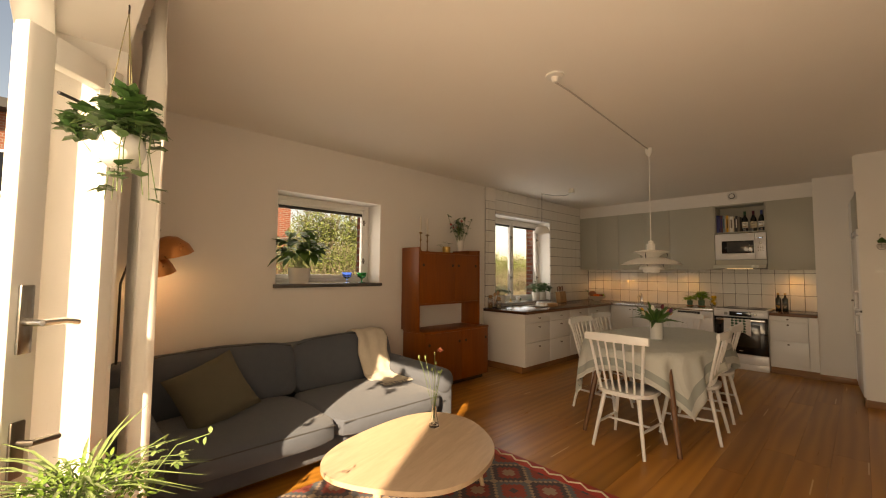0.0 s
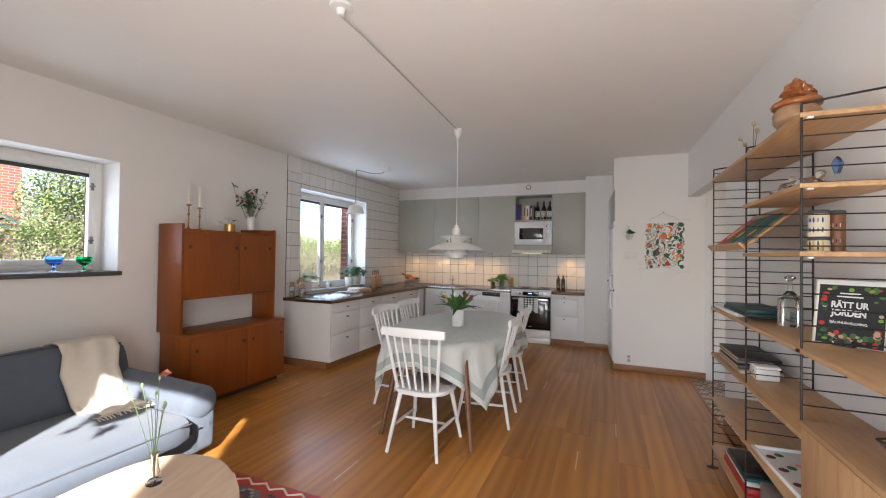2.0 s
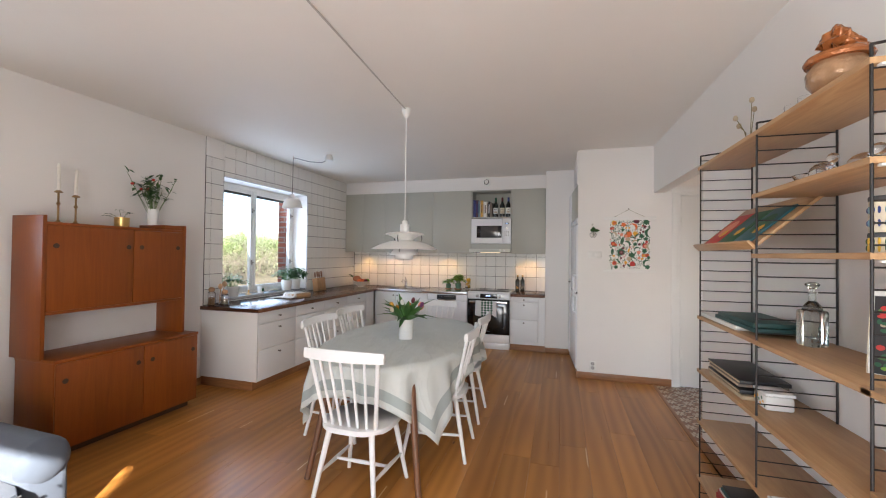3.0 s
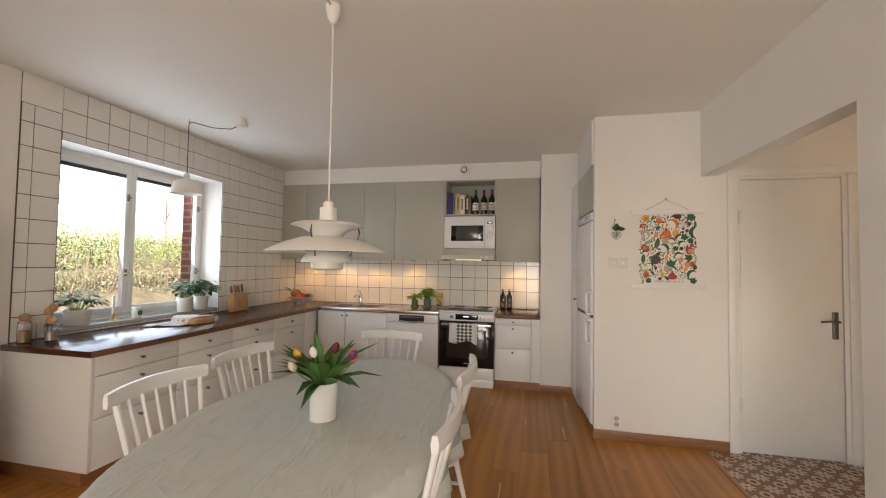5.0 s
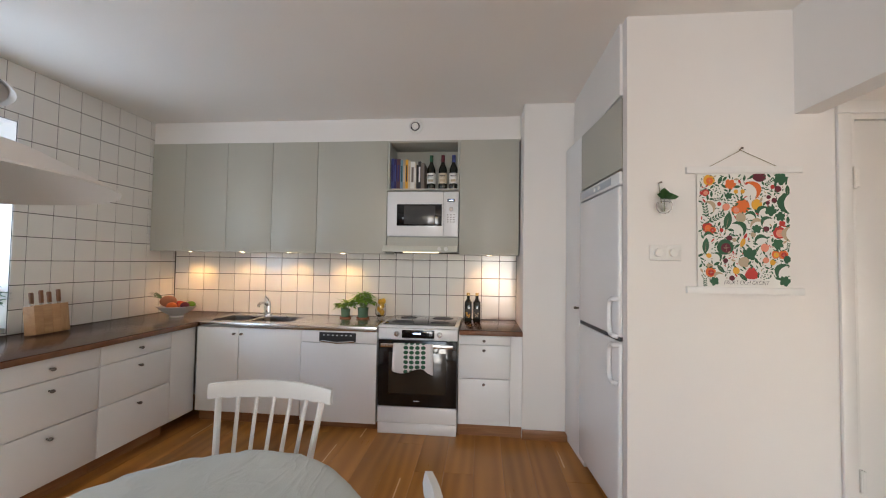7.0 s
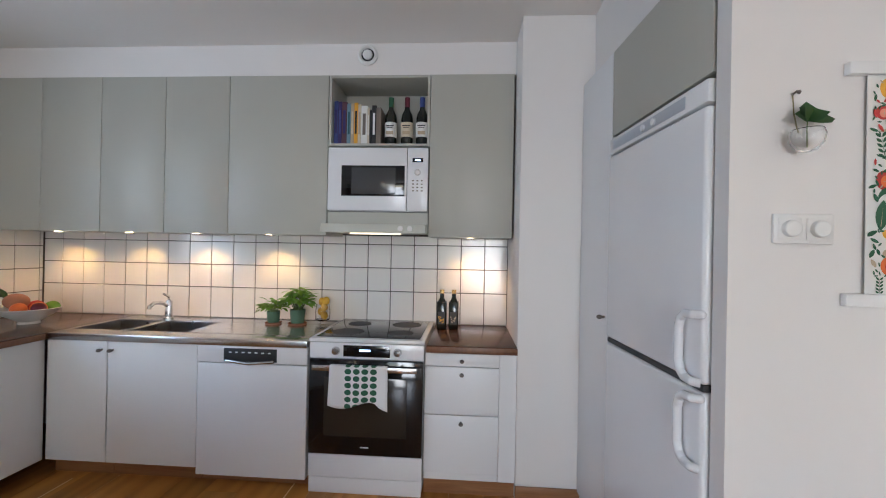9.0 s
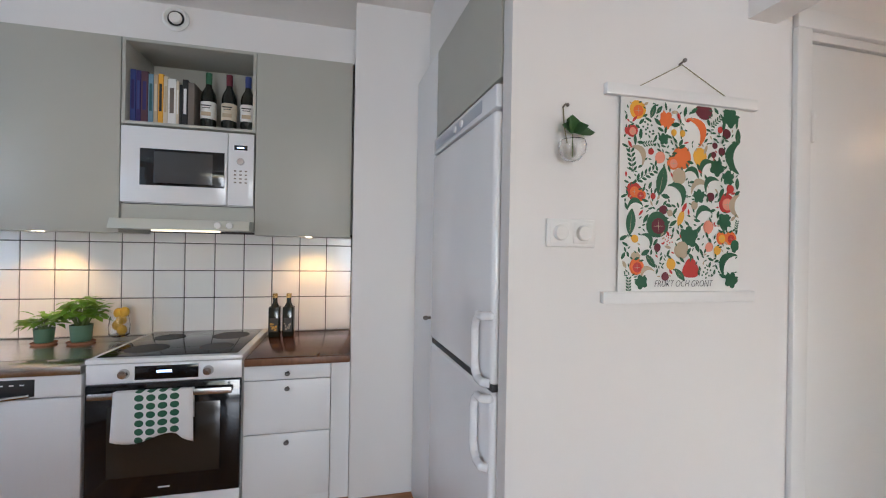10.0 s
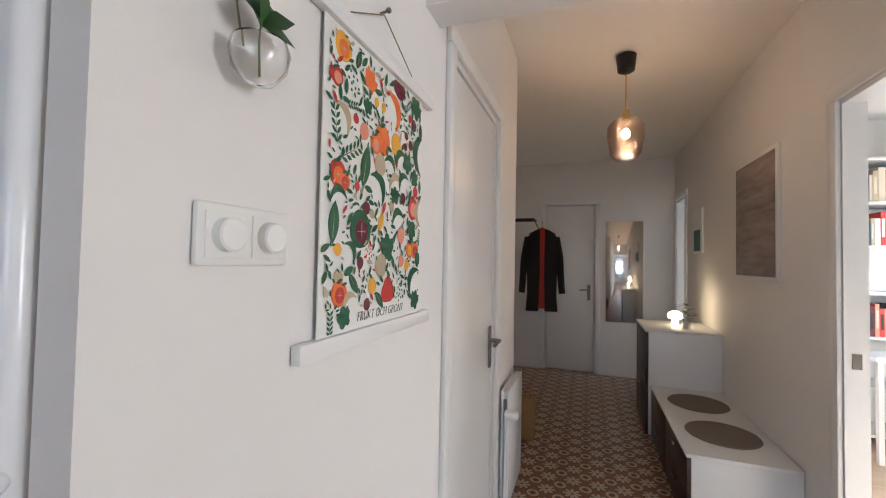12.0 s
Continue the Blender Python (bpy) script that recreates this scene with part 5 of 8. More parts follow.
def lemons():
    t = thing("lemon_vase", "clear glass vase filled with yellow lemons", "vase", (-1.035, 7.14, 0.824))
    part("glass", Shape().lathe([(0.03, 0), (0.045, 0.01), (0.048, 0.06), (0.04, 0.11), (0.038, 0.11), (0.045, 0.06), (0.042, 0.013), (0, 0.01)], seg=20), GLASS, t)
    for i, p in enumerate(((0.012, 0, 0.035), (-0.014, 0.008, 0.06), (0.012, -0.006, 0.09), (-0.006, 0.004, 0.125), (0.02, 0.006, 0.13))):
        part("lemon", Shape().ball(p, 0.023, (1, 1, 1.2), 12, 8), LEMON, t)


lemons()


def oil_bottle(x, label):
    t = thing("oil_bottle", label, "bottle", (x, 7.12, CT1), group="oil bottles by the cooker")
    t.scale = (1.12, 1.12, 1.05)
    part("glass", Shape().box((-0.027, -0.027, 0), (0.027, 0.027, 0.165), 0.006).lathe([(0.024, 0.16), (0.012, 0.185), (0.011, 0.215)], seg=14), plain("black_oil_bottle", (0.015, 0.017, 0.012), 0.12, bump=0), t)
    part("cap", Shape().lathe([(0.0125, 0.212), (0.0125, 0.235), (0, 0.236)], seg=14), BRASS, t)
    part("label", Shape().box((-0.020, -0.0278, 0.03), (0.020, -0.0265, 0.105)), plain("oil_label", (0.04, 0.035, 0.025), 0.5), t)
    s = Shape()
    rng = random.Random(int(x * 100))
    for i in range(14):
        u, v = rng.uniform(-0.016, 0.016), rng.uniform(0.035, 0.075)
        s.ball((u, -0.0280, v), 0.004, (1, 0.2, 1), 6, 4)
    part("label_drawing", s, YELLOW if x < -0.22 else BEIGE, t)


oil_bottle(-0.255, "square black oil bottle with yellow label drawing")
oil_bottle(-0.180, "square black oil bottle with brown label drawing")


def fruit_bowl():
    t = thing("fruit_bowl", "white footed bowl of mixed fruit", "bowl", (-2.78, 6.88, CT1))
    t.scale = (1.2, 1.2, 1.1)
    part("bowl", Shape().lathe([(0.045, 0), (0.04, 0.012), (0.09, 0.045), (0.13, 0.085), (0.125, 0.087), (0.085, 0.05), (0, 0.03)], seg=28), CERAMIC_MATT, t)
    for p, r, m_ in (((0.05, 0.0, 0.085), 0.035, ORANGE), ((-0.02, 0.05, 0.085), 0.035, REDPRINT), ((0.0, -0.05, 0.085), 0.034, ORANGE), ((0.06, 0.06, 0.085), 0.033, LEAF_BASIL), ((0.085, -0.03, 0.09), 0.03, MAROON)):
        part("fruit", Shape().ball(p, r), m_, t)
    p = part("pineapple", Shape().ball((-0.06, -0.01, 0.12), 0.045, (1.3, 1, 1)), TERRACOTTA, t)
    s = Shape()
    for i in range(10):
        a = i * 2.4
        s.leaf((-0.11, -0.01, 0.135), (-0.8, 0.4 * math.cos(a), 0.6 + 0.3 * math.sin(a)), (0, 0, 1), 0.10, 0.018, 0.2)
    part("pineapple_leaf", s, LEAF, p)


fruit_bowl()


def knife_block():
    """Slim upright block of glued staves; four knives stand in slots along its length."""
    t = thing("knife_block", "slim wooden knife block holding four dark knives", "knife block", (-2.99, 6.02, CT1), 4)
    lean = pose(0, 0, 0, 0, -7, 0)
    for i in range(4):
        y = -0.114 + 0.0575 * i
        part("stave", Shape().box((-0.038, y, 0), (0.038, y + 0.0565, 0.185 + 0.004 * (i % 2)), 0.003, m=lean), (BOARD, OAK, BOARD, OAK_UP)[i], t)
    for i, y in enumerate((-0.092, -0.030, 0.022, 0.085)):
        k = part("knife", Shape().box((-0.002, y - 0.012, 0.180), (0.002, y + 0.012, 0.205), 0.0005, m=lean), STEEL, t)
        part("knife_handle", Shape().box((-0.009, y - 0.011, 0.200), (0.009, y + 0.011, 0.272 + 0.012 * (i % 2)), 0.005, m=lean), LEGWOOD, k)


knife_block()


def board_and_towel():
    t = solid("chopping_board", Shape().lathe([(0.0, 0.0), (0.150, 0.0), (0.158, 0.006), (0.158, 0.04), (0.150, 0.046), (0.0, 0.046)], (-2.78, 5.22, CT1), 36), BOARD, "thick round wooden chopping board on the worktop", "chopping board")
    s = Shape()
    n = 18
    rows = []
    for j in range(n + 1):
        row = []
        for i in range(n + 1):
            u, v = i / n - 0.5, j / n - 0.5
            x, y = -2.81 + u * 0.24, 5.10 + v * 0.34 + 0.12 * u
            on = math.hypot(x + 2.78, y - 5.22) < 0.162
            z = (CT1 + 0.05 if on else CT1 + 0.006) + 0.016 * abs(noise.noise(Vector((x * 14, y * 9, 3)))) + 0.006 * abs(math.sin(u * 22))
            row.append(s.bm.verts.new((x, y, z)))
        rows.append(row)
    for a, b in zip(rows, rows[1:]):
        for i in range(n):
            s.bm.faces.new((a[i], a[i + 1], b[i + 1], b[i]))
    tw = solid("dish_towel", s, plain("crumpled_white_linen", (0.72, 0.69, 0.66), 0.9, var=0.06, bump=0.4), "crumpled pale dish towel over the board", "towel")
    tw.modifiers.new("thick", "SOLIDIFY").thickness = 0.006


board_and_towel()


def small_counter_things():
    t = thing("brass_candle_holder", "short brass candle holder with a white candle", "candle holder", (-3.20, 4.86, SILLZ))
    part("holder", Shape().lathe([(0.04, 0), (0.042, 0.004), (0.012, 0.012), (0.009, 0.02), (0.014, 0.028), (0.009, 0.036), (0.013, 0.055), (0.0, 0.055)], seg=20), BRASS, t)
    part("candle", Shape().lathe([(0.010, 0.054), (0.0105, 0.19), (0.006, 0.196), (0, 0.197)], seg=14), CANDLE, t)
    t = thing("mug", "white mug with a dark printed motif", "mug", (-3.19, 5.05, SILLZ))
    part("body", Shape().lathe([(0.034, 0), (0.037, 0.004), (0.039, 0.085), (0.036, 0.085), (0.034, 0.01), (0, 0.008)], seg=24), CERAMIC, t)
    part("print", Shape().ball((0.038, -0.004, 0.042), 0.022, (0.15, 1, 1)), DARKGREEN, t)
    for i, (dx, dy, h, r) in enumerate(((-3.06, 4.20, 0.13, 0.034), (-2.99, 4.30, 0.10, 0.036))):
        t = thing("storage_jar", "clear glass storage jar with a round cork lid", "jar", (dx, dy, CT1), group="glass jars on the worktop")
        part("glass", Shape().lathe([(r, 0), (r, h), (r * 0.8, h + 0.008), (r * 0.78, h), (r - 0.003, h - 0.005), (r - 0.003, 0.004), (0, 0.004)], seg=20), GLASS, t)
        part("contents", Shape().lathe([(0, 0.005), (r - 0.005, 0.005), (r - 0.005, h * 0.6), (0, h * 0.62)], seg=16), (CORK, BEIGE)[i], t)
        part("lid", Shape().ball((0, 0, h + 0.03), 0.030, (1, 1, 0.9)), BOARD, t)
    t = thing("wooden_spoons", "jar of round wooden spoons by the wall", "utensils", (-3.08, 4.32, CT1))
    part("jar", Shape().lathe([(0.04, 0), (0.042, 0.11), (0.038, 0.11), (0.036, 0.01), (0, 0.008)], seg=20), GLASS, t)
    for a, hh in ((0.3, 0.19), (2.2, 0.16)):
        p = Vector((0.05 * math.cos(a), 0.05 * math.sin(a), hh))
        part("spoon", Shape().rod((0, 0, 0.012), p, 0.005).ball(p + Vector((0, 0, 0.02)), 0.028, (0.6, 1, 1.1)), BOARD, t)


small_counter_things()


def kitchen_lamp():
    t = thing("kitchen_pendant", "white enamel pendant lamp hung by the kitchen window", "lamp", (0, 0, 0))
    part("canopy", Shape().lathe([(0.036, 0), (0.04, -0.012), (0.052, -0.055), (0.045, -0.068), (0, -0.07)], (-2.33, 5.17, CZ), 20), PLASTIC, t)
    part("hook", Shape().tube([(-2.788, 5.10, CZ), (-2.788, 5.10, CZ - 0.03), (-2.775, 5.10, CZ - 0.04), (-2.765, 5.10, CZ - 0.025)], 0.003), BRASS, t)
    part("cord", Shape().tube([(-2.34, 5.165, CZ - 0.055), (-2.42, 5.155, CZ - 0.088), (-2.58, 5.13, CZ - 0.075), (-2.74, 5.105, CZ - 0.03), (-2.782, 5.10, CZ - 0.022), (-2.788, 5.10, CZ - 0.06), (-2.788, 5.10, 2.07)], 0.0035), DARKGREY, t)
    part("neck", Shape().lathe([(0.010, 0.175), (0.020, 0.168), (0.024, 0.130), (0.030, 0.115), (0.0, 0.115)], (-2.788, 5.10, 1.90), 20), LAMPWHITE, t)
    part("shade", Shape().lathe([(0.030, 0.125), (0.062, 0.118), (0.090, 0.098), (0.105, 0.060), (0.116, 0.012), (0.120, 0.0), (0.117, 0.0), (0.102, 0.058), (0.087, 0.094), (0.060, 0.114), (0.026, 0.119)], (-2.788, 5.10, 1.90), 32), LAMPWHITE, t)
    part("bulb", Shape().ball((-2.788, 5.10, 1.945), 0.026), PLASTIC, t)


kitchen_lamp()


# ---- living room ----
def cushion_bm(s, lo, hi, bulge=0.03, m=None, seg=7):
    """A soft box: rounded edges and swollen faces."""
    c = Vector([(lo[i] + hi[i]) / 2 for i in range(3)])
    h = Vector([(hi[i] - lo[i]) / 2 for i in range(3)])
    bm = bmesh.new()
    bmesh.ops.create_cube(bm, size=2.0)
    bmesh.ops.subdivide_edges(bm, edges=bm.edges[:], cuts=seg, use_grid_fill=True)
    vs = {}
    for v in bm.verts:
        p = v.co
        q = Vector([math.copysign(abs(x) ** 0.98, x) for x in p])
        k = 1 / max(1.0, (abs(q.x) ** 9 + abs(q.y) ** 9 + abs(q.z) ** 9) ** (1 / 9))
        q = q * k
        sw = Vector([(1 - q[(i + 1) % 3] ** 2) * (1 - q[(i + 2) % 3] ** 2) * q[i] for i in range(3)])
        w = Vector([q[i] * h[i] + sw[i] * bulge for i in range(3)]) + c
        w += Vector((0, 0, 0.006 * noise.noise(w * 5)))
        vs[v] = s.bm.verts.new(m @ w if m else w)
    for f in bm.faces:
        s.bm.faces.new([vs[v] for v in f.verts])
    bm.free()
    return s


def pillow(h, t, m):
    """A knife-edged square pillow, plump in the middle."""
    s = Shape()
    n = 16
    faces = []
    for side in (-1, 1):
        rows = []
        for j in range(n + 1):
            row = []
            for i in range(n + 1):
                u, v = 2 * i / n - 1, 2 * j / n - 1
                d = t * ((1 - u ** 4) * (1 - v ** 4)) ** 0.6 + 0.004 + 0.006 * noise.noise(Vector((u * 2.5, v * 2.5, side)))
                row.append(s.bm.verts.new(m @ Vector((side * d, h * u * (1 - 0.07 * (1 - v * v)), h * v * (1 - 0.07 * (1 - u * u))))))
            rows.append(row)
        faces.append(rows)
        for a, b in zip(rows, rows[1:]):
            for i in range(n):
                s.bm.faces.new((a[i], a[i + 1], b[i + 1], b[i]))
    bmesh.ops.remove_doubles(s.bm, verts=s.bm.verts, dist=0.014)
    return s


def sofa():
    t = thing("sofa", "charcoal grey fabric sofa with loose cushions against the wall", "sofa")
    part("base", Shape().box((-3.02, 0.10, 0.06), (-1.90, 2.20, 0.21), 0.03, 3), SOFA, t)
    for x in (-2.95, -2.0):
        for y in (0.2, 2.1):
            part("leg", Shape().rod((x, y, 0.0), (x, y, 0.07), 0.018, 0.024), LEGWOOD, t)
    for y0, y1 in ((0.245, 1.160), (1.165, 2.095)):
        c = part("seat_cushion", cushion_bm(Shape(), (-2.62, y0, 0.195), (-1.80, y1, 0.335), 0.022), SOFA, t)
        part("piping", Shape().tube([(-1.812, y0 + 0.03, 0.306), (-1.796, y0 + 0.2, 0.314), (-1.792, (y0 + y1) / 2, 0.316), (-1.796, y1 - 0.2, 0.314), (-1.812, y1 - 0.03, 0.306)], 0.005, 6), PIPING, c)
    for y0, y1 in ((0.16, 1.235), (1.245, 2.20)):
        m = Matrix.Translation((-2.60, 0, 0.31)) @ pose(0, 0, 0, 0, -16, 0)
        c = part("back_cushion", cushion_bm(Shape(), (-0.21, y0, 0.0), (-0.01, y1, 0.425), 0.035, m), SOFA, t)
        part("piping", Shape().tube([m @ Vector(p) for p in ((-0.02, y0 + 0.02, 0.39), (-0.025, y0 + 0.2, 0.428), (-0.03, (y0 + y1) / 2, 0.44), (-0.025, y1 - 0.2, 0.428), (-0.02, y1 - 0.02, 0.39))], 0.005, 6), PIPING, c)
    part("back_frame", Shape().box((-3.06, 0.06, 0.06), (-2.86, 2.28, 0.66), 0.05, 3), SOFA, t)
    for y0, y1 in ((0.0, 0.235), (2.105, 2.30)):
        s = Shape().box((-2.95, y0, 0.06), (-1.90, y1, 0.40), 0.04, 3)
        yc, r = (y0 + y1) / 2, (y1 - y0) / 2
        s.rod((-2.93, yc, 0.39), (-1.93, yc, 0.37), r + 0.012, r + 0.012, 20).ball((-1.93, yc, 0.37), r + 0.012, (0.5, 1, 1))
        part("armrest", s, SOFA, t)
    c = thing("cushion", "olive green linen cushion leaning in the sofa corner", "cushion", (-2.38, 0.57, 0.325), 0)
    part("cover", pillow(0.215, 0.075, pose(0.02, -0.02, 0.185, 0, -32, -8) @ pose(0, 0, 0, 24, 0, 0)), OLIVE, c)
    # throw hung over the back with a fringe
    s = Shape()
    prof = [(-2.90, 0.690), (-2.86, 0.735), (-2.78, 0.752), (-2.70, 0.74), (-2.645, 0.68), (-2.60, 0.56), (-2.565, 0.44), (-2.535, 0.375), (-2.47, 0.352), (-2.38, 0.352), (-2.28, 0.352)]
    rows = []
    for x, z in prof:
        row = []
        for i in range(13):
            u = i / 12
            y = 1.80 + 0.31 * u + 0.015 * math.sin(z * 20)
            row.append(s.bm.verts.new((x + 0.006 * math.sin(u * 15 + z * 8), y, z + 0.006 * math.sin(u * 11 + x * 9))))
        rows.append(row)
    for a, b in zip(rows, rows[1:]):
        for i in range(12):
            s.bm.faces.new((a[i], a[i + 1], b[i + 1], b[i]))
    th = thing("throw", "cream wool throw with a fringe over the sofa back", "throw")
    blanket = part("blanket", s, THROW, th)
    md = blanket.modifiers.new("thick", "SOLIDIFY")
    md.thickness = 0.012
    s = Shape()
    rng = random.Random(2)
    for i in range(26):
        y = 1.80 + 0.31 * i / 25
        s.tube([(-2.28, y, 0.356), (-2.24, y + rng.uniform(-0.012, 0.012), 0.360), (-2.20, y + rng.uniform(-0.02, 0.02), 0.352)], 0.003, 5)
    part("fringe", s, THROW, th)


sofa()


def coffee_table():
    t = thing("coffee_table", "pebble-shaped pale wooden coffee table on splayed legs", "coffee table", (-1.20, 1.30, 0), 17)
    poly = []
    for i in range(72):
        a = 2 * math.pi * i / 72
        r = 1.0 + 0.07 * math.cos(3 * a + 0.6) + 0.03 * math.cos(2 * a)
        c, s_ = math.cos(a), math.sin(a)
        poly.append((0.40 * r * math.copysign(abs(c) ** 0.9, c), 0.535 * r * math.copysign(abs(s_) ** 0.9, s_)))
    part("tabletop", Shape().prism(poly, 0.298, 0.322, 0.006), BIRCH, t)
    for x, y in ((0.20, 0.30), (-0.22, 0.24), (0.02, -0.36)):
        part("leg", Shape().rod((x * 1.25, y * 1.18, 0.008), (x, y, 0.298), 0.013, 0.024, 14), BIRCH, t)
    v = thing("bud_vase", "small glass bud vase with a carnation and dry stems", "vase", (-1.335, 1.555, 0.322))
    part("glass", Shape().lathe([(0.028, 0), (0.031, 0.004), (0.030, 0.02), (0.018, 0.07), (0.014, 0.12), (0.017, 0.135), (0.015, 0.135), (0.011, 0.118), (0.014, 0.07), (0.024, 0.022), (0, 0.010)], seg=20), GLASS, v)
    stems = Shape()
    rng = random.Random(9)
    tips = []
    for i in range(8):
        a = i * 2.4
        e = rng.uniform(0.02, 0.115)
        z = rng.uniform(0.30, 0.46)
        tip = Vector((e * math.cos(a), e * math.sin(a), z))
        stems.tube([(0, 0, 0.02), (e * 0.15 * math.cos(a), e * 0.15 * math.sin(a), 0.14), tip * 0.7 + Vector((0, 0, 0.05)), tip], 0.0015, 5)
        buds = Shape().ball(tip, 0.0065, (0.8, 0.8, 1.7), 8, 6)
        part("bud", buds, LEAF_LIGHT, v)
        for k in range(3):
            stems.leaf(tip * rng.uniform(0.5, 0.9) + Vector((0, 0, 0.02)), (math.cos(a + k), math.sin(a + k), 0.9), (0, 0, 1), 0.035, 0.003, 0.5)
        tips.append(tip)
    part("stems", stems, STEM, v)
    s = Shape()
    for i in range(40):
        s.leaf((0.02, 0.03, 0.475), (rng.uniform(-1, 1), rng.uniform(-1, 1), rng.uniform(-0.1, 1)), (0, 0, 1), 0.022, 0.016, 0.3)
    part("carnation", s, PINK, v, "salmon pink carnation head")


coffee_table()


def rug():
    t = thing("rug", "red blue and cream kilim rug with zigzag border", "rug")
    part("weave", Shape().box((-1.78, 0.30, 0.003), (-0.20, 2.10, 0.012), 0.003), KILIM, t)
    part("border", Shape().box((-1.78, 2.101, 0.003), (-0.20, 2.19, 0.0125), 0.003), RED, t, "red border strip")
    s = Shape()
    n = 24
    pts = [(-1.77 + 1.56 * i / n, 2.125 + 0.04 * (i % 2), 0.0135) for i in range(n + 1)]
    for a, b in zip(pts, pts[1:]):
        s.rod(a, b, 0.006, 0.006, 6)
    part("zigzag", s, CREAM, t)


rug()


def teak_cabinet():
    t = thing("teak_cabinet", "two-part teak cabinet with sliding doors", "cabinet")
    X = -2.706
    low = part("lower_body", Shape().box((-3.10, 2.684, 0.055), (X - 0.016, 2.706, 0.618), 0.002).box((-3.10, 3.707, 0.055), (X - 0.016, 3.727, 0.618), 0.002)
               .box((-3.10, 2.706, 0.055), (X - 0.016, 3.707, 0.085)).box((-3.10, 2.706, 0.60), (-3.09, 3.707, 0.61)), TEAK, t)
    part("lower_top", Shape().box((-3.10, 2.680, 0.619), (X + 0.002, 3.731, 0.643), 0.003), TEAK, t)
    for y0, y1, ky in ((2.688, 3.250, (2.74, 3.21)), (3.256, 3.723, (3.32, 3.68))):
        d = part("lower_door", Shape().box((X - 0.015, y0, 0.058), (X, y1, 0.617), 0.002), TEAK, t)
        for k in ky:
            part("finger_pull", Shape().lathe([(0.017, 0), (0.017, 0.003), (0.012, 0.0035), (0, 0.001)], m=pose(X - 0.001, k, 0.50, 0, 90, 0), seg=18), TEAK_DARK, d)
    part("lower_fill", Shape().box((-3.09, 2.708, 0.086), (X - 0.020, 3.705, 0.60)), TEAK_DARK, t)
    part("plinth", Shape().box((-3.06, 2.72, 0.0), (X - 0.06, 3.69, 0.054)), TEAK_DARK, t, "dark recessed plinth")
    U = -2.80
    for y0, y1 in ((2.652, 2.676), (3.648, 3.672)):
        part("side_panel", Shape().box((-3.10, y0, 0.644), (U, y1, 1.578), 0.002), TEAK, t)
    part("upper_top", Shape().box((-3.10, 2.677, 1.515), (U - 0.004, 3.647, 1.535), 0.002), TEAK, t)
    part("upper_bottom", Shape().box((-3.10, 2.677, 0.928), (U - 0.004, 3.647, 0.948), 0.002), TEAK, t)
    part("upper_fill", Shape().box((-3.09, 2.678, 0.949), (U - 0.026, 3.646, 1.514)), TEAK_DARK, t)
    for y0, y1, ky in ((2.680, 3.225, (2.73, 3.19)), (3.231, 3.645, (3.29, 3.60))):
        d = part("upper_door", Shape().box((U - 0.022, y0, 0.950), (U - 0.006, y1, 1.513), 0.002), TEAK, t)
        for k in ky:
            part("finger_pull", Shape().lathe([(0.017, 0), (0.017, 0.003), (0.012, 0.0035), (0, 0.001)], m=pose(U - 0.007, k, 1.38, 0, 90, 0), seg=18), TEAK_DARK, d)
    # upright end cheeks stand proud of the top board
    part("cheek", Shape().box((-3.098, 3.48, 1.536), (U - 0.01, 3.646, 1.572), 0.002), TEAK, t)
    for y, h in ((2.845, 0.235), (2.95, 0.215)):
        c = thing("candlestick", "slim brass candlestick with a tall white candle", "candlestick", (-3.0, y, 1.535), group="candlesticks on the teak cabinet")
        part("stem", Shape().lathe([(0.036, 0), (0.038, 0.004), (0.014, 0.016), (0.006, 0.03), (0.006, h * 0.55), (0.013, h * 0.6), (0.006, h * 0.66), (0.006, h - 0.02), (0.024, h - 0.015), (0.024, h - 0.01), (0.012, h), (0.0, h)], seg=18), BRONZE, c)
        part("candle", Shape().lathe([(0.0105, h - 0.006), (0.010, h + 0.18), (0.005, h + 0.188), (0, h + 0.19)], seg=12), CANDLE, c)
    p = thing("brass_pot_plant", "small brass pot with a few round leaves", "plant", (-3.0, 3.27, 1.535))
    part("pot", Shape().lathe([(0.046, 0), (0.049, 0.003), (0.050, 0.082), (0.047, 0.082), (0.045, 0.065), (0, 0.065)], seg=20), BRASS, p)
    s, l = Shape(), Shape()
    for a, z, e in ((0.3, 0.12, 0.05), (2.0, 0.13, 0.06), (3.8, 0.11, 0.08), (5.0, 0.14, 0.03), (4.4, 0.09, 0.10)):
        q = Vector((e * math.cos(a), e * math.sin(a), z))
        s.tube([(0, 0, 0.05), q * 0.6 + Vector((0, 0, 0.03)), q], 0.0015, 5)
        l.leaf(q, (math.cos(a), math.sin(a), 0.1), (0, 0, 1), 0.04, 0.032, 0.3).leaf(q, (math.cos(a + 2), math.sin(a + 2), 0.2), (0, 0, 1), 0.035, 0.03, 0.3)
    part("stems", s, STEM, p)
    part("leaves", l, LEAF, p)
    v = thing("flower_vase", "tapered white vase with dark greenery and small blooms", "vase", (-3.0, 3.52, 1.572))
    part("vase", Shape().lathe([(0.032, 0), (0.035, 0.003), (0.048, 0.14), (0.045, 0.14), (0.030, 0.01), (0, 0.01)], seg=22), CERAMIC, v)
    s, l, f = Shape(), Shape(), Shape()
    rng = random.Random(17)
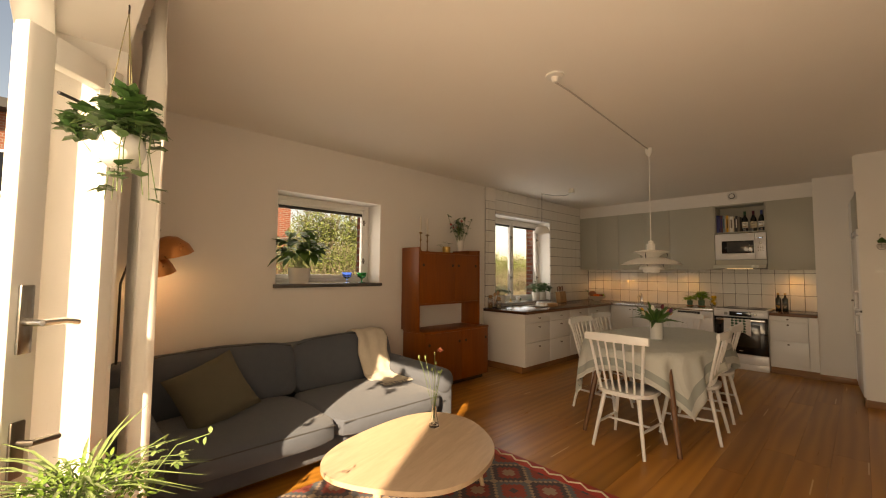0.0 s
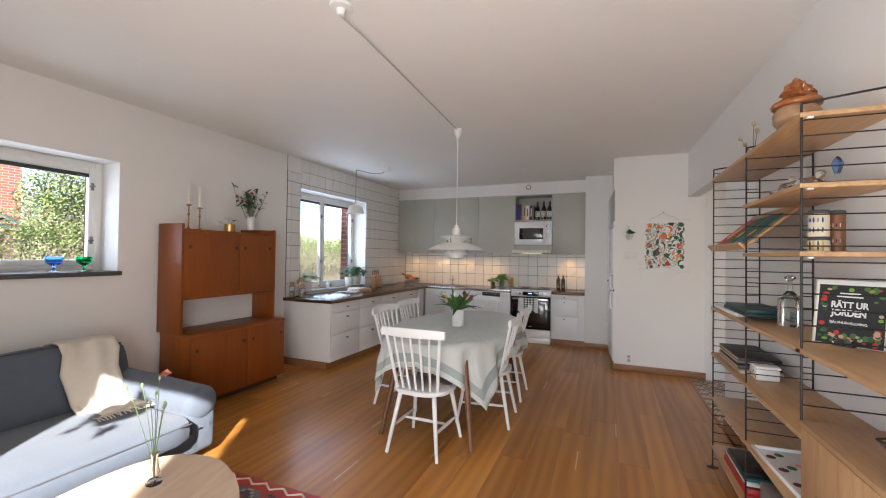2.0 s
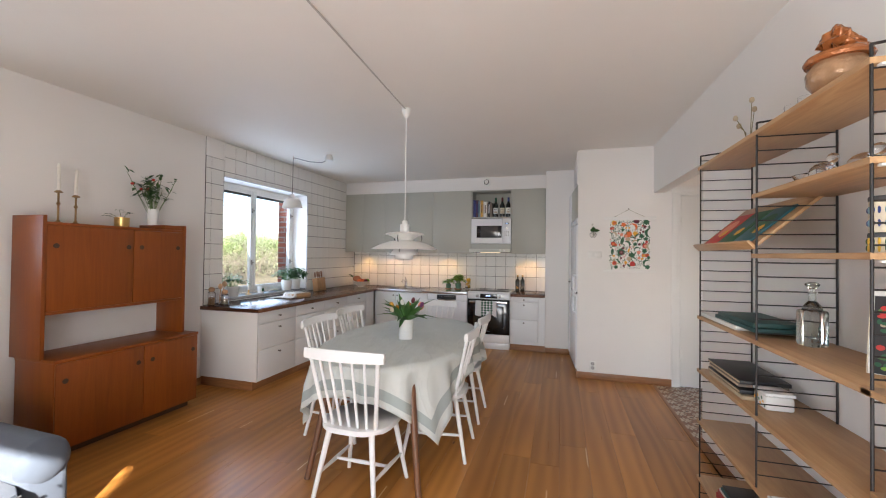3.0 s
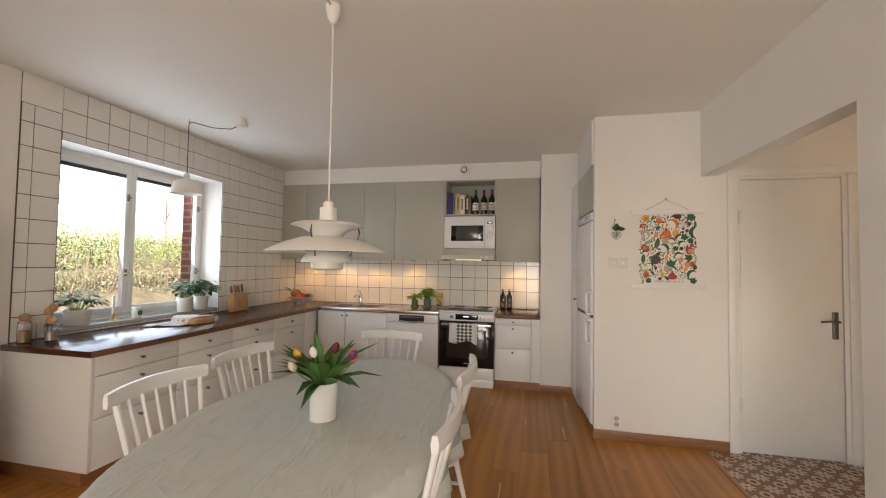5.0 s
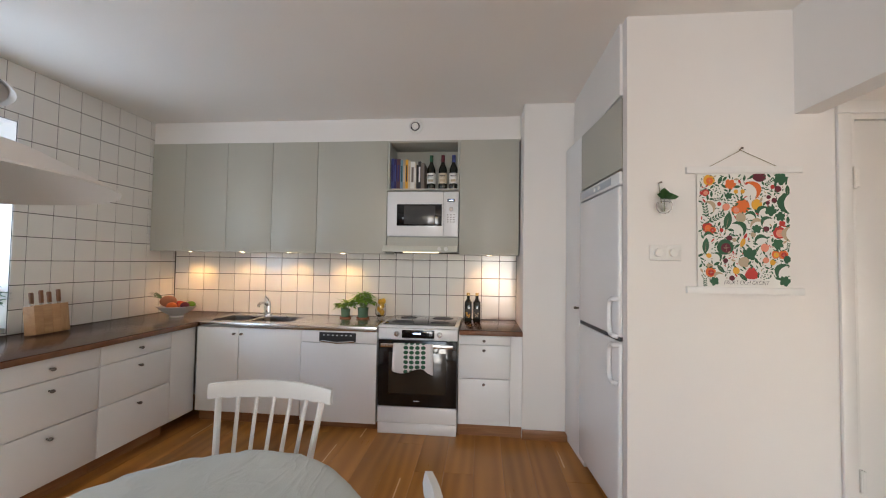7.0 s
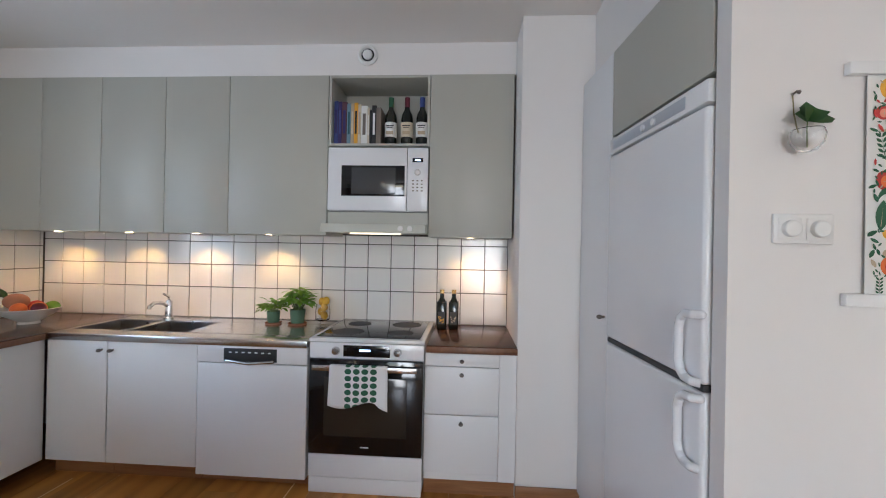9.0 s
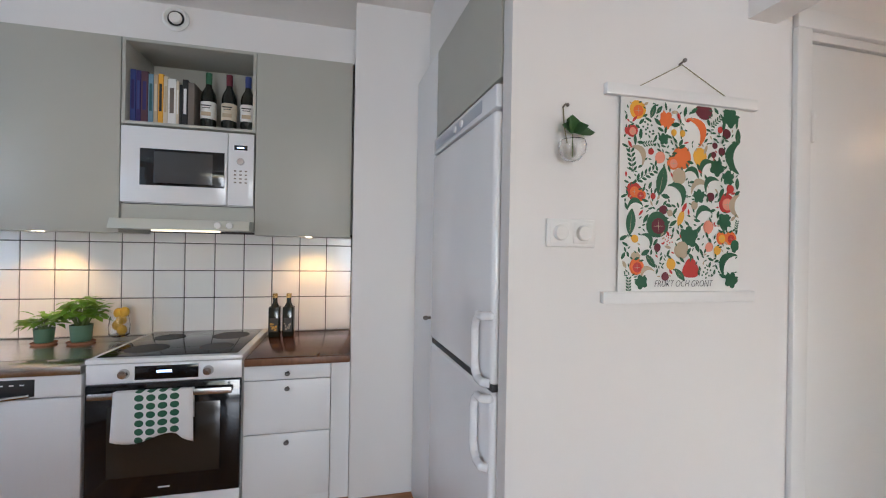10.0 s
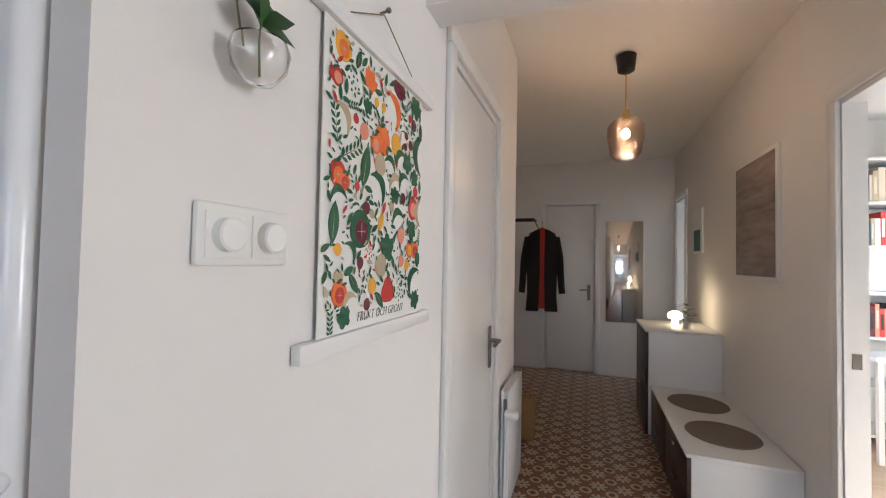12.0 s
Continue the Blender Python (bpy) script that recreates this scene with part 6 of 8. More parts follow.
    for i in range(24):
        a = rng.uniform(0, 6.28)
        q = Vector((0.12 * rng.random() * math.cos(a), 0.24 * rng.random() * math.sin(a), rng.uniform(0.26, 0.44)))
        s.tube([(0, 0, 0.04), (q.x * 0.3, q.y * 0.3, 0.14), q], 0.002, 5)
        for k in range(6):
            l.leaf(q * rng.uniform(0.55, 1.0) + Vector((0, 0, 0.02)), (rng.uniform(-1, 1), rng.uniform(-1, 1), rng.uniform(-0.2, 0.8)), (0, 0, 1), 0.06, 0.028, 0.3)
        if i % 7 == 0:
            part("bloom", Shape().ball(q, 0.014, (1, 1, 0.8), 8, 6), REDPRINT, v)
    part("stems", s, STEM, v)
    part("foliage", l, LEAF, v)


teak_cabinet()


def sill_things():
    leafy_plant("potted_plant", (-3.19, 1.47, WIN1[2] + 0.029), 0.105, 0.15, (0.20, 0.40), 110, 0.17, "large-leaved green plant in a broad white pot on the sill", 31, LEAF_TULIP, droop=0.4)
    for y, m_, name in ((1.985, GLASS_BLUE, "blue"), (2.165, GLASS_GREEN, "green")):
        g = solid("glass_goblet", Shape().lathe([(0.036, 0), (0.038, 0.003), (0.008, 0.012), (0.007, 0.03), (0.014, 0.038), (0.012, 0.045), (0.045, 0.065), (0.052, 0.11), (0.049, 0.11), (0.042, 0.068), (0.0, 0.050)], (-3.18, y, WIN1[2] + 0.029), 24), m_,
                  "%s glass dessert goblet on the stone sill" % name, "goblet", "glass goblets on the sill")


sill_things()


def copper_lamp():
    t = thing("floor_lamp", "floor lamp with overlapping copper petal shades, lit", "lamp", (-2.93, 0.10, 0))
    part("base", Shape().lathe([(0.13, 0), (0.13, 0.012), (0.02, 0.025), (0.0, 0.025)]), BLACKMETAL, t)
    part("pole", Shape().tube([(0, 0, 0.02), (0, 0, 1.2), (0.02, 0.08, 1.52), (0.06, 0.20, 1.58)], 0.008), BLACKMETAL, t)
    for z, r, dy in ((1.44, 0.15, 0.26), (1.30, 0.115, 0.19)):
        part("shade", Shape().lathe([(0.02, 0.10), (0.07, 0.085), (r * 0.85, 0.03), (r, -0.03), (r - 0.004, -0.03), (r * 0.82, 0.026), (0.066, 0.08), (0.02, 0.095)], m=pose(0.07, dy, z, 14, 12, 0), seg=10), COPPER, t)
    part("bulb", Shape().ball((0.06, 0.2, 1.30), 0.028), BULB, t)
    la = bpy.data.lights.new("floor_lamp_light", "POINT")
    la.energy, la.color, la.shadow_soft_size = 0.3, (1.0, 0.66, 0.36), 0.05
    new("floor_lamp_light", la).location = (-2.87, 0.30, 1.25)


copper_lamp()


def curtain():
    t = thing("curtain", "white sheer curtain gathered beside the terrace door", "curtain")
    s = Shape()
    n, rows = 60, []
    for z in [0.03 + 2.36 * j / 14 for j in range(15)]:
        row = []
        for i in range(n + 1):
            u = i / n
            x = -1.74 + 0.42 * u + 0.01 * math.sin(z * 3 + u * 6)
            y = 0.045 + 0.032 * math.sin(u * 34 + 0.5 * math.sin(z * 2)) * (1.0 if z < 2.2 else 0.6)
            row.append(s.bm.verts.new((x, y, z)))
        rows.append(row)
    for a, b in zip(rows, rows[1:]):
        for i in range(n):
            s.bm.faces.new((a[i], a[i + 1], b[i + 1], b[i]))
    c = part("cloth", s, CURTAIN, t)
    c.modifiers.new("thick", "SOLIDIFY").thickness = 0.002
    r = thing("curtain_rail", "white curtain rail under the ceiling", "curtain rail")
    part("rail", Shape().box((-1.85, 0.035, 2.40), (1.2, 0.055, 2.43), 0.004), TRIM, r)
    for x in (-1.7, -0.3, 1.1):
        part("bracket", Shape().box((x, -0.05, 2.405), (x + 0.02, 0.04, 2.425)), TRIM, r)


curtain()


def ivy():
    rng = random.Random(41)
    t = thing("hanging_ivy", "variegated ivy in a round white hanging pot", "plant", (-0.95, -0.085, 1.655))
    t.scale = (0.70, 0.70, 0.70)
    part("pot", Shape().lathe([(0.0, -0.085), (0.045, -0.078), (0.078, -0.045), (0.088, 0.0), (0.078, 0.045), (0.065, 0.062), (0.06, 0.058), (0.07, 0.035), (0.0, 0.03)], seg=28), CERAMIC, t)
    for a in (0.3, 2.4, 4.5):
        part("cord", Shape().rod((0.07 * math.cos(a), 0.07 * math.sin(a), 0.05), (0, 0, 0.61), 0.0018, 0.0018, 5), STEM_DRY, t)
    part("hook", Shape().tube([(0, 0, 0.605), (0.01, 0, 0.62), (0, 0.0, 0.643)], 0.004, 6), BLACKMETAL, t)
    v, l = Shape(), Shape()
    for i in range(26):
        a = rng.uniform(0, 6.28)
        ln = rng.choice((0.12, 0.14, 0.16, 0.18, 0.30))
        o = Vector((math.cos(a), math.sin(a), 0))
        pts = [Vector((0, 0, 0.05)) + o * 0.03, o * 0.075 + Vector((0.03, 0.03, 0.14 * rng.uniform(0.6, 1.8))), o * (0.10 + 0.35 * (ln < 0.2) * 0.2) + Vector((0, 0, 0.06 if ln < 0.2 else 0.0)), o * (0.11 + rng.uniform(0, 0.05)) + Vector((0, 0, 0.10 - ln if ln > 0.2 else 0.05 + rng.uniform(-0.08, 0.12)))]
        v.tube(pts, 0.002, 5)
        for k in range(11):
            q = rng.uniform(0.2, 3.0)
            i0 = min(int(q), 2)
            p = pts[i0].lerp(pts[i0 + 1], q - i0)
            if p.z < 0.07 and rng.random() < 0.6:
                continue
            w = Vector((math.cos(a + rng.uniform(-1.3, 1.3)), math.sin(a + rng.uniform(-1.3, 1.3)), rng.uniform(-0.2, 0.9)))
            for d in (-0.7, 0.0, 0.7):
                r_ = Matrix.Rotation(d, 3, "Z") @ w
                l.leaf(p, r_, (0, 0, 1), 0.056 * (1.2 if d == 0 else 0.85), 0.044, 0.25)
    part("vines", v, STEM, t)
    part("foliage", l, LEAF_IVY, t)


ivy()


def door_plants():
    rng = random.Random(51)
    t = thing("plant_stand", "tall wooden stool standing by the terrace door", "stool", (-0.84, -0.14, 0))
    part("seat", Shape().lathe([(0.15, 0.57), (0.155, 0.58), (0.155, 0.595), (0.15, 0.60), (0, 0.60)]), BOARD, t)
    for a in (0.8, 2.4, 3.9, 5.5):
        part("leg", Shape().rod((0.15 * math.cos(a), 0.15 * math.sin(a), 0), (0.10 * math.cos(a), 0.10 * math.sin(a), 0.57), 0.013), BOARD, t)
    p = thing("spider_plant", "striped spider plant with ferny moss in a pot", "plant", (-0.84, -0.14, 0.60))
    p.scale = (0.88, 0.88, 0.88)
    part("pot", pot((0, 0, 0), 0.10, 0.14, None), CERAMIC_MATT, p)
    for i in range(64):
        a = rng.uniform(0, 6.28)
        e = rng.uniform(0.3, 1.0)
        part("blade", Shape().leaf((0.03 * math.cos(a), 0.03 * math.sin(a), 0.13), (e * math.cos(a), e * math.sin(a), 1.25 - 0.5 * e), (0, 0, 1), rng.uniform(0.14, 0.28), 0.012, 0.95, 0.5), LEAF_LIGHT, p)
    l = Shape()
    for i in range(900):
        a, e = rng.uniform(0, 6.28), math.sqrt(rng.random())
        q = Vector((0.19 * e * math.cos(a), 0.19 * e * math.sin(a), 0.10 + 0.09 * (1 - e * e) + rng.uniform(-0.06, 0.04)))
        l.leaf(q, (rng.uniform(-1, 1), rng.uniform(-1, 1), rng.uniform(0, 1)), (0, 0, 1), 0.028, 0.011, 0.3)
    part("ferny_mat", l, LEAF_MOSS, p)
    s, l = Shape(), Shape()
    for i in range(4):
        b = Vector((0.06, 0.08 + 0.02 * i, 0.12))
        q = b + Vector((0.03 * i, 0.07 + 0.03 * i, rng.uniform(0.02, 0.22)))
        s.tube([b, b.lerp(q, 0.5) + Vector((0, 0, 0.05)), q], 0.0016, 5)
        for k in range(7):
            l.leaf(b.lerp(q, rng.uniform(0.6, 1.05)), (rng.uniform(-1, 1), rng.uniform(-1, 1), rng.uniform(-0.2, 1)), (0, 0, 1), 0.025, 0.014, 0.2)
    part("runners", s, STEM, p)
    part("runner_leaves", l, LEAF_LIGHT, p)


door_plants()


# ---- dining group ----
TX, TY, TZ = -0.785, 3.90, 0.70
TA, TB = 0.535, 0.955


def dining_table():
    t = thing("dining_table", "oval dining table with dark round legs under a cloth", "table", (TX, TY, 0))
    part("tabletop", Shape().lathe([(0.0, TZ - 0.03), (0.99, TZ - 0.03), (1.0, TZ - 0.024), (1.0, TZ - 0.008), (0.99, TZ - 0.004), (0.0, TZ - 0.004)], seg=64, sx=TA, sy=TB), LEGWOOD, t)
    for x in (-0.285, 0.425):
        for y in (-0.885, 0.70):
            xx = x if y < 0 else x * 0.9
            part("leg", Shape().rod((xx, y, 0.0), (xx * 0.72, y * 0.82, TZ - 0.03), 0.017, 0.024, 14), LEGWOOD, t)
    s = Shape()
    nx, ny = 64, 96
    hx, hy = TA + 0.165, TB + 0.175
    grid = []
    for j in range(ny + 1):
        row = []
        for i in range(nx + 1):
            u, v = hx * (2 * i / nx - 1), hy * (2 * j / ny - 1)
            q = math.sqrt((u / TA) ** 2 + (v / TB) ** 2)
            if q <= 1.0:
                z = TZ + 0.0015 * noise.noise(Vector((u * 9, v * 5, 1.0))) + 0.016 * max(0, 0.28 - abs(noise.noise(Vector((u * 7 + v * 3, v * 3.4 - u, 4.0))))) + 0.013 * max(0, 0.2 - abs(noise.noise(Vector((u * 4 - v * 5, v * 2, 9.0))))) + 0.002
                row.append(s.bm.verts.new((u, v, z)))
            else:
                bx, by = u / q, v / q
                d = math.hypot(u - bx, v - by)
                a = math.atan2(v / TB, u / TA)
                f = min(1.0, d / 0.20)
                wave = 0.022 * f * math.sin(a * 17 + 0.8 * math.sin(a * 5)) + 0.012 * f * math.sin(a * 31 + 1)
                nx_, ny_ = bx / TA ** 2, by / TB ** 2
                k = math.hypot(nx_, ny_)
                out = 0.018 + 0.10 * d + wave
                drop = 0.84 * d
                row.append(s.bm.verts.new((bx + nx_ / k * min(out, out * d / 0.02), by + ny_ / k * min(out, out * d / 0.02), TZ + 0.002 - drop - (0.004 if d > 0.01 else 0))))
        grid.append(row)
    for j in range(ny):
        for i in range(nx):
            f = s.bm.faces.new((grid[j][i], grid[j][i + 1], grid[j + 1][i + 1], grid[j + 1][i]))
            eu, ev = hx - abs(hx * (2 * (i + 0.5) / nx - 1)), hy - abs(hy * (2 * (j + 0.5) / ny - 1))
            if 0.055 < eu < 0.125 or (0.055 < ev < 0.125 and eu > 0.055):
                f.material_index = 1 if min(eu, ev) > 0.055 else 0
    me = mesh_of("tablecloth", s, [CLOTH, CLOTH_BAND])
    me.shade_smooth()
    c = new("tablecloth", me)
    c.location = (TX, TY, 0)
    tagged(c, "pale grey-green linen tablecloth with a darker band, draped over the table", "tablecloth")
    c.modifiers.new("thick", "SOLIDIFY").thickness = 0.002


dining_table()


def spindle_chair(at, rz):
    """White spindle-back chair; faces +y before the turn, origin on the floor."""
    t = thing("dining_chair", "white painted wooden spindle-back chair at the dining table", "chair", at, rz, "chairs round the dining table")
    poly = []
    for i in range(40):
        a = 2 * math.pi * i / 40
        c, s_ = math.cos(a), math.sin(a)
        w = 0.205 - 0.022 * (s_ < 0) * abs(s_)
        poly.append((w * math.copysign(abs(c) ** 0.6, c), 0.195 * math.copysign(abs(s_) ** 0.6, s_)))
    part("seat", Shape().prism(poly, 0.398, 0.426, 0.010), CHAIRPAINT, t)
    for sx in (-1, 1):
        part("leg", Shape().rod((sx * 0.195, 0.205, 0.0), (sx * 0.135, 0.135, 0.40), 0.0115, 0.017, 12), CHAIRPAINT, t)
        part("leg", Shape().rod((sx * 0.185, -0.215, 0.0), (sx * 0.125, -0.135, 0.40), 0.0115, 0.017, 12), CHAIRPAINT, t)
        part("side_stretcher", Shape().tube([(sx * 0.172, 0.178, 0.16), (sx * 0.165, 0.0, 0.165), (sx * 0.160, -0.185, 0.17)], lambda q: 0.008 + 0.004 * math.sin(q * 3.14), 8), CHAIRPAINT, t)
    part("cross_stretcher", Shape().tube([(-0.165, 0.0, 0.165), (0, 0.0, 0.165), (0.165, 0.0, 0.165)], lambda q: 0.008 + 0.004 * math.sin(q * 3.14), 8), CHAIRPAINT, t)
    for i in range(7):
        u = (i - 3) / 3
        b = Vector((u * 0.150, -0.150 + 0.012 * u * u, 0.42))
        e = Vector((u * 0.195, -0.255 + 0.035 * u * u, 0.80))
        part("post" if i in (0, 6) else "spindle", Shape().rod(b, e, 0.0085 if i not in (0, 6) else 0.012, 0.007 if i not in (0, 6) else 0.011, 8), CHAIRPAINT, t)
    s = Shape()
    n = 14
    ring = []
    for i in range(n + 1):
        u = 2 * i / n - 1
        x, y = u * 0.232, -0.262 + 0.042 * u * u
        h = 0.030 - 0.004 * u * u
        z = 0.822 + 0.006 * (1 - u * u)
        ring.append([s.bm.verts.new(v) for v in ((x, y - 0.010, z - h), (x, y + 0.010, z - h), (x, y + 0.013, z), (x, y + 0.008, z + h), (x, y - 0.008, z + h), (x, y - 0.013, z))])
    for a, b in zip(ring, ring[1:]):
        for k in range(6):
            s.bm.faces.new((a[k], a[(k + 1) % 6], b[(k + 1) % 6], b[k]))
    s.bm.faces.new(list(reversed(ring[0])))
    s.bm.faces.new(ring[-1])
    part("top_rail", s, CHAIRPAINT, t)
    return t


_chair = spindle_chair((-0.703, 3.005, 0), 0)
for _x, _y, _r in ((-0.90, 4.80, 180), (-0.434, 3.64, 94), (-0.464, 4.27, 92), (-1.22, 3.69, -90), (-1.27, 4.25, -91)):
    copy_thing(_chair, pose(_x, _y, 0, 0, 0, _r))


def tulips():
    rng = random.Random(61)
    t = thing("tulip_jug", "white enamel jug with a loose bunch of mixed tulips", "vase", (-0.758, 3.80, TZ + 0.005))
    t.scale = (0.86, 0.86, 0.9)
    part("jug", Shape().lathe([(0.060, 0), (0.064, 0.004), (0.064, 0.16), (0.067, 0.166), (0.064, 0.168), (0.060, 0.16), (0.060, 0.01), (0, 0.008)], seg=32), CERAMIC, t)
    lf = Shape()
    heads = []
    for i in range(10):
        a = i * 2.399
        e = 0.07 + 0.13 * rng.random()
        z = 0.31 - 0.75 * (e - 0.07) + rng.uniform(-0.03, 0.05)
        q = Vector((e * math.cos(a), e * math.sin(a), z))
        part("stem", Shape().tube([(0.2 * q.x, 0.2 * q.y, 0.03), (0.35 * q.x, 0.35 * q.y, 0.17), (0.75 * q.x, 0.75 * q.y, z * 0.85), q], 0.0035, 6), STEM, t)
        heads.append(q)
    for i in range(44):
        a = rng.uniform(0, 6.28)
        up = rng.uniform(0.5, 3.2)
        b = Vector((0.035 * math.cos(a), 0.035 * math.sin(a), 0.155))
        lf.leaf(b, (math.cos(a), math.sin(a), up), (0, 0, 1), rng.uniform(0.15, 0.25), rng.uniform(0.045, 0.070), rng.uniform(0.1, 0.75), 0.55)
    part("leaves", lf, LEAF_TULIP, t)
    cols = (PURPLE, YELLOW, PAPER, PINK, YELLOW, MAROON, ORANGE, CREAM, PINK, PURPLE)
    for i, q in enumerate(heads):
        s = Shape()
        w = Vector((q.x, q.y, 0.22)).normalized()
        m = Matrix.Translation(q) @ w.to_track_quat("Z", "Y").to_matrix().to_4x4()
        s.lathe([(0.006, -0.004), (0.015, 0.006), (0.018, 0.02), (0.015, 0.036), (0.006, 0.047), (0.0, 0.044)], m=m, seg=9)
        part("tulip_head", s, cols[i % len(cols)], t)


tulips()


def pendant():
    X, Y = -0.84, 3.95
    t = thing("pendant_lamp", "white layered-shade designer pendant over the table", "lamp")
    part("canopy", Shape().lathe([(0.055, 0), (0.055, -0.012), (0.025, -0.016), (0.018, -0.045), (0, -0.05)], (-0.715, 1.985, CZ), 24), PLASTIC, t)
    part("ceiling_cord", Shape().tube([(-0.715, 1.985, CZ - 0.045), (-0.73, 2.2, CZ - 0.03), (-0.78, 3.0, CZ - 0.022), (-0.83, 3.80, CZ - 0.016), (X, Y, CZ - 0.012)], 0.0055, 6), CORD, t)
    part("ceiling_hook", Shape().lathe([(0.035, 0), (0.037, -0.012), (0.030, -0.05), (0.012, -0.085), (0, -0.086)], (X, Y, CZ), 20), PLASTIC, t)
    part("cord", Shape().rod((X, Y, CZ - 0.08), (X, Y, 1.60), 0.004, 0.004, 8), PLASTIC, t)
    part("neck", Shape().lathe([(0.012, 1.625), (0.022, 1.618), (0.024, 1.595), (0.038, 1.592), (0.038, 1.52), (0.0, 1.52)], (X, Y, 0), 24), LAMPWHITE, t)
    k = 0.0022

    def disc(name, prof, mat_):
        prof = [(r * 0.80, z) for r, z in prof]
        outer = list(prof)
        inner = [(max(r - 0.0005, 0.001), z - k) for r, z in reversed(prof)]
        part(name, Shape().lathe(outer + inner, (X, Y, 0), 56), mat_, t)

    disc("upper_shade", [(0.040, 1.532), (0.10, 1.530), (0.175, 1.522), (0.200, 1.512)], LAMPWHITE)
    disc("upper_cone", [(0.190, 1.512), (0.14, 1.500), (0.095, 1.478), (0.075, 1.455)], LAMPWHITE)
    disc("main_shade", [(0.075, 1.462), (0.15, 1.455), (0.24, 1.432), (0.30, 1.408), (0.335, 1.392)], LAMPWHITE)
    disc("inner_cone", [(0.125, 1.395), (0.10, 1.398), (0.075, 1.410), (0.06, 1.43)], LAMPBLUE)
    disc("lower_shade", [(0.085, 1.402), (0.105, 1.392), (0.132, 1.366), (0.142, 1.345)], LAMPWHITE)
    disc("bottom_cup", [(0.09, 1.345), (0.088, 1.318), (0.07, 1.312), (0.02, 1.311)], LAMPWHITE)
    for a in (0.5, 2.6, 4.7):
        c, s_ = 0.80 * math.cos(a), 0.80 * math.sin(a)
        part("strut", Shape().tube([(X + 0.165 * c, Y + 0.165 * s_, 1.520), (X + 0.178 * c, Y + 0.178 * s_, 1.48), (X + 0.165 * c, Y + 0.165 * s_, 1.448)], 0.004, 6), DARKGREY, t)
        part("strut", Shape().tube([(X + 0.12 * c, Y + 0.12 * s_, 1.455), (X + 0.135 * c, Y + 0.135 * s_, 1.40), (X + 0.13 * c, Y + 0.13 * s_, 1.372)], 0.004, 6), DARKGREY, t)


pendant()


# ---- wall shelving ----
def text_mesh(body, size, m, mat_, parent, name, align="LEFT", bold=0.0, xscale=1.0):
    cu = bpy.data.curves.new(name, "FONT")
    cu.body, cu.size, cu.align_x, cu.extrude, cu.offset = body, size, align, 0.0003, bold
    cu.space_character = 1.0
    tmp = new(name + "_tmp", cu)
    bpy.context.view_layer.update()
    me = bpy.data.meshes.new_from_object(tmp.evaluated_get(bpy.context.evaluated_depsgraph_get()))
    bpy.data.objects.remove(tmp)
    bpy.data.curves.remove(cu)
    me.transform(m @ Matrix.Diagonal((xscale, 1, 1, 1)))
    me.materials.clear()
    me.materials.append(mat_)
    ob = new(name, me)
    ob.parent = parent
    return ob


def wall_x(y):
    return 1.452 - 0.022 * (y + 0.05)


SFX = 1.12                       # front line of the ladders
LADDERS = ((3.462, 0.0, 1.918), (2.797, 0.0, 1.892), (2.186, 0.775, 1.895), (1.575, 0.775, 1.10), (0.965, 0.775, 1.10))


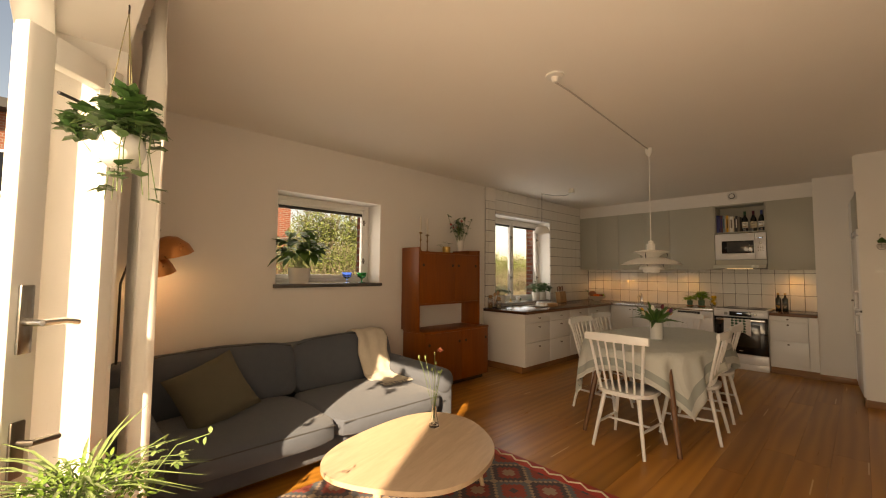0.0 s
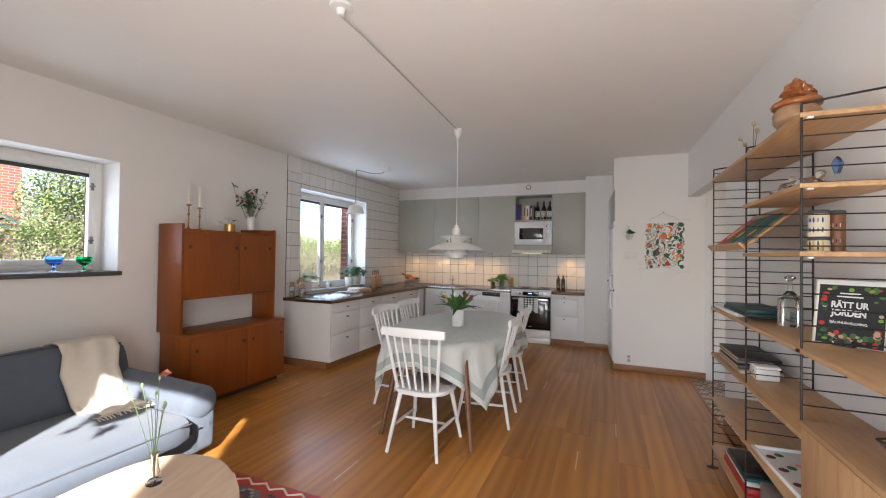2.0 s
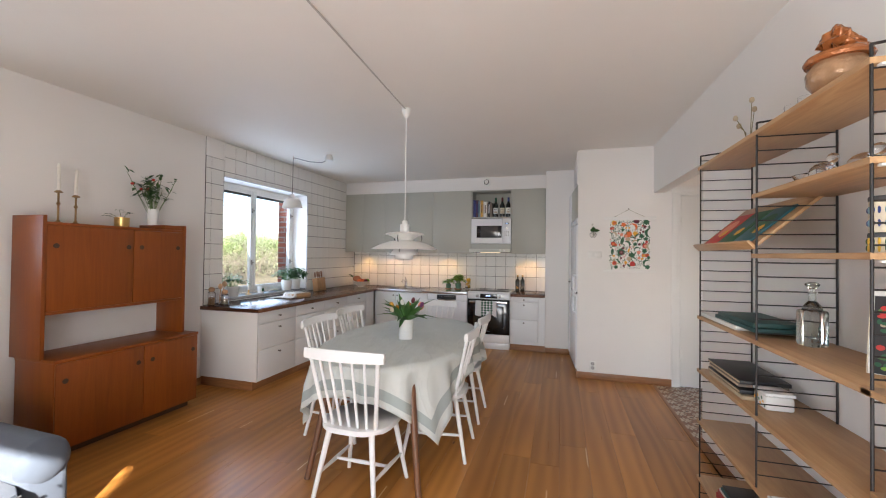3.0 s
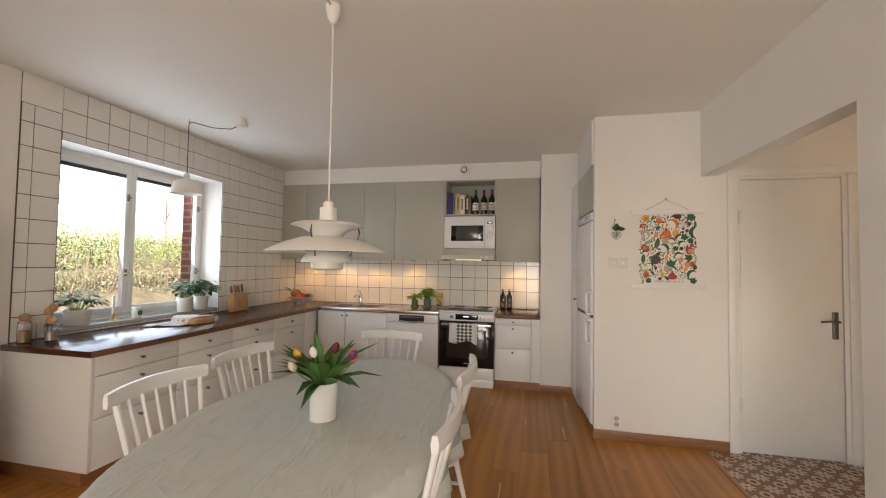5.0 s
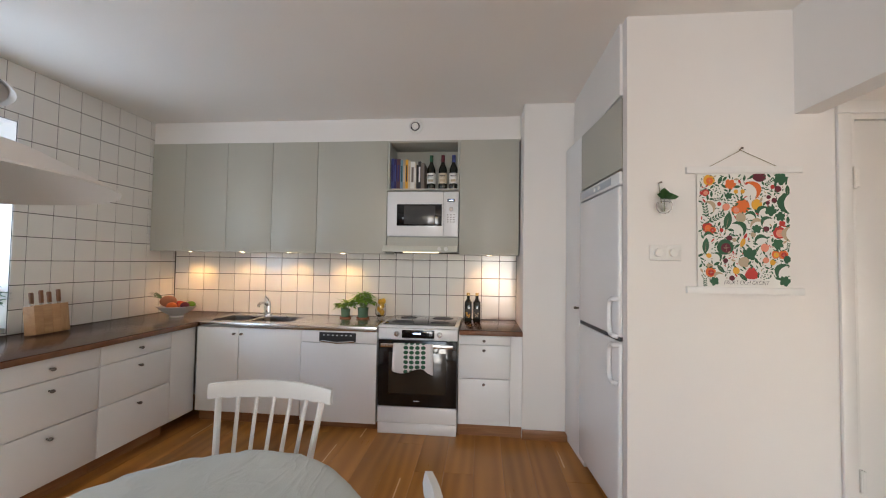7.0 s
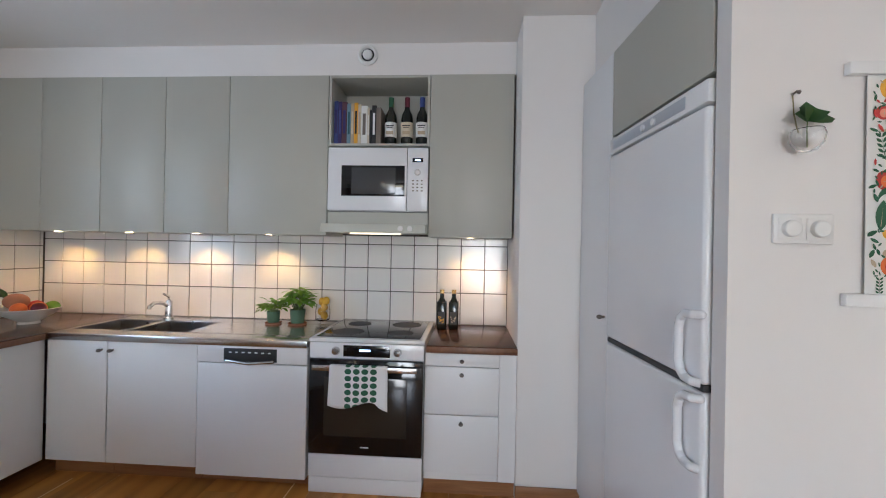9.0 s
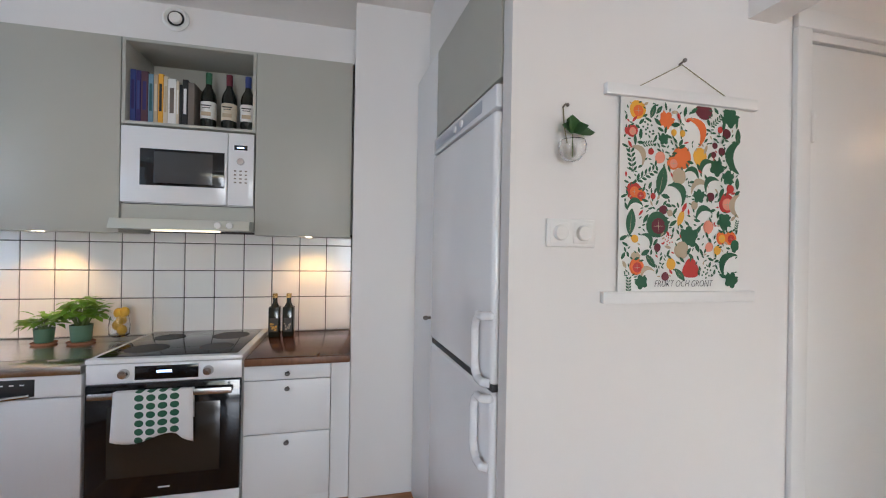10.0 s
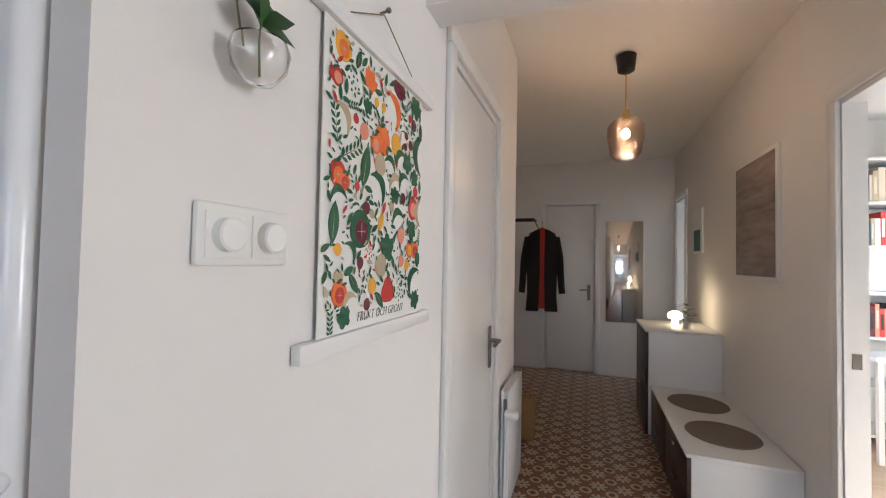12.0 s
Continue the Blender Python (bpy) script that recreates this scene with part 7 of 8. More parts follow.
def shelving():
    t = thing("wall_shelving", "oak wall shelving on black wire ladders", "shelving")
    for y, z0, z1 in LADDERS:
        xb = wall_x(y) - 0.012
        r = 0.004
        s = Shape()
        s.rod((SFX, y, z0), (SFX, y, z1), r, r, 8).rod((xb, y, max(z0, 0.60)), (xb, y, z1 + 0.03), r, r, 8)
        s.rod((SFX, y, z1), (xb, y, z1 + 0.03), r, r, 8)
        z = z0 + 0.06
        n = 0
        while z < z1 - 0.01:
            s.rod((SFX, y, z), (xb, y, z), 0.0025, 0.0025, 6)
            z += 0.0555
            n += 1
        part("ladder", s, BLACKMETAL, t)
        if z0 == 0.0:
            part("foot", Shape().rod((SFX - 0.03, y, 0.006), (SFX + 0.03, y, 0.006), 0.006).rod((SFX, y, 0), (SFX, y, 0.02), 0.011, 0.008), BLACKMETAL, t)
    ly = [l[0] for l in LADDERS]

    def board(a, b, z, d0=-0.006, name="shelf_board"):
        """A board between ladders a and b at height z."""
        y1, y0 = ly[a] + 0.03, ly[b] - 0.004
        x1a, x1b = wall_x(y1) - 0.004, wall_x(y0) - 0.004
        part(name, Shape().prism([(SFX + d0, y0), (x1b, y0), (x1a, y1), (SFX + d0, y1)], z - 0.018, z, 0.002), OAK, t)

    board(0, 2, 1.862)
    board(1, 2, 1.612)
    board(1, 2, 1.372)
    board(0, 2, 1.030)
    board(2, 4, 1.031)
    board(0, 2, 0.735)
    board(0, 2, 0.455)
    board(0, 2, 0.145)
    for i, z in ((2, 1.862), (2, 1.612), (2, 1.372)):
        part("clip", Shape().box((SFX + 0.012, ly[i] - 0.014, z - 0.026), (SFX + 0.030, ly[i] + 0.004, z - 0.019), 0.002), PLASTIC, t)
    # sloping magazine shelf between the first two ladders
    m = pose(SFX, 0, 1.405) @ pose(0, 0, 0, 0, -42, 0)
    part("magazine_shelf", Shape().box((0.0, ly[1] + 0.006, -0.008), (0.31, ly[0] + 0.02, 0.006), 0.003, m=m), OAK, t)
    part("magazine_lip", Shape().box((-0.014, ly[1] + 0.006, -0.010), (-0.001, ly[0] + 0.02, 0.032), 0.003, m=m), OAK, t)
    for y, c1, c2 in ((2.86, PETROL, DARKGREEN), (3.05, DARKGREEN, PETROL), (3.23, REDPRINT, PINK)):
        b = thing("picture_book", "colourful picture book lying on the sloping shelf", "book", group="picture books on the sloping shelf")
        part("cover", Shape().box((0.004, y, 0.008), (0.235, y + 0.175, 0.016), 0.001, m=m), c1, b)
        part("cover_picture", Shape().lathe([(0.0, 0.0005), (0.06, 0.0005), (0.06, 0), (0, 0)], m=m @ pose(0.13, y + 0.09, 0.0165), seg=16), c2, b)
        part("cover_motif", Shape().lathe([(0.0, 0.0005), (0.028, 0.0005), (0.028, 0), (0, 0)], m=m @ pose(0.09, y + 0.06, 0.0172), seg=12), YELLOW, b)
    # low cabinet hung at the end of the boards
    c = thing("wall_cabinet_oak", "oak wall cabinet with sliding doors under the boards", "cabinet")
    y0, y1 = 0.965, 2.178
    x1 = wall_x(y1) - 0.004
    part("body", Shape().box((SFX + 0.012, y0, 0.345), (x1, y1, 0.765), 0.002), OAK_UP, c)
    part("top", Shape().box((SFX - 0.008, y0 - 0.002, 0.766), (x1, y1 + 0.004, 0.784), 0.002), OAK, c)
    for a, b in ((1.60, 2.172), (0.97, 1.595)):
        d = part("sliding_door", Shape().box((SFX - 0.006, a, 0.350), (SFX + 0.011, b, 0.763), 0.002), OAK_UP, c)
        part("finger_pull", Shape().lathe([(0.018, 0), (0.018, 0.004), (0.013, 0.0045), (0.012, 0.001), (0, 0.001)], m=pose(SFX - 0.0065, b - 0.13, 0.56, 0, -90, 0), seg=18, sx=1.6), BLACKMETAL, d)


shelving()


def shelf_things():
    # lustre pot
    p = thing("lustre_pot", "amber lustre ceramic pot with a sculpted lid", "pot", (1.20, 2.46, 1.862))
    p.scale = (0.80, 0.80, 0.90)
    part("body", Shape().lathe([(0.045, 0), (0.065, 0.01), (0.095, 0.05), (0.098, 0.085), (0.075, 0.125), (0.0, 0.13)], seg=28), plain("cream_lustre_glaze", (0.40, 0.24, 0.13), 0.15, 0.25, var=0.5, scale=22, bump=0.3, bscale=35, dist=0.01), p)
    lid = Shape().lathe([(0.10, 0.115), (0.105, 0.125), (0.098, 0.138), (0.085, 0.150), (0.066, 0.160), (0.052, 0.172), (0.048, 0.186), (0.050, 0.200), (0.044, 0.214), (0.030, 0.228), (0.018, 0.242), (0.008, 0.25), (0.0, 0.252)], seg=40)
    for v in lid.bm.verts:
        if v.co.z > 0.145:
            q = 0.5 + 0.95 * abs(noise.noise(v.co * 26)) * 2
            v.co.x, v.co.y = v.co.x * q, v.co.y * q
            v.co.z += 0.014 * noise.noise(v.co * 45)
    part("lid", lid, AMBER, p)
    # dry flowers in a thin glass
    v = thing("dry_flowers", "dried flower stems in slim clear glass tubes", "vase", (1.26, 3.22, 1.862))
    part("glass", Shape().lathe([(0.016, 0), (0.017, 0.10), (0.015, 0.10), (0.014, 0.006), (0, 0.006)], seg=14), GLASS, v)
    s = Shape()
    for dx, dy, z in ((-0.05, 0.03, 0.19), (0.0, -0.02, 0.26), (0.03, 0.03, 0.23), (-0.01, 0.10, 0.17)):
        s.tube([(0, 0, 0.02), (dx * 0.4, dy * 0.4, 0.12), (dx, dy, z)], 0.0018, 5)
        part("flower_head", Shape().ball((dx, dy, z), 0.012, (1, 1, 1.2), 8, 6), BEIGE, v)
    part("stems", s, STEM_DRY, v)
    for y in (2.90, 2.80):
        solid("glass_tube", Shape().lathe([(0.022, 0), (0.023, 0.12), (0.021, 0.12), (0.020, 0.006), (0, 0.006)], (1.28, y, 1.862), 16), GLASS, "slim clear glass tube on the top board", "vase", "glass tubes")
    # glass birds and fish
    b = thing("glass_bird", "clear glass bird with a blue tail", "figurine", (1.235, 2.36, 1.612))
    part("body", Shape().ball((0, 0.05, 0.03), 0.032, (1, 1.8, 0.9)).ball((0, -0.01, 0.055), 0.018), GLASS, b)
    part("tail", Shape().lathe([(0.008, 0.0), (0.015, 0.02), (0.018, 0.035), (0.010, 0.055), (0.003, 0.062), (0, 0.062)], (0.035, -0.045, 0.05), 14), GLASS_BLUE, b)
    b = thing("glass_bird", "clear glass bird with a raised head", "figurine", (1.19, 2.50, 1.612))
    part("body", Shape().ball((0, 0.02, 0.028), 0.030, (1, 1.7, 0.9)).ball((0, -0.035, 0.058), 0.016), GLASS, b)
    b = thing("glass_bowl", "low clear glass bowl on the board", "bowl", (1.22, 2.62, 1.612))
    part("bowl", Shape().lathe([(0.02, 0), (0.05, 0.012), (0.062, 0.034), (0.058, 0.034), (0.045, 0.015), (0, 0.008)], seg=24), GLASS, b)
    # patterned tins: a flat yellow one under a blue one, a tall brown one beside them
    def tin(at, r, h, m1, motifs, label):
        c = thing("patterned_tin", label, "tin", at, group="patterned tins")
        part("body", Shape().lathe([(r, 0.0), (r, h - 0.008), (r * 0.97, h - 0.006), (r * 0.97, h), (0, h)], seg=24), m1, c)
        for i in range(12):
            a, k = 2.6 + 0.42 * (i % 6), i // 6
            part("painted_motif", Shape().ball((r * math.cos(a), r * math.sin(a), h * (0.28 + 0.4 * k)), r * 0.24, (0.3, 0.8, 1.1 + 0.3 * (i % 2)), 8, 6), motifs[i % len(motifs)], c)
        part("lid", Shape().lathe([(r * 1.02, h - 0.004), (r * 1.02, h + 0.006), (r * 0.95, h + 0.009), (0, h + 0.009)], seg=24), DARKGREY, c)

    tin((1.205, 2.285, 1.372), 0.031, 0.045, CREAM, (DARKGREEN, LEMON), "low yellow and green tin on the board end")
    tin((1.205, 2.285, 1.427), 0.030, 0.088, CREAM, (BLUE, SKYBLUE, BLUE), "blue painted tin stacked on a yellow one")
    tin((1.262, 2.30, 1.372), 0.024, 0.142, LEGWOOD, (MAROON, BEIGE), "tall brown patterned tin beside the stack")
    # decanter
    d = thing("decanter", "square clear glass decanter with a flat stopper", "bottle", (1.275, 2.745, 1.030), 20)
    d.scale = (0.56, 0.56, 0.90)
    part("glass", Shape().box((-0.062, -0.062, 0), (0.062, 0.062, 0.15), 0.016, 3).lathe([(0.055, 0.148), (0.045, 0.168), (0.022, 0.185), (0.020, 0.215), (0.028, 0.22), (0.026, 0.224), (0.0, 0.224)], seg=24), GLASS_BOTTLE, d)
    part("stopper", Shape().lathe([(0.016, 0.222), (0.016, 0.235), (0.038, 0.25), (0.040, 0.256), (0.02, 0.264), (0, 0.265)], seg=20), GLASS_BOTTLE, d)
    # flat books
    for z, lo, hi, m_, lab in ((1.030, (1.13, 3.02), (1.33, 3.50), PAPER, "flat white paper folder"), (1.048, (1.14, 2.86), (1.32, 3.30), GREENBOOK, "dark green clothbound book lying flat")):
        b = thing("flat_book", lab + " on the shelf board", "book")
        part("cover", Shape().box((lo[0], lo[1], z), (hi[0], hi[1], z + 0.018), 0.002), m_, b)
        if m_ is GREENBOOK:
            part("cover", Shape().box((lo[0], lo[1] + 0.02, z + 0.019), (hi[0], hi[1] - 0.04, z + 0.038), 0.002), m_, b)
    for z, y0, y1, m_ in ((0.735, 2.98, 3.38, BEIGE), (0.755, 3.0, 3.40, BLACK), (0.780, 3.02, 3.38, FELT), (0.797, 3.0, 3.40, BLACK)):
        b = thing("flat_book", "large black and white book in a flat pile", "book", group="pile of books")
        part("cover", Shape().box((1.14, y0, z), (1.33, y1, z + 0.017), 0.002), m_, b)
        part("pages", Shape().box((1.138, y0 + 0.006, z + 0.005), (1.145, y1 - 0.006, z + 0.012)), BEIGE, b)
    b = thing("floral_box", "small white china box with floral print", "box", (1.23, 2.92, 0.735))
    part("box", Shape().box((-0.050, -0.055, 0), (0.050, 0.055, 0.058), 0.010), CERAMIC, b)
    part("lid", Shape().box((-0.053, -0.058, 0.059), (0.053, 0.058, 0.072), 0.005), CERAMIC, b)
    for i in range(8):
        part("flower_print", Shape().ball((-0.0495 - 0.0001 * i, -0.042 + 0.012 * i, 0.018 + 0.012 * (i % 3)), 0.007, (0.2, 1, 1), 6, 5), (DARKGREEN, YELLOW)[i % 2], b)
    # cover-out book in a clear stand
    b = thing("cookbook", "cookbook with vegetables on a black cover, displayed upright", "book", (1.29, 2.305, 1.032), 50)
    m = pose(0, 0, 0, 0, 12, 0)
    w = 0.096
    part("pages", Shape().box((0.003, -w + 0.003, 0.002), (0.024, w - 0.003, 0.238), 0.001, m=m), PAPER, b)
    part("cover", Shape().box((-0.0006, -w, 0), (0.002, w, 0.240), 0.001, m=m), PAPER, b)
    part("spine", Shape().box((-0.0006, w + 0.0005, 0), (0.024, w + 0.003, 0.240), 0.001, m=m), CREAM, b)
    part("cover_print", Shape().box((-0.0011, -w + 0.002, 0.002), (-0.0003, w - 0.008, 0.222), 0, m=m), INK, b)
    rng = random.Random(33)
    cols = (DARKGREEN, REDPRINT, LEAF_TULIP, DARKGREEN, LEAF_BASIL, BEIGE, PINK, LEAF_TULIP)
    for i in range(150):
        y, z = rng.uniform(-w + 0.012, w - 0.018), rng.uniform(0.012, 0.212)
        if abs(y) < 0.066 and 0.05 < z < 0.20:
            continue
        part("cover_vegetable", Shape().lathe([(0.0, 0.0006), (rng.uniform(0.005, 0.011), 0.0006), (0.002, 0.0)], m=m @ pose(-0.0012 - 0.00002 * i, y, z, 0, -90, 0), seg=9, sx=rng.uniform(0.5, 1.5)), cols[i % 8], b)
    face = m @ Matrix(((0, 0, -1, -0.0044), (-1, 0, 0, 0), (0, 1, 0, 0), (0, 0, 0, 1)))
    text_mesh("RÄTT UR", 0.031, face @ Matrix.Translation((0, 0.138, 0)), WHITEINK, b, "title_line", align="CENTER", bold=0.0012, xscale=0.80)
    text_mesh("JORDEN", 0.031, face @ Matrix.Translation((0, 0.108, 0)), WHITEINK, b, "title_line", align="CENTER", bold=0.0012, xscale=0.82)
    text_mesh("SJÄLVHUSHÅLLNING", 0.0125, face @ Matrix.Translation((0, 0.078, 0)), WHITEINK, b, "subtitle_line", align="CENTER", bold=0.0003, xscale=0.88)
    for y, k in ((0.176, 0.07), (0.188, 0.055)):
        part("author_bar", Shape().box((-k / 2, y, 0), (k / 2, y + 0.005, 0.0003), 0, 1, face), WHITEINK, b)
    part("stand", Shape().box((-0.035, -0.03, 0.0), (-0.006, 0.03, 0.004), 0.001).box((-0.035, -0.03, 0.0), (-0.031, 0.03, 0.03), 0.001), GLASS, b)
    # low boards: tray, red books, basket
    tr = thing("serving_tray", "oblong white tray with a painted flower print", "tray", (1.235, 2.46, 0.455), 4)
    part("tray", Shape().box((-0.10, -0.24, 0.0), (0.10, 0.24, 0.012), 0.005).box((-0.105, -0.245, 0.010), (-0.093, 0.245, 0.026), 0.004).box((0.093, -0.245, 0.010), (0.105, 0.245, 0.026), 0.004)
         .box((-0.093, -0.245, 0.010), (0.093, -0.233, 0.026), 0.004).box((-0.093, 0.233, 0.010), (0.093, 0.245, 0.026), 0.004), CERAMIC, tr)
    for i in range(14):
        part("flower_print", Shape().lathe([(0, 0.0008), (0.018, 0.0008), (0.018, 0), (0, 0)], m=pose(-0.06 + 0.04 * (i % 4), -0.19 + 0.029 * i, 0.0125), seg=9), (MAROON, DARKGREEN, PINK, BEIGE)[i % 4], tr)
    for i, (z, m_) in enumerate(((0.146, REDPRINT), (0.172, RED), (0.200, PAPER), (0.214, PETROL), (0.235, BLACK))):
        b = thing("flat_book", "thick red and dark book in a low pile", "book", group="low pile of books")
        part("cover", Shape().box((1.14, 2.83 + 0.02 * i, z), (1.33, 3.28 - 0.02 * i, z + (0.024 if i < 2 else 0.013)), 0.002), m_, b)
    bx = thing("magazine_box", "grey patterned magazine box with white letters", "box", (1.22, 2.50, 0.145))
    part("box", Shape().box((-0.09, -0.13, 0), (0.09, 0.13, 0.20), 0.004), FELT, bx)
    part("letter_bars", Shape().box((-0.0915, -0.10, 0.12), (-0.0895, 0.06, 0.15)), WHITEINK, bx)
    # wire plant stand on the cabinet
    w = thing("wire_planter", "black geometric wire planter with a small plant", "planter", (1.20, 1.72, 0.784))
    s = Shape()
    top = [Vector((0.09 * math.cos(a), 0.09 * math.sin(a), 0.11)) for a in (0.2, 1.45, 2.7, 3.96, 5.2)]
    for a, b in zip(top, top[1:] + top[:1]):
        s.rod(a, b, 0.003, 0.003, 6).rod(a, (0.0, 0.0, 0.006), 0.003, 0.003, 6)
    part("wire", s, BLACKMETAL, w)
    l = Shape()
    for i in range(24):
        a = rng.uniform(0, 6.28)
        l.leaf((0.01 * math.cos(a), 0.01 * math.sin(a), 0.08), (math.cos(a), math.sin(a), rng.uniform(0.5, 2)), (0, 0, 1), 0.06, 0.016, 0.2)
    part("succulent", l, LEAF, w)


shelf_things()


# ---- poster wall ----
def poster():
    t = thing("poster", "fruit and vegetable poster on white wooden hangers", "poster")
    Y = HALL_N
    x0, x1, z0, z1 = 0.878, 1.290, 1.212, 1.752
    sheet = part("sheet", Shape().box((x0, Y - 0.010, z0), (x1, Y - 0.008, z1)), PAPER, t)
    for z in (1.768, 1.197):
        part("hanger_bar", Shape().box((0.828, Y - 0.020, z - 0.0155), (1.342, Y - 0.002, z + 0.0155), 0.002), TRIM, t)
    part("string", Shape().tube([(0.93, Y - 0.012, 1.782), (1.076, Y - 0.010, 1.862), (1.235, Y - 0.012, 1.782)], 0.0014, 5), STEM_DRY, t)
    part("nail", Shape().rod((1.076, Y, 1.866), (1.076, Y - 0.02, 1.870), 0.003).ball((1.076, Y - 0.02, 1.870), 0.006), PEWTER, t)
    text_mesh("FRUKT OCH GRÖNT", 0.027, pose(x0 + 0.115, Y - 0.0125, z0 + 0.014, 90, 0, 0) @ Matrix(((1, 0.2, 0, 0), (0, 1, 0, 0), (0, 0, 1, 0), (0, 0, 0, 1))), INK, t, "poster_lettering", bold=-0.0006, xscale=0.78)
    W, H = x1 - x0, z1 - z0
    rng = random.Random(77)
    inks = dict(o=ORANGE, y=YELLOW, m=MAROON, g=DARKGREEN, b=BEIGE, r=REDPRINT, p=PINK)
    taken = []

    def ink(k, u, v, outline, turn):
        """One flat printed shape; outline in metres about (u, v) of the sheet."""
        s = Shape()
        c, d = math.cos(turn), math.sin(turn)
        y = Y - 0.0104 - 0.000004 * len(sheet.children)
        pts = [(x0 + u * W + a * c - b * d, z1 - v * H + a * d + b * c) for a, b in outline]
        s.bm.faces.new([s.bm.verts.new((min(max(a, x0 + 0.003), x1 - 0.003), y, min(max(b, z0 + 0.003), z1 - 0.003))) for a, b in pts])
        part("leaf_print" if k == "g" else "fruit_print", s, inks[k], sheet)

    def ring(n, radius):
        return [(radius(2 * math.pi * i / n) * math.cos(2 * math.pi * i / n), radius(2 * math.pi * i / n) * math.sin(2 * math.pi * i / n)) for i in range(n)]

    def pointed(r, w=0.40):
        n = 7
        up = [(r * (2 * i / n - 1), w * r * math.sin(math.pi * i / n) ** 0.8) for i in range(n + 1)]
        return up + [(a, -b) for a, b in up[-2:0:-1]]

    def crescent(r, w=0.42):
        n = 9
        arc = [(r * math.sin(1.1 * (2 * i / n - 1)), r * 0.55 * math.cos(1.6 * (2 * i / n - 1)) - 0.25 * r) for i in range(n + 1)]
        top = [(a, b + w * r * math.sin(math.pi * (i + 0.4) / (n + 0.8)) ** 0.6) for i, (a, b) in enumerate(arc)]
        return top + [(a, b - 0.25 * w * r) for a, b in arc[::-1]]

    def lobed(r):
        return ring(22, lambda a: r * (0.62 + 0.30 * abs(math.cos(2.5 * a))))

    def draw(kind, cols, u, v, r, turn):
        t = radians(turn)
        if kind == "c":
            ink(cols[0], u, v, ring(16, lambda a: r * (1 + 0.03 * math.sin(3 * a + u * 9))), t)
            if len(cols) > 1:
                ink(cols[1], u + 0.10 * r / W, v + 0.10 * r / H, ring(14, lambda a: r * 0.62), t)
                if cols[0] != cols[1]:
                    for i in range(4):
                        a = 0.8 * i
                        ink("b", u + 0.10 * r / W, v + 0.10 * r / H, [(0, -0.03 * r), (0.52 * r, 0), (0, 0.03 * r)], a * 2)
            if cols[0] in "or":
                ink("g", u, v - 0.95 * r / H, pointed(0.4 * r), 0.4)
        elif kind == "d":
            ink(cols[0], u, v, ring(18, lambda a: r * (0.62 + 0.30 * math.cos(a) + 0.10 * math.cos(2 * a))), t)
            ink("g", u - 0.5 * r * math.cos(t) / W, v + 0.5 * r * math.sin(t) / H, pointed(0.35 * r, 0.4), t + 0.6)
        elif kind == "k":
            ink(cols[0], u, v, crescent(r), t)
        elif kind == "l":
            ink(cols[0], u, v, pointed(r), t)
            ink("b", u, v, [(-0.7 * r, -0.02 * r), (0.6 * r, 0), (-0.7 * r, 0.02 * r)], t)
        elif kind == "p":
            ink(cols[0], u, v, ring(24, lambda a: r * (0.85 + 0.10 * math.cos(3 * a + 1.6))), t)
            ink("g", u, v - 0.95 * r / H, pointed(0.35 * r, 0.3), 1.4)
        elif kind == "f":
            ink(cols[0], u, v, lobed(r), t)
            for da in (-0.9, 0.9):
                ink(cols[0], u + 0.5 * r * math.cos(t + da) / W, v - 0.5 * r * math.sin(t + da) / H, pointed(0.55 * r, 0.4), t + da)
        elif kind == "b":
            for i in range(11):
                a, e = 2.4 * i, r * math.sqrt(i / 11)
                ink(cols[0], u + e * math.cos(a) / W, v + e * math.sin(a) / H, ring(8, lambda q: 0.14 * r), 0)
        elif kind == "s":
            ink(cols[0], u, v, [(-r, -0.03 * r), (r, 0), (-r, 0.03 * r)], t)
            for i in range(5):
                q = (-0.7 + 0.36 * i) * r
                for sg in (-1, 1):
                    ink(cols[0], u + (q * math.cos(t) - sg * 0.2 * r * math.sin(t)) / W, v - (q * math.sin(t) + sg * 0.2 * r * math.cos(t)) / H, pointed(0.24 * r, 0.42), t + sg * 0.8)
        taken.append((u * W, v * H, r))

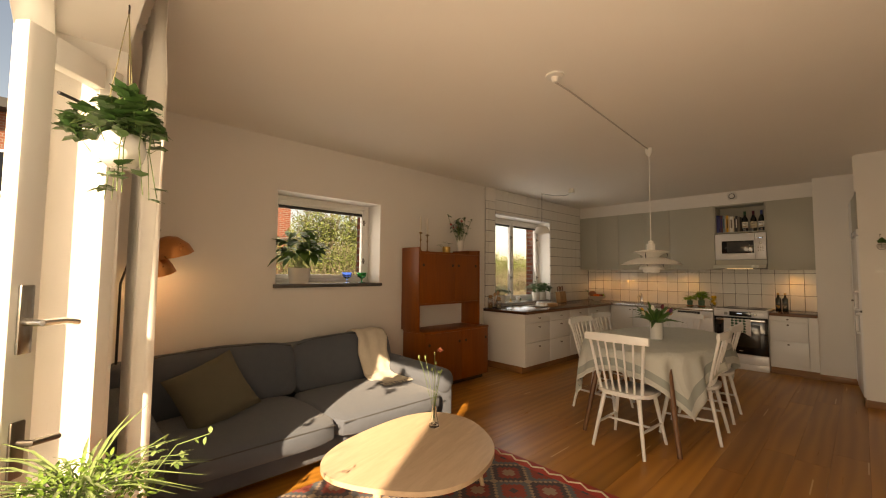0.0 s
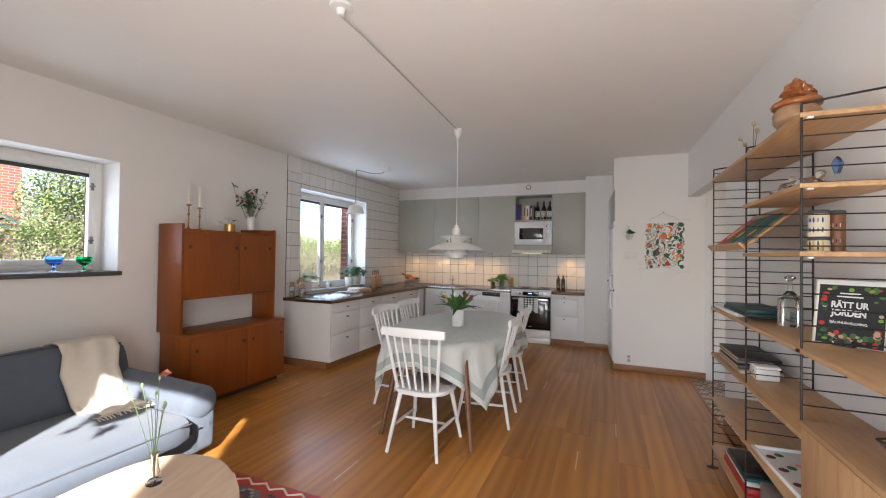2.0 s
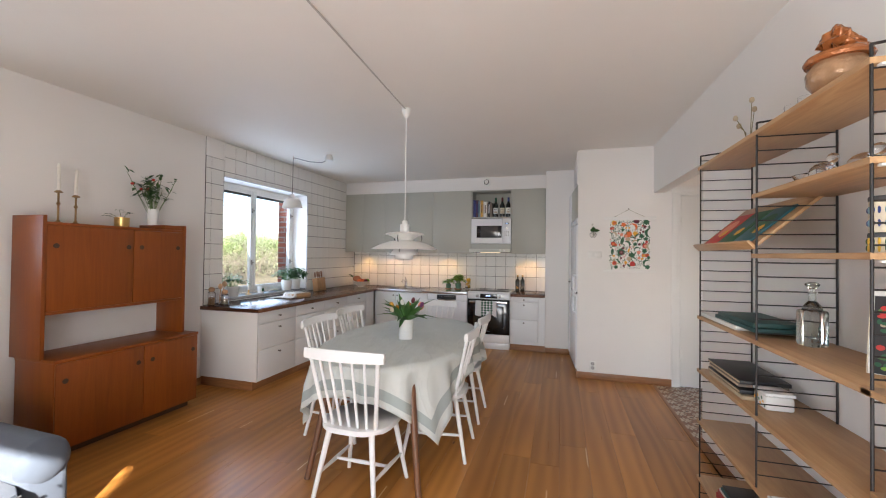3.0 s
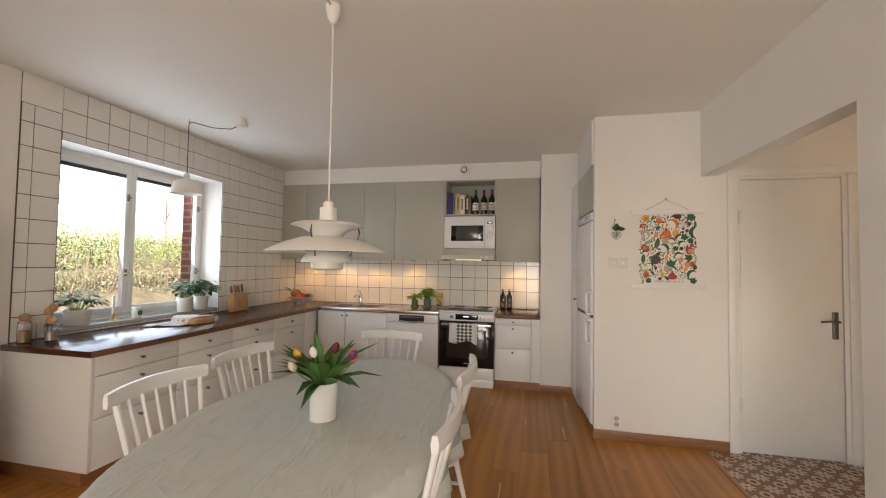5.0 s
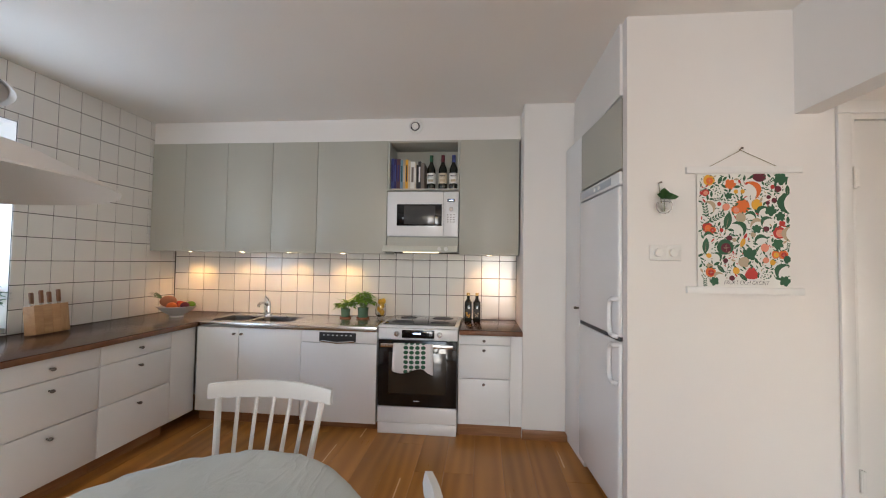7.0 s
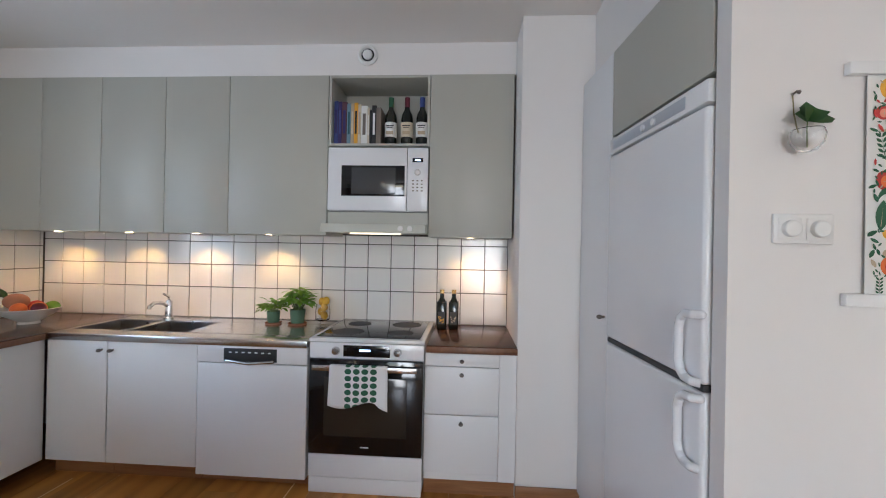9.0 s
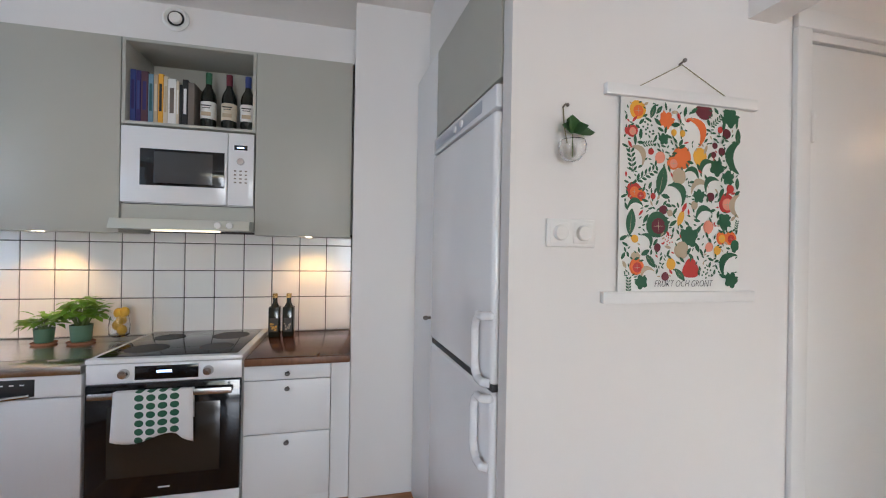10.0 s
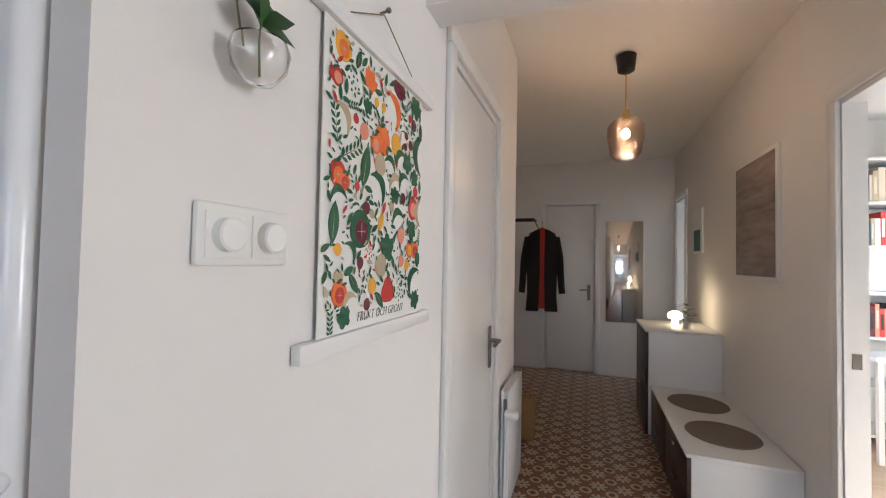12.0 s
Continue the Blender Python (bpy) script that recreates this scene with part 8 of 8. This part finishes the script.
    plan = ("cyo:13,6,19,0 bg:21,15,17,0 crp:9,17,13,0 fo:36,10,21,60 dm:64,3,31,5 ko:61,14,32,-60 sg:78,8,18,40 fg:90,5,25,60 dr:81,13,11,70 dy:42,17,11,80 "
            "dy:49,17,11,70 fg:34,20,14,100 kb:14,29,23,-50 cr:24,27,7,0 dp:30,31,19,50 sg:9,32,26,100 sg:21,39,28,30 coo:49,29,24,0 cop:42,32,15,0 dy:64,30,28,85 "
            "kg:70,33,22,40 kg:58,37,19,-20 kg:96,26,37,85 cm:77,21,7,0 cm:83,24,9,0 cm:76,26,7,0 cm:87,14,11,0 fg:79,33,21,60 cbb:47,39,17,0 lg:33,42,29,78 "
            "kg:46,48,27,-50 kb:64,44,23,20 kg:74,42,21,40 fg:89,38,18,20 cro:11,48,18,0 cor:16,50,13,0 dr:26,51,10,80 kg:12,55,18,10 crp:88,52,21,0 db:60,55,14,80 "
            "fg:64,49,17,90 cm:74,49,10,0 kb:97,53,26,88 cr:91,44,10,0 dm:33,57,15,0 db:39,58,11,-40 kg:68,58,22,20 lg:9,64,25,85 cgm:30,65,27,0 ly:49,61,17,70 "
            "fg:86,62,21,-20 dy:11,72,13,-30 dm:30,78,13,80 kg:22,73,17,-50 br:39,73,12,0 fg:56,71,26,90 lg:64,67,10,60 dp:72,67,21,80 coy:84,71,14,0 cor:92,71,15,0 "
            "dp:72,77,16,40 dy:80,79,15,70 cg:96,75,12,0 cbb:50,78,18,0 dy:41,84,18,-75 pr:58,88,24,0 lg:25,84,16,-50 cb:13,82,11,0 cor:14,87,17,0 kb:22,90,17,30 "
            "cm:37,92,9,0 lg:49,91,16,-45 bg:72,90,15,0 kg:90,85,29,55 fg:93,94,20,70 sg:8,96,17,90 fg:18,95,17,110 lg:25,6,14,70 lg:30,5,10,50 lg:97,15,16,90 "
            "lg:97,41,12,90 sg:22,23,16,10 sg:97,64,14,80 ").split()
    for item in plan:
        k, q = item.split(":")
        u, v, r, turn = (float(n) for n in q.split(","))
        draw(k[0], k[1:], u / 100, v / 100, r / 1000 * (1.55 if k[0] in "kl" else 1.38), turn)
    tries = 0
    while tries < 6000 and len(taken) < 420:
        tries += 1
        r = rng.choice((0.016, 0.012, 0.009, 0.006))
        u, v = rng.uniform(0.03, 0.97), rng.uniform(0.02, 0.925)
        if all(math.hypot(u * W - a, v * H - b) > (r * 0.72 + c * 0.62) for a, b, c in taken):
            ink(rng.choice("gggggggbrg"), u, v, pointed(r, rng.uniform(0.3, 0.45)), rng.uniform(0, 3.1))
            taken.append((u * W, v * H, r))
    # wall vase
    v = thing("wall_vase", "half-round clear glass wall vase with a green cutting", "vase", (0.716, Y - 0.038, 1.592))
    v.scale = (0.8, 0.8, 0.85)
    part("glass", Shape().lathe([(0.0, -0.045), (0.022, -0.040), (0.040, -0.020), (0.045, 0.004), (0.040, 0.020), (0.037, 0.018), (0.041, 0.003), (0.036, -0.018), (0.02, -0.036), (0, -0.040)], seg=28), GLASS, v)
    part("string", Shape().tube([(0.0, 0.035, 0.02), (-0.008, 0.042, 0.08), (-0.012, 0.042, 0.135)], 0.002, 5), STEM_DRY, v)
    part("nail", Shape().rod((-0.012, 0.044, 0.135), (-0.012, 0.025, 0.14), 0.003).ball((-0.004, 0.028, 0.138), 0.006), PEWTER, v)
    part("stem", Shape().tube([(0, 0, -0.03), (0.002, 0.005, 0.02), (0.0, 0.0, 0.05)], 0.002, 5), STEM, v)
    l = Shape()
    for w, ln in (((1, -0.1, 0.25), 0.085), ((0.1, 0.0, 1), 0.06), ((-0.8, -0.3, 0.5), 0.045), ((0.5, -0.7, 0.4), 0.05), ((-0.3, -0.6, 0.9), 0.05)):
        l.leaf((0, 0, 0.045), w, (0, -0.8, 0.6), ln, 0.056, 0.25)
    part("leaves", l, LEAF, v)
    # dimmers, outlet
    d = thing("dimmer_switch", "white double dimmer switch plate", "switch")
    part("plate", Shape().box((0.662, Y - 0.010, 1.333), (0.806, Y - 0.0005, 1.408), 0.004), PLASTIC, d)
    for x in (0.700, 0.768):
        part("inset", Shape().box((x - 0.028, Y - 0.0118, 1.343), (x + 0.028, Y - 0.0095, 1.398), 0.002), PLASTIC, d)
        part("knob", Shape().lathe([(0.021, 0), (0.0205, 0.012), (0.018, 0.014), (0, 0.0142)], m=pose(x, Y - 0.0118, 1.3705, 90, 0, 0), seg=28), PLASTIC, d)
    o = thing("power_outlet", "white double power outlet near the floor", "outlet")
    part("plate", Shape().box((0.685, Y - 0.012, 0.100), (0.757, Y - 0.0005, 0.198), 0.006), PLASTIC, o)
    for z in (0.127, 0.171):
        part("socket", Shape().lathe([(0.020, 0), (0.020, 0.001), (0.0, 0.001)], m=pose(0.721, Y - 0.0122, z, 90, 0, 0), seg=20), plain("socket_well", (0.45, 0.44, 0.42), 0.5), o)
        for dx in (-0.008, 0.008):
            part("pin_hole", Shape().lathe([(0.003, 0), (0.003, 0.001), (0, 0.001)], m=pose(0.721 + dx, Y - 0.0134, z, 90, 0, 0), seg=8), BLACK, o)


poster()


# ---- hall ----
def hall_things():
    l = thing("hall_pendant", "smoked glass pendant lamp with a black ceiling cup, lit", "lamp", (2.93, 5.012, 0))
    part("canopy", Shape().lathe([(0.045, HZ), (0.058, HZ - 0.01), (0.048, HZ - 0.10), (0.02, HZ - 0.115), (0, HZ - 0.116)], seg=24), BLACK, l)
    part("cord", Shape().rod((0, 0, HZ - 0.11), (0, 0, 2.26), 0.0035), BRASS, l)
    part("socket", Shape().lathe([(0.012, 2.27), (0.022, 2.26), (0.024, 2.20), (0, 2.20)], seg=16), BRASS, l)
    part("shade", Shape().lathe([(0.026, 2.215), (0.066, 2.205), (0.102, 2.165), (0.106, 2.11), (0.096, 2.06), (0.088, 2.0), (0.06, 1.965), (0.02, 1.955), (0.0, 1.955), (0.0, 1.959), (0.058, 1.97), (0.084, 2.003), (0.092, 2.06), (0.102, 2.11), (0.098, 2.163), (0.068, 2.20), (0.026, 2.21)], seg=32), GLASS_SMOKE, l, "rippled smoked glass shade")
    part("bulb", Shape().ball((0, 0, 2.12), 0.024, (1, 1, 1.2)), BULB, l)
    la = bpy.data.lights.new("hall_light", "POINT")
    la.energy, la.color, la.shadow_soft_size = HALL_POWER, (1.0, 0.72, 0.44), 0.03
    new("hall_light", la).location = (2.93, 5.012, 2.11)

    # bench of low cabinets with felt pads
    b = thing("hall_bench", "low white bench cabinet with dark brown fronts", "cabinet")
    part("body", Shape().box((2.66, HALL_S + 0.004, 0.02), (3.835, 4.725, 0.385), 0.002), CAB_WHITE, b)
    part("top", Shape().box((2.655, HALL_S + 0.004, 0.386), (3.84, 4.75, 0.405), 0.002), CAB_WHITE, b)
    for x0, x1 in ((2.66, 3.245), (3.25, 3.835)):
        for z0, z1 in ((0.02, 0.20), (0.205, 0.384)):
            f = part("drawer_front", Shape().box((x0 + 0.002, 4.726, z0), (x1 - 0.002, 4.746, z1), 0.002), DARKWOODFRONT, b)
            part("grip", Shape().box(((x0 + x1) / 2 - 0.04, 4.747, z1 - 0.05), ((x0 + x1) / 2 + 0.04, 4.760, z1 - 0.04), 0.002), STEEL, f)
    for x in (2.98, 3.50):
        solid("seat_pad", Shape().lathe([(0.0, 0.0), (0.175, 0.0), (0.18, 0.004), (0.175, 0.010), (0.0, 0.010)], (x, 4.51, 0.406), 40), FELT, "round grey-brown felt seat pad", "seat pad", "felt pads on the hall bench")
    c = thing("hall_cabinet", "tall white hall cabinet with dark brown fronts", "cabinet")
    part("body", Shape().box((3.845, HALL_S + 0.004, 0.02), (4.45, 4.765, 0.815), 0.002), CAB_WHITE, c)
    part("top", Shape().box((3.843, HALL_S + 0.004, 0.816), (4.455, 4.79, 0.835), 0.002), CAB_WHITE, c)
    for z0, z1 in ((0.02, 0.40), (0.405, 0.812)):
        f = part("flap_front", Shape().box((3.85, 4.766, z0), (4.447, 4.786, z1), 0.002), DARKWOODFRONT, c)
        part("grip", Shape().box((4.10, 4.787, z1 - 0.05), (4.20, 4.80, z1 - 0.04), 0.002), STEEL, f)
    m = thing("mushroom_lamp", "small glowing opal mushroom table lamp", "lamp", (4.20, 4.52, 0.835))
    m.scale = (0.72, 0.72, 0.85)
    part("base", Shape().lathe([(0.035, 0), (0.038, 0.005), (0.034, 0.07), (0, 0.07)], seg=20), NIGHTLAMP, m)
    part("shade", Shape().lathe([(0.07, 0.065), (0.08, 0.085), (0.07, 0.12), (0.03, 0.14), (0, 0.142)], seg=24), NIGHTLAMP, m)
    la = bpy.data.lights.new("mushroom_light", "POINT")
    la.energy, la.color, la.shadow_soft_size = 0.2, (1.0, 0.72, 0.40), 0.06
    new("mushroom_light", la).location = (4.20, 4.46, 1.04)
    p = thing("small_plant", "small dark-leaved plant in a glass", "plant", (4.02, 4.47, 0.835))
    part("pot", Shape().lathe([(0.028, 0), (0.032, 0.05), (0.03, 0.05), (0.026, 0.006), (0, 0.006)], seg=16), CERAMIC, p)
    lf = Shape()
    rng = random.Random(3)
    for i in range(11):
        a = rng.uniform(0, 6.28)
        lf.leaf((0, 0, 0.06 + 0.012 * i), (math.cos(a), math.sin(a), 0.5), (0, 0, 1), 0.09, 0.05, 0.3)
    part("leaves", lf, LEAF, p)
    # pictures
    pic = thing("wall_picture", "sepia print in a thin white frame", "picture")
    part("frame", Shape().box((2.89, HALL_S + 0.001, 1.262), (3.53, HALL_S + 0.018, 2.0), 0.003), TRIM, pic)
    art, nt, pr, link = nodes_of("sepia_print")
    n = noise_tex(nt, coords(nt, (2, 1, 9), False), 3.0, 5.0)
    n2 = noise_tex(nt, coords(nt, (1, 1, 14), False), 1.2, 2.0)
    link(mix_color(nt, math_node(nt, "MULTIPLY_ADD", n, 0.9, math_node(nt, "MULTIPLY_ADD", n2, 0.7, -0.3)), (0.06, 0.04, 0.035, 1), (0.46, 0.37, 0.32, 1)), pr.inputs["Base Color"])
    part("print", Shape().box((2.915, HALL_S + 0.0185, 1.287), (3.505, HALL_S + 0.020, 1.975)), art, pic)
    pic = thing("wall_picture", "small teal landscape in a white frame", "picture")
    part("frame", Shape().box((4.36, HALL_S + 0.001, 1.45), (4.68, HALL_S + 0.018, 1.85), 0.003), TRIM, pic)
    part("print", Shape().box((4.41, HALL_S + 0.0185, 1.47), (4.63, HALL_S + 0.020, 1.66)), PETROL, pic)
    mi = thing("wall_mirror", "tall frameless wall mirror beside the end door", "mirror")
    part("glass", Shape().box((5.566, 4.60, 0.645), (5.578, 5.008, 1.85), 0.003), MIRROR, mi)
    # coat rack and coat
    r = thing("hat_rack", "black metal hat rack in the coat recess", "coat rack")
    s = Shape()
    for i in range(6):
        s.rod((4.80 + 0.05 * i, 5.78, 1.82), (4.80 + 0.05 * i, 6.55, 1.82), 0.006)
    for y in (5.78, 6.5):
        s.rod((4.78, y, 1.82), (5.08, y, 1.82), 0.007).rod((4.80, y, 1.82), (5.57, y, 1.70), 0.006)
    part("rack", s, BLACKMETAL, r)
    co = thing("coat", "black wool coat with a red lining on a hanger", "coat", (4.92, 5.70, 0), 10)
    co.scale = (1.0, 0.78, 1.0)
    part("hanger", Shape().tube([(0, 0, 1.80), (0, 0, 1.73), (0, -0.19, 1.66), (0, 0.19, 1.66), (0, 0, 1.73)], 0.006, 6), BLACKMETAL, co)
    s = Shape()
    for sg in (-1, 1):
        poly = [(sg * 0.035, 1.71), (sg * 0.10, 1.70), (sg * 0.20, 1.63), (sg * 0.21, 1.3), (sg * 0.20, 1.0), (sg * 0.22, 0.80), (sg * 0.045, 0.80), (sg * 0.03, 1.2)]
        s.prism(poly if sg > 0 else poly[::-1], -0.05, 0.06, 0.02, m=Matrix(((0, 0, 1, 0), (1, 0, 0, 0), (0, 1, 0, 0), (0, 0, 0, 1))))
    part("front", s, COATBLACK, co)
    for sg in (-1, 1):
        part("sleeve", Shape().tube([(0, sg * 0.19, 1.62), (0.0, sg * 0.245, 1.40), (-0.01, sg * 0.265, 1.15), (-0.02, sg * 0.28, 1.00)], lambda q: 0.055 - 0.012 * q, 12), COATBLACK, co)
    part("lining", Shape().box((-0.03, -0.05, 0.83), (0.04, 0.05, 1.72), 0.01), COATRED, co, "red lining")
    # radiator
    ra = thing("radiator", "white panel radiator with a valve on the hall wall", "radiator")
    part("panel", Shape().box((2.33, 5.578, 0.13), (2.74, 5.592, 0.70), 0.005).box((2.33, 5.608, 0.13), (2.74, 5.622, 0.70), 0.005).box((2.335, 5.592, 0.66), (2.735, 5.608, 0.695)), APPL, ra)
    part("valve", Shape().rod((2.30, 5.588, 0.60), (2.335, 5.588, 0.60), 0.012).lathe([(0.020, 0), (0.022, 0.05), (0.016, 0.06), (0, 0.06)], m=pose(2.30, 5.588, 0.60, 90, 0, 0), seg=16), PLASTIC, ra)
    part("pipe", Shape().tube([(2.305, 5.588, 0.59), (2.305, 5.588, 0.3), (2.305, 5.595, 0.0)], 0.008), APPL, ra)
    solid("paper_bag", Shape().box((3.42, 5.59, 0.0), (3.54, 5.78, 0.30), 0.004), CORK, "brown paper bag standing on the hall floor", "bag")


hall_things()


def study_things():
    s = thing("bookcase", "white bookcase filled with books in the study", "bookcase", (0, 0, 0))
    X0, X1 = 4.34, 4.70
    for y in (2.56, 3.30, 4.04):
        part("side", Shape().box((X0, y - 0.012, 0), (X1, y + 0.012, 2.2), 0.002), TRIM, s)
    for z in (0.06, 0.42, 0.80, 1.14, 1.50, 1.84, 2.18):
        part("shelf", Shape().box((X0, 2.573, z), (X1, 3.287, z + 0.022), 0.002), TRIM, s)
        part("shelf", Shape().box((X0, 3.313, z), (X1, 4.027, z + 0.022), 0.002), TRIM, s)
    part("back", Shape().box((X1, 2.55, 0), (X1 + 0.01, 4.05, 2.2)), TRIM, s)
    rng = random.Random(88)
    cols = (REDPRINT, PETROL, PAPER, CREAM, BLACK, DARKGREEN, BEIGE, MAROON, BLUE, PINK)
    for z in (1.522, 1.862, 0.822):
        for y0 in (2.60, 3.33):
            items = []
            used = 0.0
            while used < 0.62:
                th = rng.uniform(0.018, 0.045)
                items.append((th, rng.uniform(0.2, 0.27), rng.choice(cols), rng.choice((WHITEINK, CREAM, INK))))
                used += th
            # spines look towards -x
            books_on_edge("study_books", items, (X0 + 0.03, y0 + 0.64, 0), (0, -1, 0), 0.17, z, "books in the study", "upright book in the white bookcase")
    d = thing("desk", "small white desk with drawers in the study", "desk", (0, 0, 0))
    part("top", Shape().box((3.95, 2.75, 0.70), (4.32, 3.35, 0.73), 0.003), TRIM, d)
    for x, y in ((3.97, 2.78), (4.27, 2.78), (3.97, 3.30), (4.27, 3.30)):
        part("leg", Shape().box((x, y, 0), (x + 0.03, y + 0.03, 0.70)), TRIM, d)


study_things()


# ---- floor planks and wall tiles ----
def plank_floor():
    base = structure("floor", Shape().box((DEEP, -0.35, -0.12), (1.335, 7.45, -0.016)), plain("floor_gap", (0.11, 0.05, 0.02), 0.9), "wide oak plank floor with a satin finish", "floor")
    rng = random.Random(71)
    w = 0.185
    shared = {}
    x = WX
    i = 0
    while x < 1.335 - 0.02:
        ww = min(w, 1.335 - x)
        y = -0.05 - rng.uniform(0, 0.3)
        while y < 7.28:
            ln = rng.choice((1.6, 1.9, 2.2))
            y0, y1 = max(y, -0.35), min(y + ln, 7.28)
            if y1 - y0 > 0.05:
                key = (round(ww, 3), round(y1 - y0, 3))
                if key not in shared:
                    s = Shape().box((-ww / 2 + 0.0004, -(y1 - y0) / 2 + 0.0004, -0.015), (ww / 2 - 0.0004, (y1 - y0) / 2 - 0.0004, 0.0), 0.0006, 1)
                    shared[key] = mesh_of("plank", s, PLANK)
                ob = new("plank", shared[key])
                ob.location = (x + ww / 2, (y0 + y1) / 2, 0)
                ob.parent = base
            y += ln
        x += w
        i += 1


plank_floor()


def wall_tiles():
    P, G = 0.158, 0.005
    z0 = CT1
    full = mesh_of("tile", Shape().box((-P / 2 + G / 2, -0.003, -P / 2 + G / 2), (P / 2 - G / 2, 0.005, P / 2 - G / 2), 0.0015, 1), TILEWHITE)
    made = {}

    def tile(base, m, w, h):
        if abs(w - P) < 0.003 and abs(h - P) < 0.003:
            me = full
        else:
            key = (round(w, 3), round(h, 3))
            if key not in made:
                made[key] = mesh_of("tile", Shape().box((-w / 2 + G / 2, -0.003, -h / 2 + G / 2), (w / 2 - G / 2, 0.005, h / 2 - G / 2), 0.0012, 1), TILEWHITE)
            me = made[key]
        ob = new("tile", me)
        ob.parent = base
        ob.matrix_world = m

    north = structure("tiling_north", Shape().box((WX + 0.002, 7.272, z0), (0.169, 7.279, 1.40)), GROUT, "glossy white square tiles with dark grout behind the worktop", "tiling")
    x = -0.774 - 15 * P
    while x < 0.168:
        a, b = max(x, WX + 0.012), min(x + P, 0.168)
        rows = (z0, 1.013, 1.013 + P, 1.013 + 2 * P, 1.39)
        for za, zb in zip(rows, rows[1:]):
            if b - a > 0.02 and zb - za > 0.02:
                tile(north, pose((a + b) / 2, 7.270, (za + zb) / 2), b - a, zb - za)
        x += P
    west = structure("tiling_west", wall_with_holes(Shape(), "y", WX + 0.001, WX + 0.006, 4.165, 7.27, CZ, [WIN2]), GROUT, "glossy white square tiles round the kitchen window", "tiling")
    # only the part of the slab above the worktop carries tiles
    y = 4.237 - P
    turn = pose(0, 0, 0, 0, 0, 90)
    while y < 7.262:
        za = z0
        while za < CZ - 0.01:
            zb = min(za + P, CZ)
            top = 2.345 if y < 4.30 else CZ
            ya, yb = max(y, 4.168), min(y + P, 7.262)
            zc = min(zb, top)
            # cut by the window
            if ya < WIN2[1] and yb > WIN2[0] and za < WIN2[3] and zb > WIN2[2]:
                pieces = []
                if ya < WIN2[0]:
                    pieces.append((ya, WIN2[0], za, zc))
                if yb > WIN2[1]:
                    pieces.append((WIN2[1], yb, za, zc))
                if zb > WIN2[3]:
                    pieces.append((max(ya, WIN2[0]), min(yb, WIN2[1]), WIN2[3], zc))
                if za < WIN2[2]:
                    pieces.append((max(ya, WIN2[0]), min(yb, WIN2[1]), za, WIN2[2]))
            else:
                pieces = [(ya, yb, za, zc)]
            for p, q, r, t in pieces:
                if q - p > 0.015 and t - r > 0.015:
                    tile(west, pose(WX + 0.008, (p + q) / 2, (r + t) / 2) @ turn, q - p, t - r)
            za += P
        y += P
    solid("tile_cap", Shape().box((WX + 0.0065, 4.165, 2.346), (WX + 0.0135, 4.393, CZ), 0.002), WALL, "plain white plaster patch above the tile edge", "patch", kind="structure")


wall_tiles()
